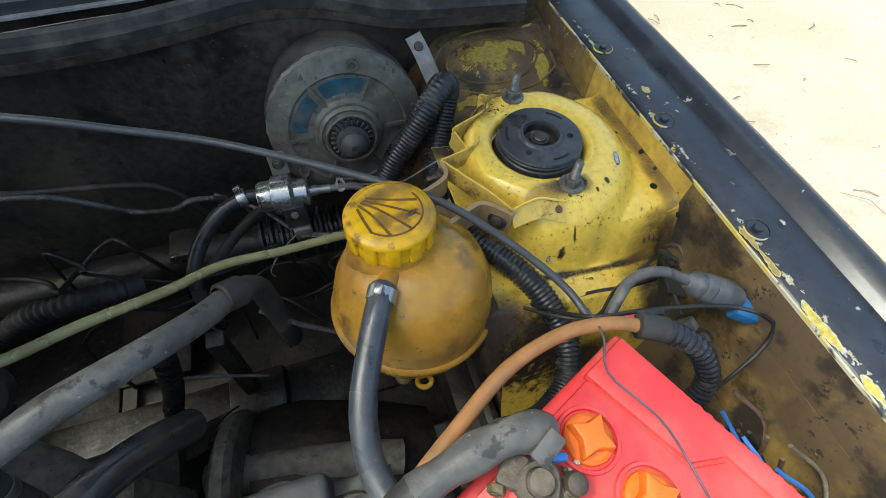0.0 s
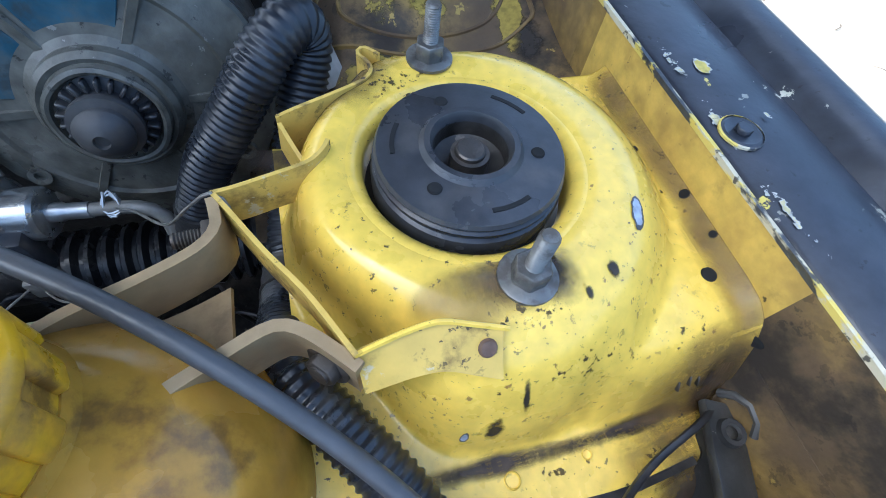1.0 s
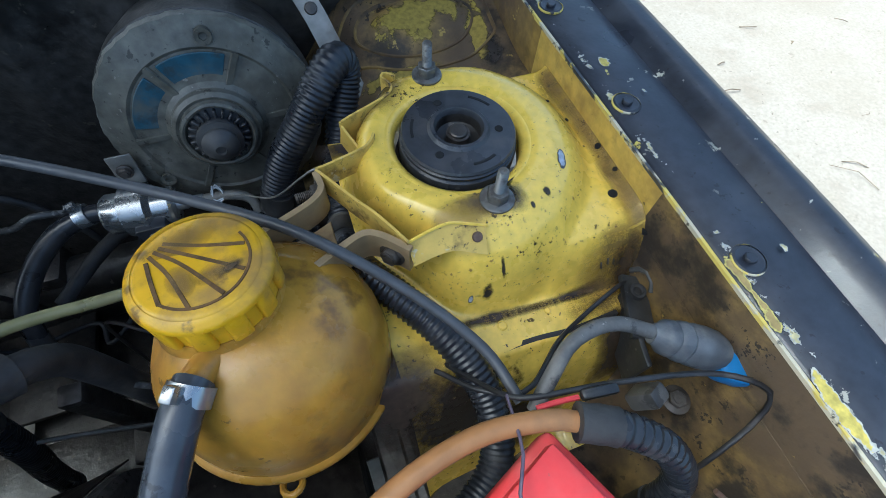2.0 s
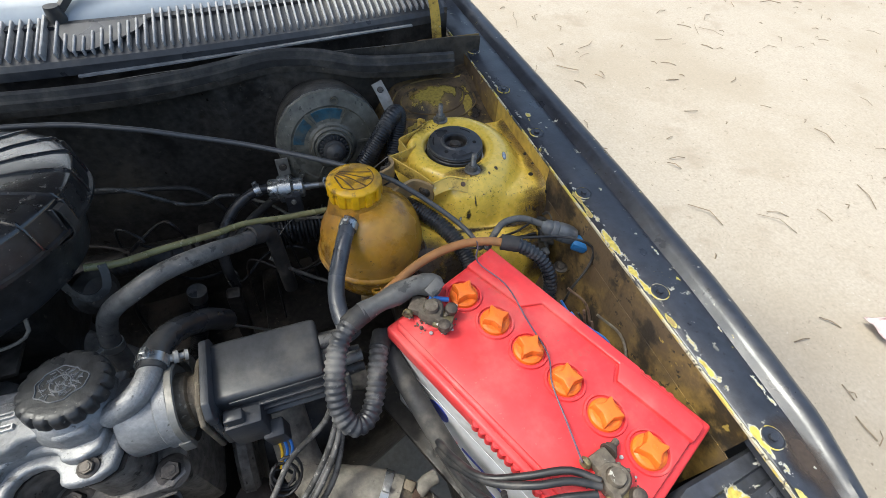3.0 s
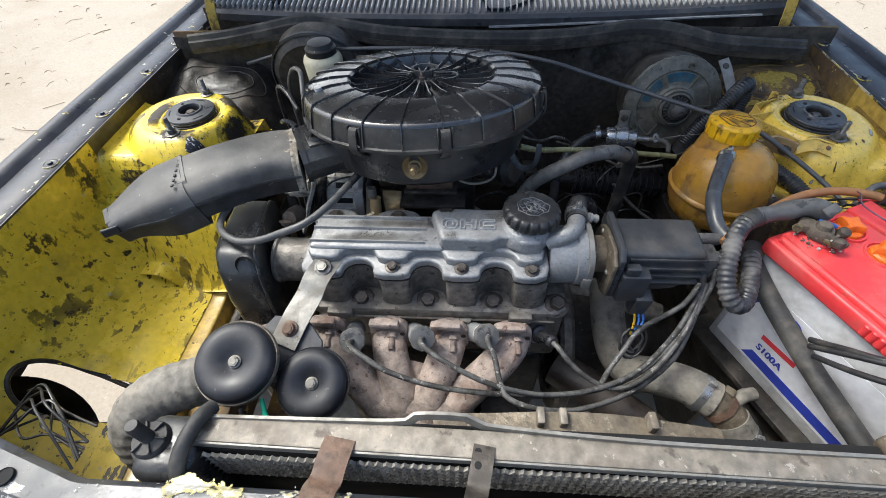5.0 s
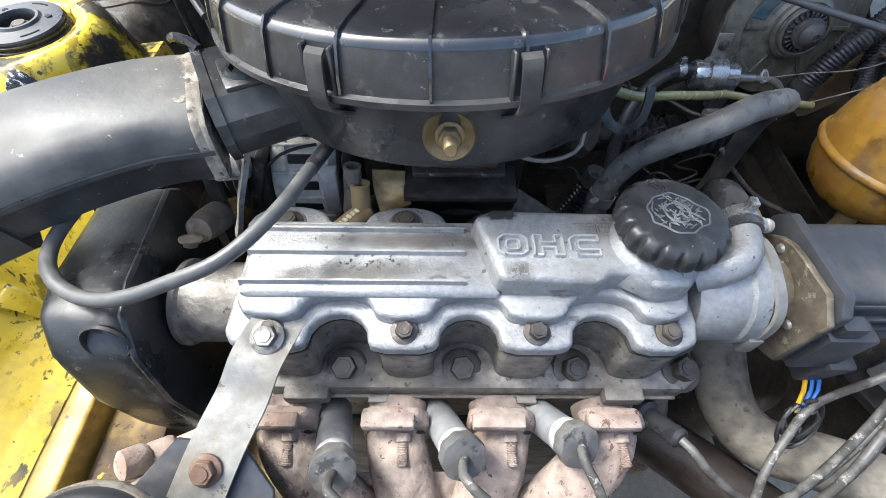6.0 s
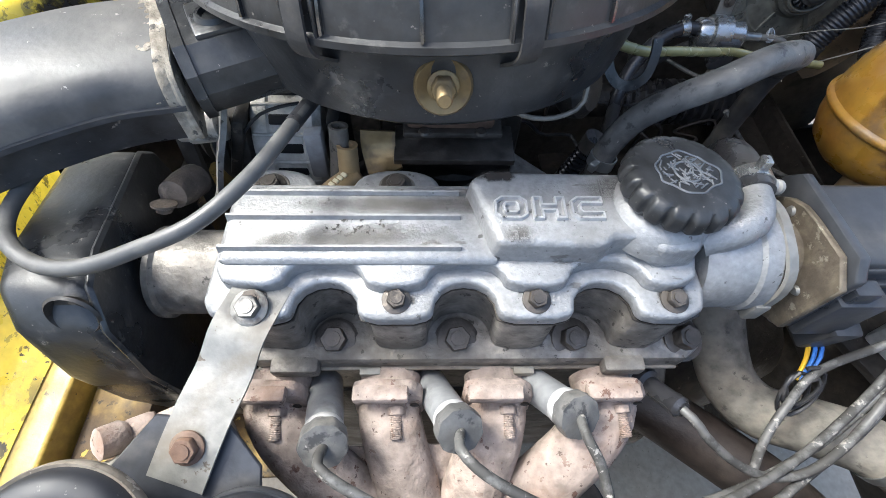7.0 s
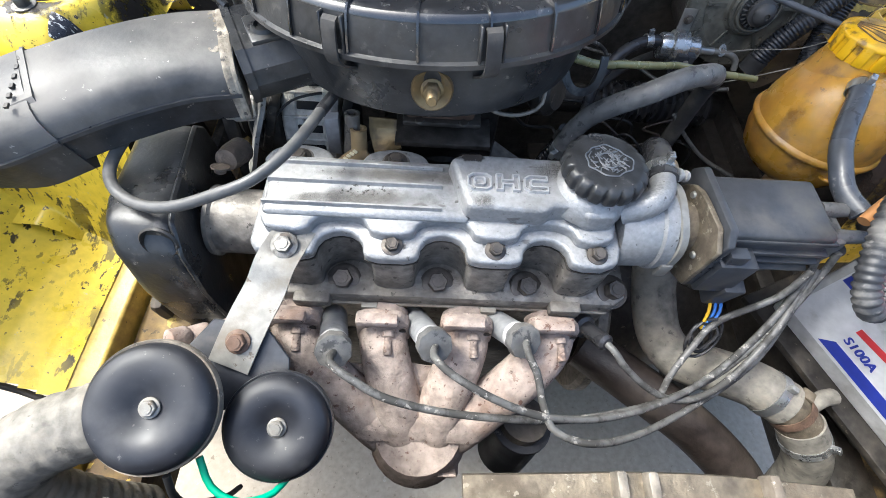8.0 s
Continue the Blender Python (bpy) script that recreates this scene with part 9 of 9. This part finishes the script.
part("stub", lathe([(0, 0), (0.013, 0.0), (0.0105, 0.008), (0.0085, 0.012), (0.0080, 0.036), (0.0085, 0.038), (0.0052, 0.038), (0.0046, 0.026), (0, 0.026)], 24, axis_m((-0.170, 0.362, 0.776), (-0.169, 0.374, 0.8128))), tan_plastic, nip)
part("stub", lathe([(0, 0), (0.010, 0.0), (0.0085, 0.012), (0.0075, 0.042), (0.0078, 0.044), (0.0050, 0.044), (0.0042, 0.032), (0, 0.032)], 24, axis_m((-0.178, 0.372, 0.780), (-0.1752, 0.384, 0.8221))), alu_dirty, nip)
part("cast_arm", tube([(-0.167, 0.364, 0.784), (-0.176, 0.352, 0.787), (-0.185, 0.340, 0.788), (-0.194, 0.328, 0.786)], 0.0105, 14), tan_plastic, nip)
for k in range(7):
    f = k / 6
    part("embossed_bar", box((0.0034, 0.0052, 0.0022), pose(0, 0, 0, 0, 0, 55), 0.0006, 1, at=(-0.172 - 0.0165 * f, 0.3565 - 0.0215 * f, 0.7968 + 0.0010 * math.sin(math.pi * f))), cream, nip)
part("rusty_tab", sweep(spline([(-0.146, 0.390, 0.812), (-0.146, 0.384, 0.800), (-0.142, 0.372, 0.792), (-0.138, 0.360, 0.791)], 0.005), [(-0.014, -0.0012), (0.014, -0.0012), (0.014, 0.0012), (-0.014, 0.0012)], up=(0, -0.6, 0.8)), brass, nip, "rusty tan sheet tab")

fluid = thing("brake_fluid_bottle", "cream plastic fluid bottle with a black cap", "fluid bottle", (-0.315, 0.70, 0.80))
part("bottle", lathe([(0, -0.075), (0.028, -0.075), (0.034, -0.06), (0.037, -0.006), (0.034, 0.002), (0.026, 0.008), (0, 0.008)], 30, pose(-0.315, 0.70, 0.875)), cream, fluid)
part("cap", lathe([(0.029, 0.0), (0.029, 0.010), (0.024, 0.013), (0.022, 0.020), (0.010, 0.022), (0, 0.022)], 30, pose(-0.315, 0.70, 0.882)), black_plastic, fluid)
drum = thing("heater_blower", "dark round blower housing on the bulkhead", "blower", (-0.36, 0.745, 0.72))
part("drum_shell", lathe([(0, 0), (0.085, 0.0), (0.100, 0.012), (0.102, 0.05), (0, 0.05)], 48, axis_m((-0.345, 0.742, 0.80), (-0.345, 0.80, 0.81))), firewall_mat, drum)
part("drum_rim", lathe([(0.100, 0.008), (0.104, 0.010), (0.104, 0.016), (0.100, 0.018)], 48, axis_m((-0.345, 0.742, 0.80), (-0.345, 0.80, 0.81))), black_plastic, drum)
hose("drain_tube", "thin grey tube looping from the bulkhead to the duct", [(-0.262, 0.428, 0.918), (-0.262, 0.44, 0.945), (-0.275, 0.48, 0.955), (-0.305, 0.52, 0.935), (-0.325, 0.54, 0.89), (-0.33, 0.55, 0.82)], 0.0032, lead_pale)
hose("drain_tube", "thin black tube beside the duct", [(-0.29, 0.47, 0.90), (-0.315, 0.50, 0.915), (-0.34, 0.53, 0.90), (-0.352, 0.55, 0.84), (-0.35, 0.56, 0.78)], 0.0032, rubber_black)
spig = thing("sensor_spigot", "white plastic sensor stub on the duct elbow", "sensor", (-0.236, 0.432, 0.925))
part("stub", lathe([(0, 0.030), (0.005, 0.030), (0.006, 0.012), (0.009, 0.010), (0.009, 0.0), (0, 0)], 18, pose(-0.236, 0.432, 0.927)), white_dusty, spig)

# ---- radiator ----
def radiator():
    t = thing("radiator", "dusty copper brown radiator with a bright top strip", "radiator", (0.04, 0.01, 0.40))
    part("top_strip", box((0.652, 0.026, 0.008), pose(0, 0, 0, 0, 0, -0.6), 0.002, at=(0.038, 0.021, 0.8215)), dusty_metal, t, "pale dusty metal top strip")
    part("rear_lip", sweep(spline([(-0.285, 0.034, 0.825), (-0.15, 0.036, 0.827), (-0.085, 0.038, 0.829), (-0.07, 0.042, 0.837), (-0.02, 0.042, 0.837), (0.0, 0.037, 0.829), (0.15, 0.030, 0.827), (0.36, 0.028, 0.825)], 0.012), [(-0.003, -0.008), (0.003, -0.008), (0.0015, 0.003), (-0.0015, 0.003)]), zinc, t)
    part("strip_lip", box((0.652, 0.003, 0.010), pose(0, 0, 0, 0, 0, -0.6), 0.001, at=(0.038, 0.0075, 0.8185)), zinc, t)
    # core coloured near-black so the depth behind the fins reads as shade
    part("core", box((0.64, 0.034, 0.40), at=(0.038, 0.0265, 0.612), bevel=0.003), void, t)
    for row in range(6):
        z = 0.8085 - 0.0105 * row
        pts = []
        n = 150
        for i in range(n):
            x = -0.280 + 0.635 * i / n
            up = 1 if i % 2 else -1
            pts.append(Vector((x, 0.0085, z + 0.0036 * up)))
        bm = sweep(pts, [(-0.0008, -0.0065), (0.0008, -0.0065), (0.0008, -0.0030), (-0.0008, -0.0030)], up=(0, 1, 0))
        tagged(part("zigzag_fin", bm, fin_mat, t), kind="stuff")
        part("core_tube", box((0.636, 0.0040, 0.0016), at=(0.038, 0.0050, z - 0.0052), bevel=0.0005, seg=1), fin_mat, t)
    tank = part("end_tank", box((0.062, 0.062, 0.42), at=(-0.312, 0.010, 0.607), bevel=0.014, seg=3), black_plastic, t, "black plastic end tank")
    part("end_tank", box((0.055, 0.060, 0.42), at=(0.392, 0.020, 0.595), bevel=0.014, seg=3), rubber, t)
    part("filler_neck", lathe([(0.0, 0.040), (0.0055, 0.040), (0.0065, 0.036), (0.0065, 0.010), (0.016, 0.008), (0.018, 0.004), (0.018, 0.0), (0.021, -0.002)], 26, pose(-0.328, 0.012, 0.815)), rubber, t)
    for k in range(6):
        a = math.pi / 3 * k
        part("neck_fin", box((0.010, 0.002, 0.006), pose(-0.328 + 0.012 * math.cos(a), 0.012 + 0.012 * math.sin(a), 0.824, 0, 0, math.degrees(a)), 0.0005, 1), rubber, t)
    part("clamp_arm", sweep(spline([(-0.292, -0.022, 0.80), (-0.290, -0.010, 0.822), (-0.286, 0.010, 0.832), (-0.280, 0.030, 0.834), (-0.276, 0.044, 0.826)], 0.006), circle(0.0075, 10)), rubber, t)
    part("right_cap", lathe([(0, 0.014), (0.018, 0.013), (0.024, 0.009), (0.026, 0.0), (0.028, -0.02)], 26, pose(0.405, 0.018, 0.806), wob=lambda a, r: 1 + 0.05 * math.sin(8 * a)), grime_plate, t, "crusty mud coated mount")
    part("right_lug", box((0.030, 0.05, 0.02), pose(0, 0, 0, 0, 0, 20), 0.006, at=(0.378, 0.030, 0.812)), grime_plate, t)
    part("mount_bolt", hexbolt(0.009, 0.006, 0.013, 0, 0.004, pose(0.405, 0.018, 0.8195, 0, 0, 20)), rust_dark, t)
    for x, mt, w in ((-0.148, rust_brown, 0.030), (-0.013, steel_dark, 0.020)):
        s = part("hold_strap", sweep(spline([(x + 0.006, 0.020, 0.8255), (x + 0.003, 0.0, 0.828), (x, -0.016, 0.824), (x - 0.002, -0.028, 0.833), (x - 0.004, -0.048, 0.832)], 0.005), [(-w / 2, -0.001), (w / 2, -0.001), (w / 2, 0.001), (-w / 2, 0.001)]), mt, t, "rusty steel hold-down strap" if w > 0.025 else "perforated steel hold-down strap")
        if w > 0.025:
            part("strap_bolt", hexbolt(0.005, 0.004, 0.0065, 0, 0.003, pose(x - 0.003, -0.038, 0.8335)), rust_brown, s)
        else:
            for y, z in ((-0.042, 0.834), (-0.031, 0.8345), (0.002, 0.829), (0.014, 0.8275)):
                # near-black discs give the strap holes their shade
                part("strap_hole", lathe([(0, 0.0004), (0.0032, 0.0004), (0.0036, 0)], 12, pose(x + 0.0, y, z - 0.0003)), void, s)
    return t


radiator()
fan = thing("radiator_fan", "pale dusty fan carrier frame behind the radiator", "radiator fan", (0.10, 0.06, 0.42))
part("carrier_bar", sweep(spline([(-0.06, 0.058, 0.770), (0.0, 0.060, 0.772), (0.06, 0.062, 0.778), (0.12, 0.062, 0.780), (0.17, 0.060, 0.776), (0.24, 0.056, 0.768)], 0.015), [(-0.012, -0.008), (0.012, -0.008), (0.010, 0.006), (-0.010, 0.006)]), grime_plate, fan, "dusty grey carrier bar")
for x in (0.052, 0.075, 0.165):
    part("bar_clip", box((0.008, 0.018, 0.016), at=(x, 0.064, 0.788), bevel=0.002), dusty_metal, fan)

oil = thing("oil_filter", "black oil filter can below the manifold", "oil filter", (0.03, 0.17, 0.52))
part("can", lathe([(0, -0.085), (0.030, -0.085), (0.032, -0.080), (0.032, -0.010), (0.034, -0.006), (0.034, 0.0), (0, 0.0)], 30, pose(0.019, 0.130, 0.622, -14, 6, 0)), horn_black, oil)
part("seal_plate", lathe([(0, 0.0), (0.026, 0.0), (0.026, 0.012), (0, 0.012)], 24, pose(0.019, 0.130, 0.622, -14, 6, 0)), steel_dark, oil)

# radiator hoses
hose("intake_warm_air_hose", "dusty grey ribbed hose bending down at the radiator", [(-0.235, 0.165, 0.735), (-0.290, 0.135, 0.742), (-0.345, 0.105, 0.752), (-0.390, 0.085, 0.752), (-0.415, 0.062, 0.735), (-0.415, 0.045, 0.70), (-0.395, 0.035, 0.65), (-0.37, 0.03, 0.60)], 0.030, hose_pale, corr=0.03, n=26, pitch=0.012)
hose("radiator_hose", "clay-dusted thick radiator hose curving round the gearbox", [(0.195, 0.34, 0.675), (0.198, 0.295, 0.635), (0.205, 0.245, 0.612), (0.222, 0.212, 0.615), (0.25, 0.193, 0.636), (0.285, 0.175, 0.647), (0.314, 0.156, 0.644)], 0.0265, hose_pale, n=26, clamp=(((0.298, 0.167, 0.646), (0.312, 0.158, 0.643), 0.0268),))
joint = thing("hose_joint", "brown corroded pipe joint between two hoses", "pipe", (0.32, 0.15, 0.62))
part("pipe", tube([(0.300, 0.166, 0.646), (0.325, 0.148, 0.637), (0.350, 0.126, 0.615)], 0.0235, 22), grime_plate, joint)
part("clip_band", lathe([(0.0245, -0.005), (0.0255, -0.005), (0.0255, 0.005), (0.0245, 0.005)], 30, axis_m((0.322, 0.150, 0.6385), (0.338, 0.137, 0.628))), rust_brown, joint)
part("clip_ears", box((0.014, 0.012, 0.010), pose(0, 0, 0, 0, 0, -40), 0.002, at=(0.330, 0.162, 0.660)), grime_plate, joint)
part("pipe_stub", tube([(0.335, 0.150, 0.645), (0.350, 0.160, 0.655), (0.365, 0.163, 0.655)], 0.009, 14), hose_pale, joint)
hose("radiator_hose", "clay-dusted radiator hose leading down to the radiator", [(0.336, 0.139, 0.629), (0.356, 0.118, 0.605), (0.372, 0.100, 0.572), (0.380, 0.082, 0.53), (0.382, 0.06, 0.48)], 0.0250, hose_pale, n=26, clamp=(((0.350, 0.124, 0.612), (0.358, 0.116, 0.602), 0.0253),))
hose("lower_hose", "oily brown black lower hose sweeping below the leads", [(0.12, 0.24, 0.565), (0.19, 0.185, 0.568), (0.25, 0.142, 0.558), (0.30, 0.102, 0.535), (0.335, 0.068, 0.50), (0.35, 0.05, 0.44)], 0.030, hose_dark, n=26)
hose("distributor_loom", "black ribbed loom looping down beside the distributor", [(0.322, 0.292, 0.864), (0.306, 0.284, 0.862), (0.290, 0.266, 0.857), (0.279, 0.240, 0.842), (0.277, 0.216, 0.822), (0.286, 0.202, 0.808), (0.302, 0.208, 0.802), (0.316, 0.232, 0.806), (0.327, 0.264, 0.814), (0.338, 0.290, 0.812)], 0.0108, loom_dusty, corr=0.14, pitch=0.0065)
hose("starter_cable", "thick dusty black cable lying along the battery", [(0.340, 0.300, 0.80), (0.345, 0.262, 0.79), (0.357, 0.22, 0.775), (0.375, 0.16, 0.758), (0.392, 0.11, 0.745), (0.408, 0.06, 0.735)], 0.012, rubber, n=16)
for pts in ([(0.469, 0.074, 0.869), (0.449, 0.090, 0.866), (0.415, 0.099, 0.857), (0.384, 0.111, 0.846), (0.370, 0.135, 0.825), (0.362, 0.165, 0.795)], [(0.467, 0.070, 0.870), (0.446, 0.082, 0.868), (0.416, 0.090, 0.862), (0.386, 0.106, 0.848), (0.368, 0.132, 0.822), (0.360, 0.160, 0.79)],
            [(0.462, 0.066, 0.868), (0.433, 0.074, 0.863), (0.401, 0.079, 0.851), (0.385, 0.092, 0.836), (0.372, 0.118, 0.812), (0.364, 0.15, 0.785)]):
    hose("terminal_cable", "black cable fanning from the battery clamp", pts, 0.0034, wire_black, "cable", n=8, group="terminal cables")
hose("earth_cable", "thin black lead dropping beside the battery", [(0.395, 0.095, 0.845), (0.398, 0.08, 0.82), (0.405, 0.07, 0.78), (0.412, 0.06, 0.75)], 0.003, wire_black, "cable", n=8)
tape = thing("taped_cable_bundle", "grey taped cable bundle over the battery clamp", "cable", (0.375, 0.29, 0.86))
part("tape_wrap", tube([(0.404, 0.300, 0.864), (0.394, 0.302, 0.870), (0.378, 0.303, 0.872), (0.360, 0.301, 0.868), (0.340, 0.297, 0.866), (0.318, 0.291, 0.864)], 0.0118, 16, scale=lambda u, i: 1 + 0.10 * math.sin(i * 1.3) - 0.12 * u), rubber_grey, tape, "grey cloth tape")
part("tape_flap", box((0.020, 0.012, 0.003), pose(0, 0, 0, 20, -12, 30), 0.001, at=(0.398, 0.290, 0.879)), rubber_grey, tape)
part("blue_wire_stub", tube([(0.392, 0.290, 0.862), (0.402, 0.286, 0.861), (0.412, 0.284, 0.858)], 0.0028, 8), wire_blue, tape)
rng = random.Random(5)
for k in range(8):
    hose("lamp_wire", "tangled black wires at the lamp opening", [(-0.46, 0.02 + rng.uniform(-0.02, 0.03), 0.735), (-0.51, 0.05 + rng.uniform(-0.02, 0.02), 0.75 + rng.uniform(-0.02, 0.02)), (-0.55, 0.06 + rng.uniform(-0.03, 0.03), 0.735 + rng.uniform(-0.02, 0.02)), (-0.59, 0.06 + rng.uniform(-0.04, 0.04), 0.72)], 0.0016, wire_black, "cable", n=6, group="lamp wires")
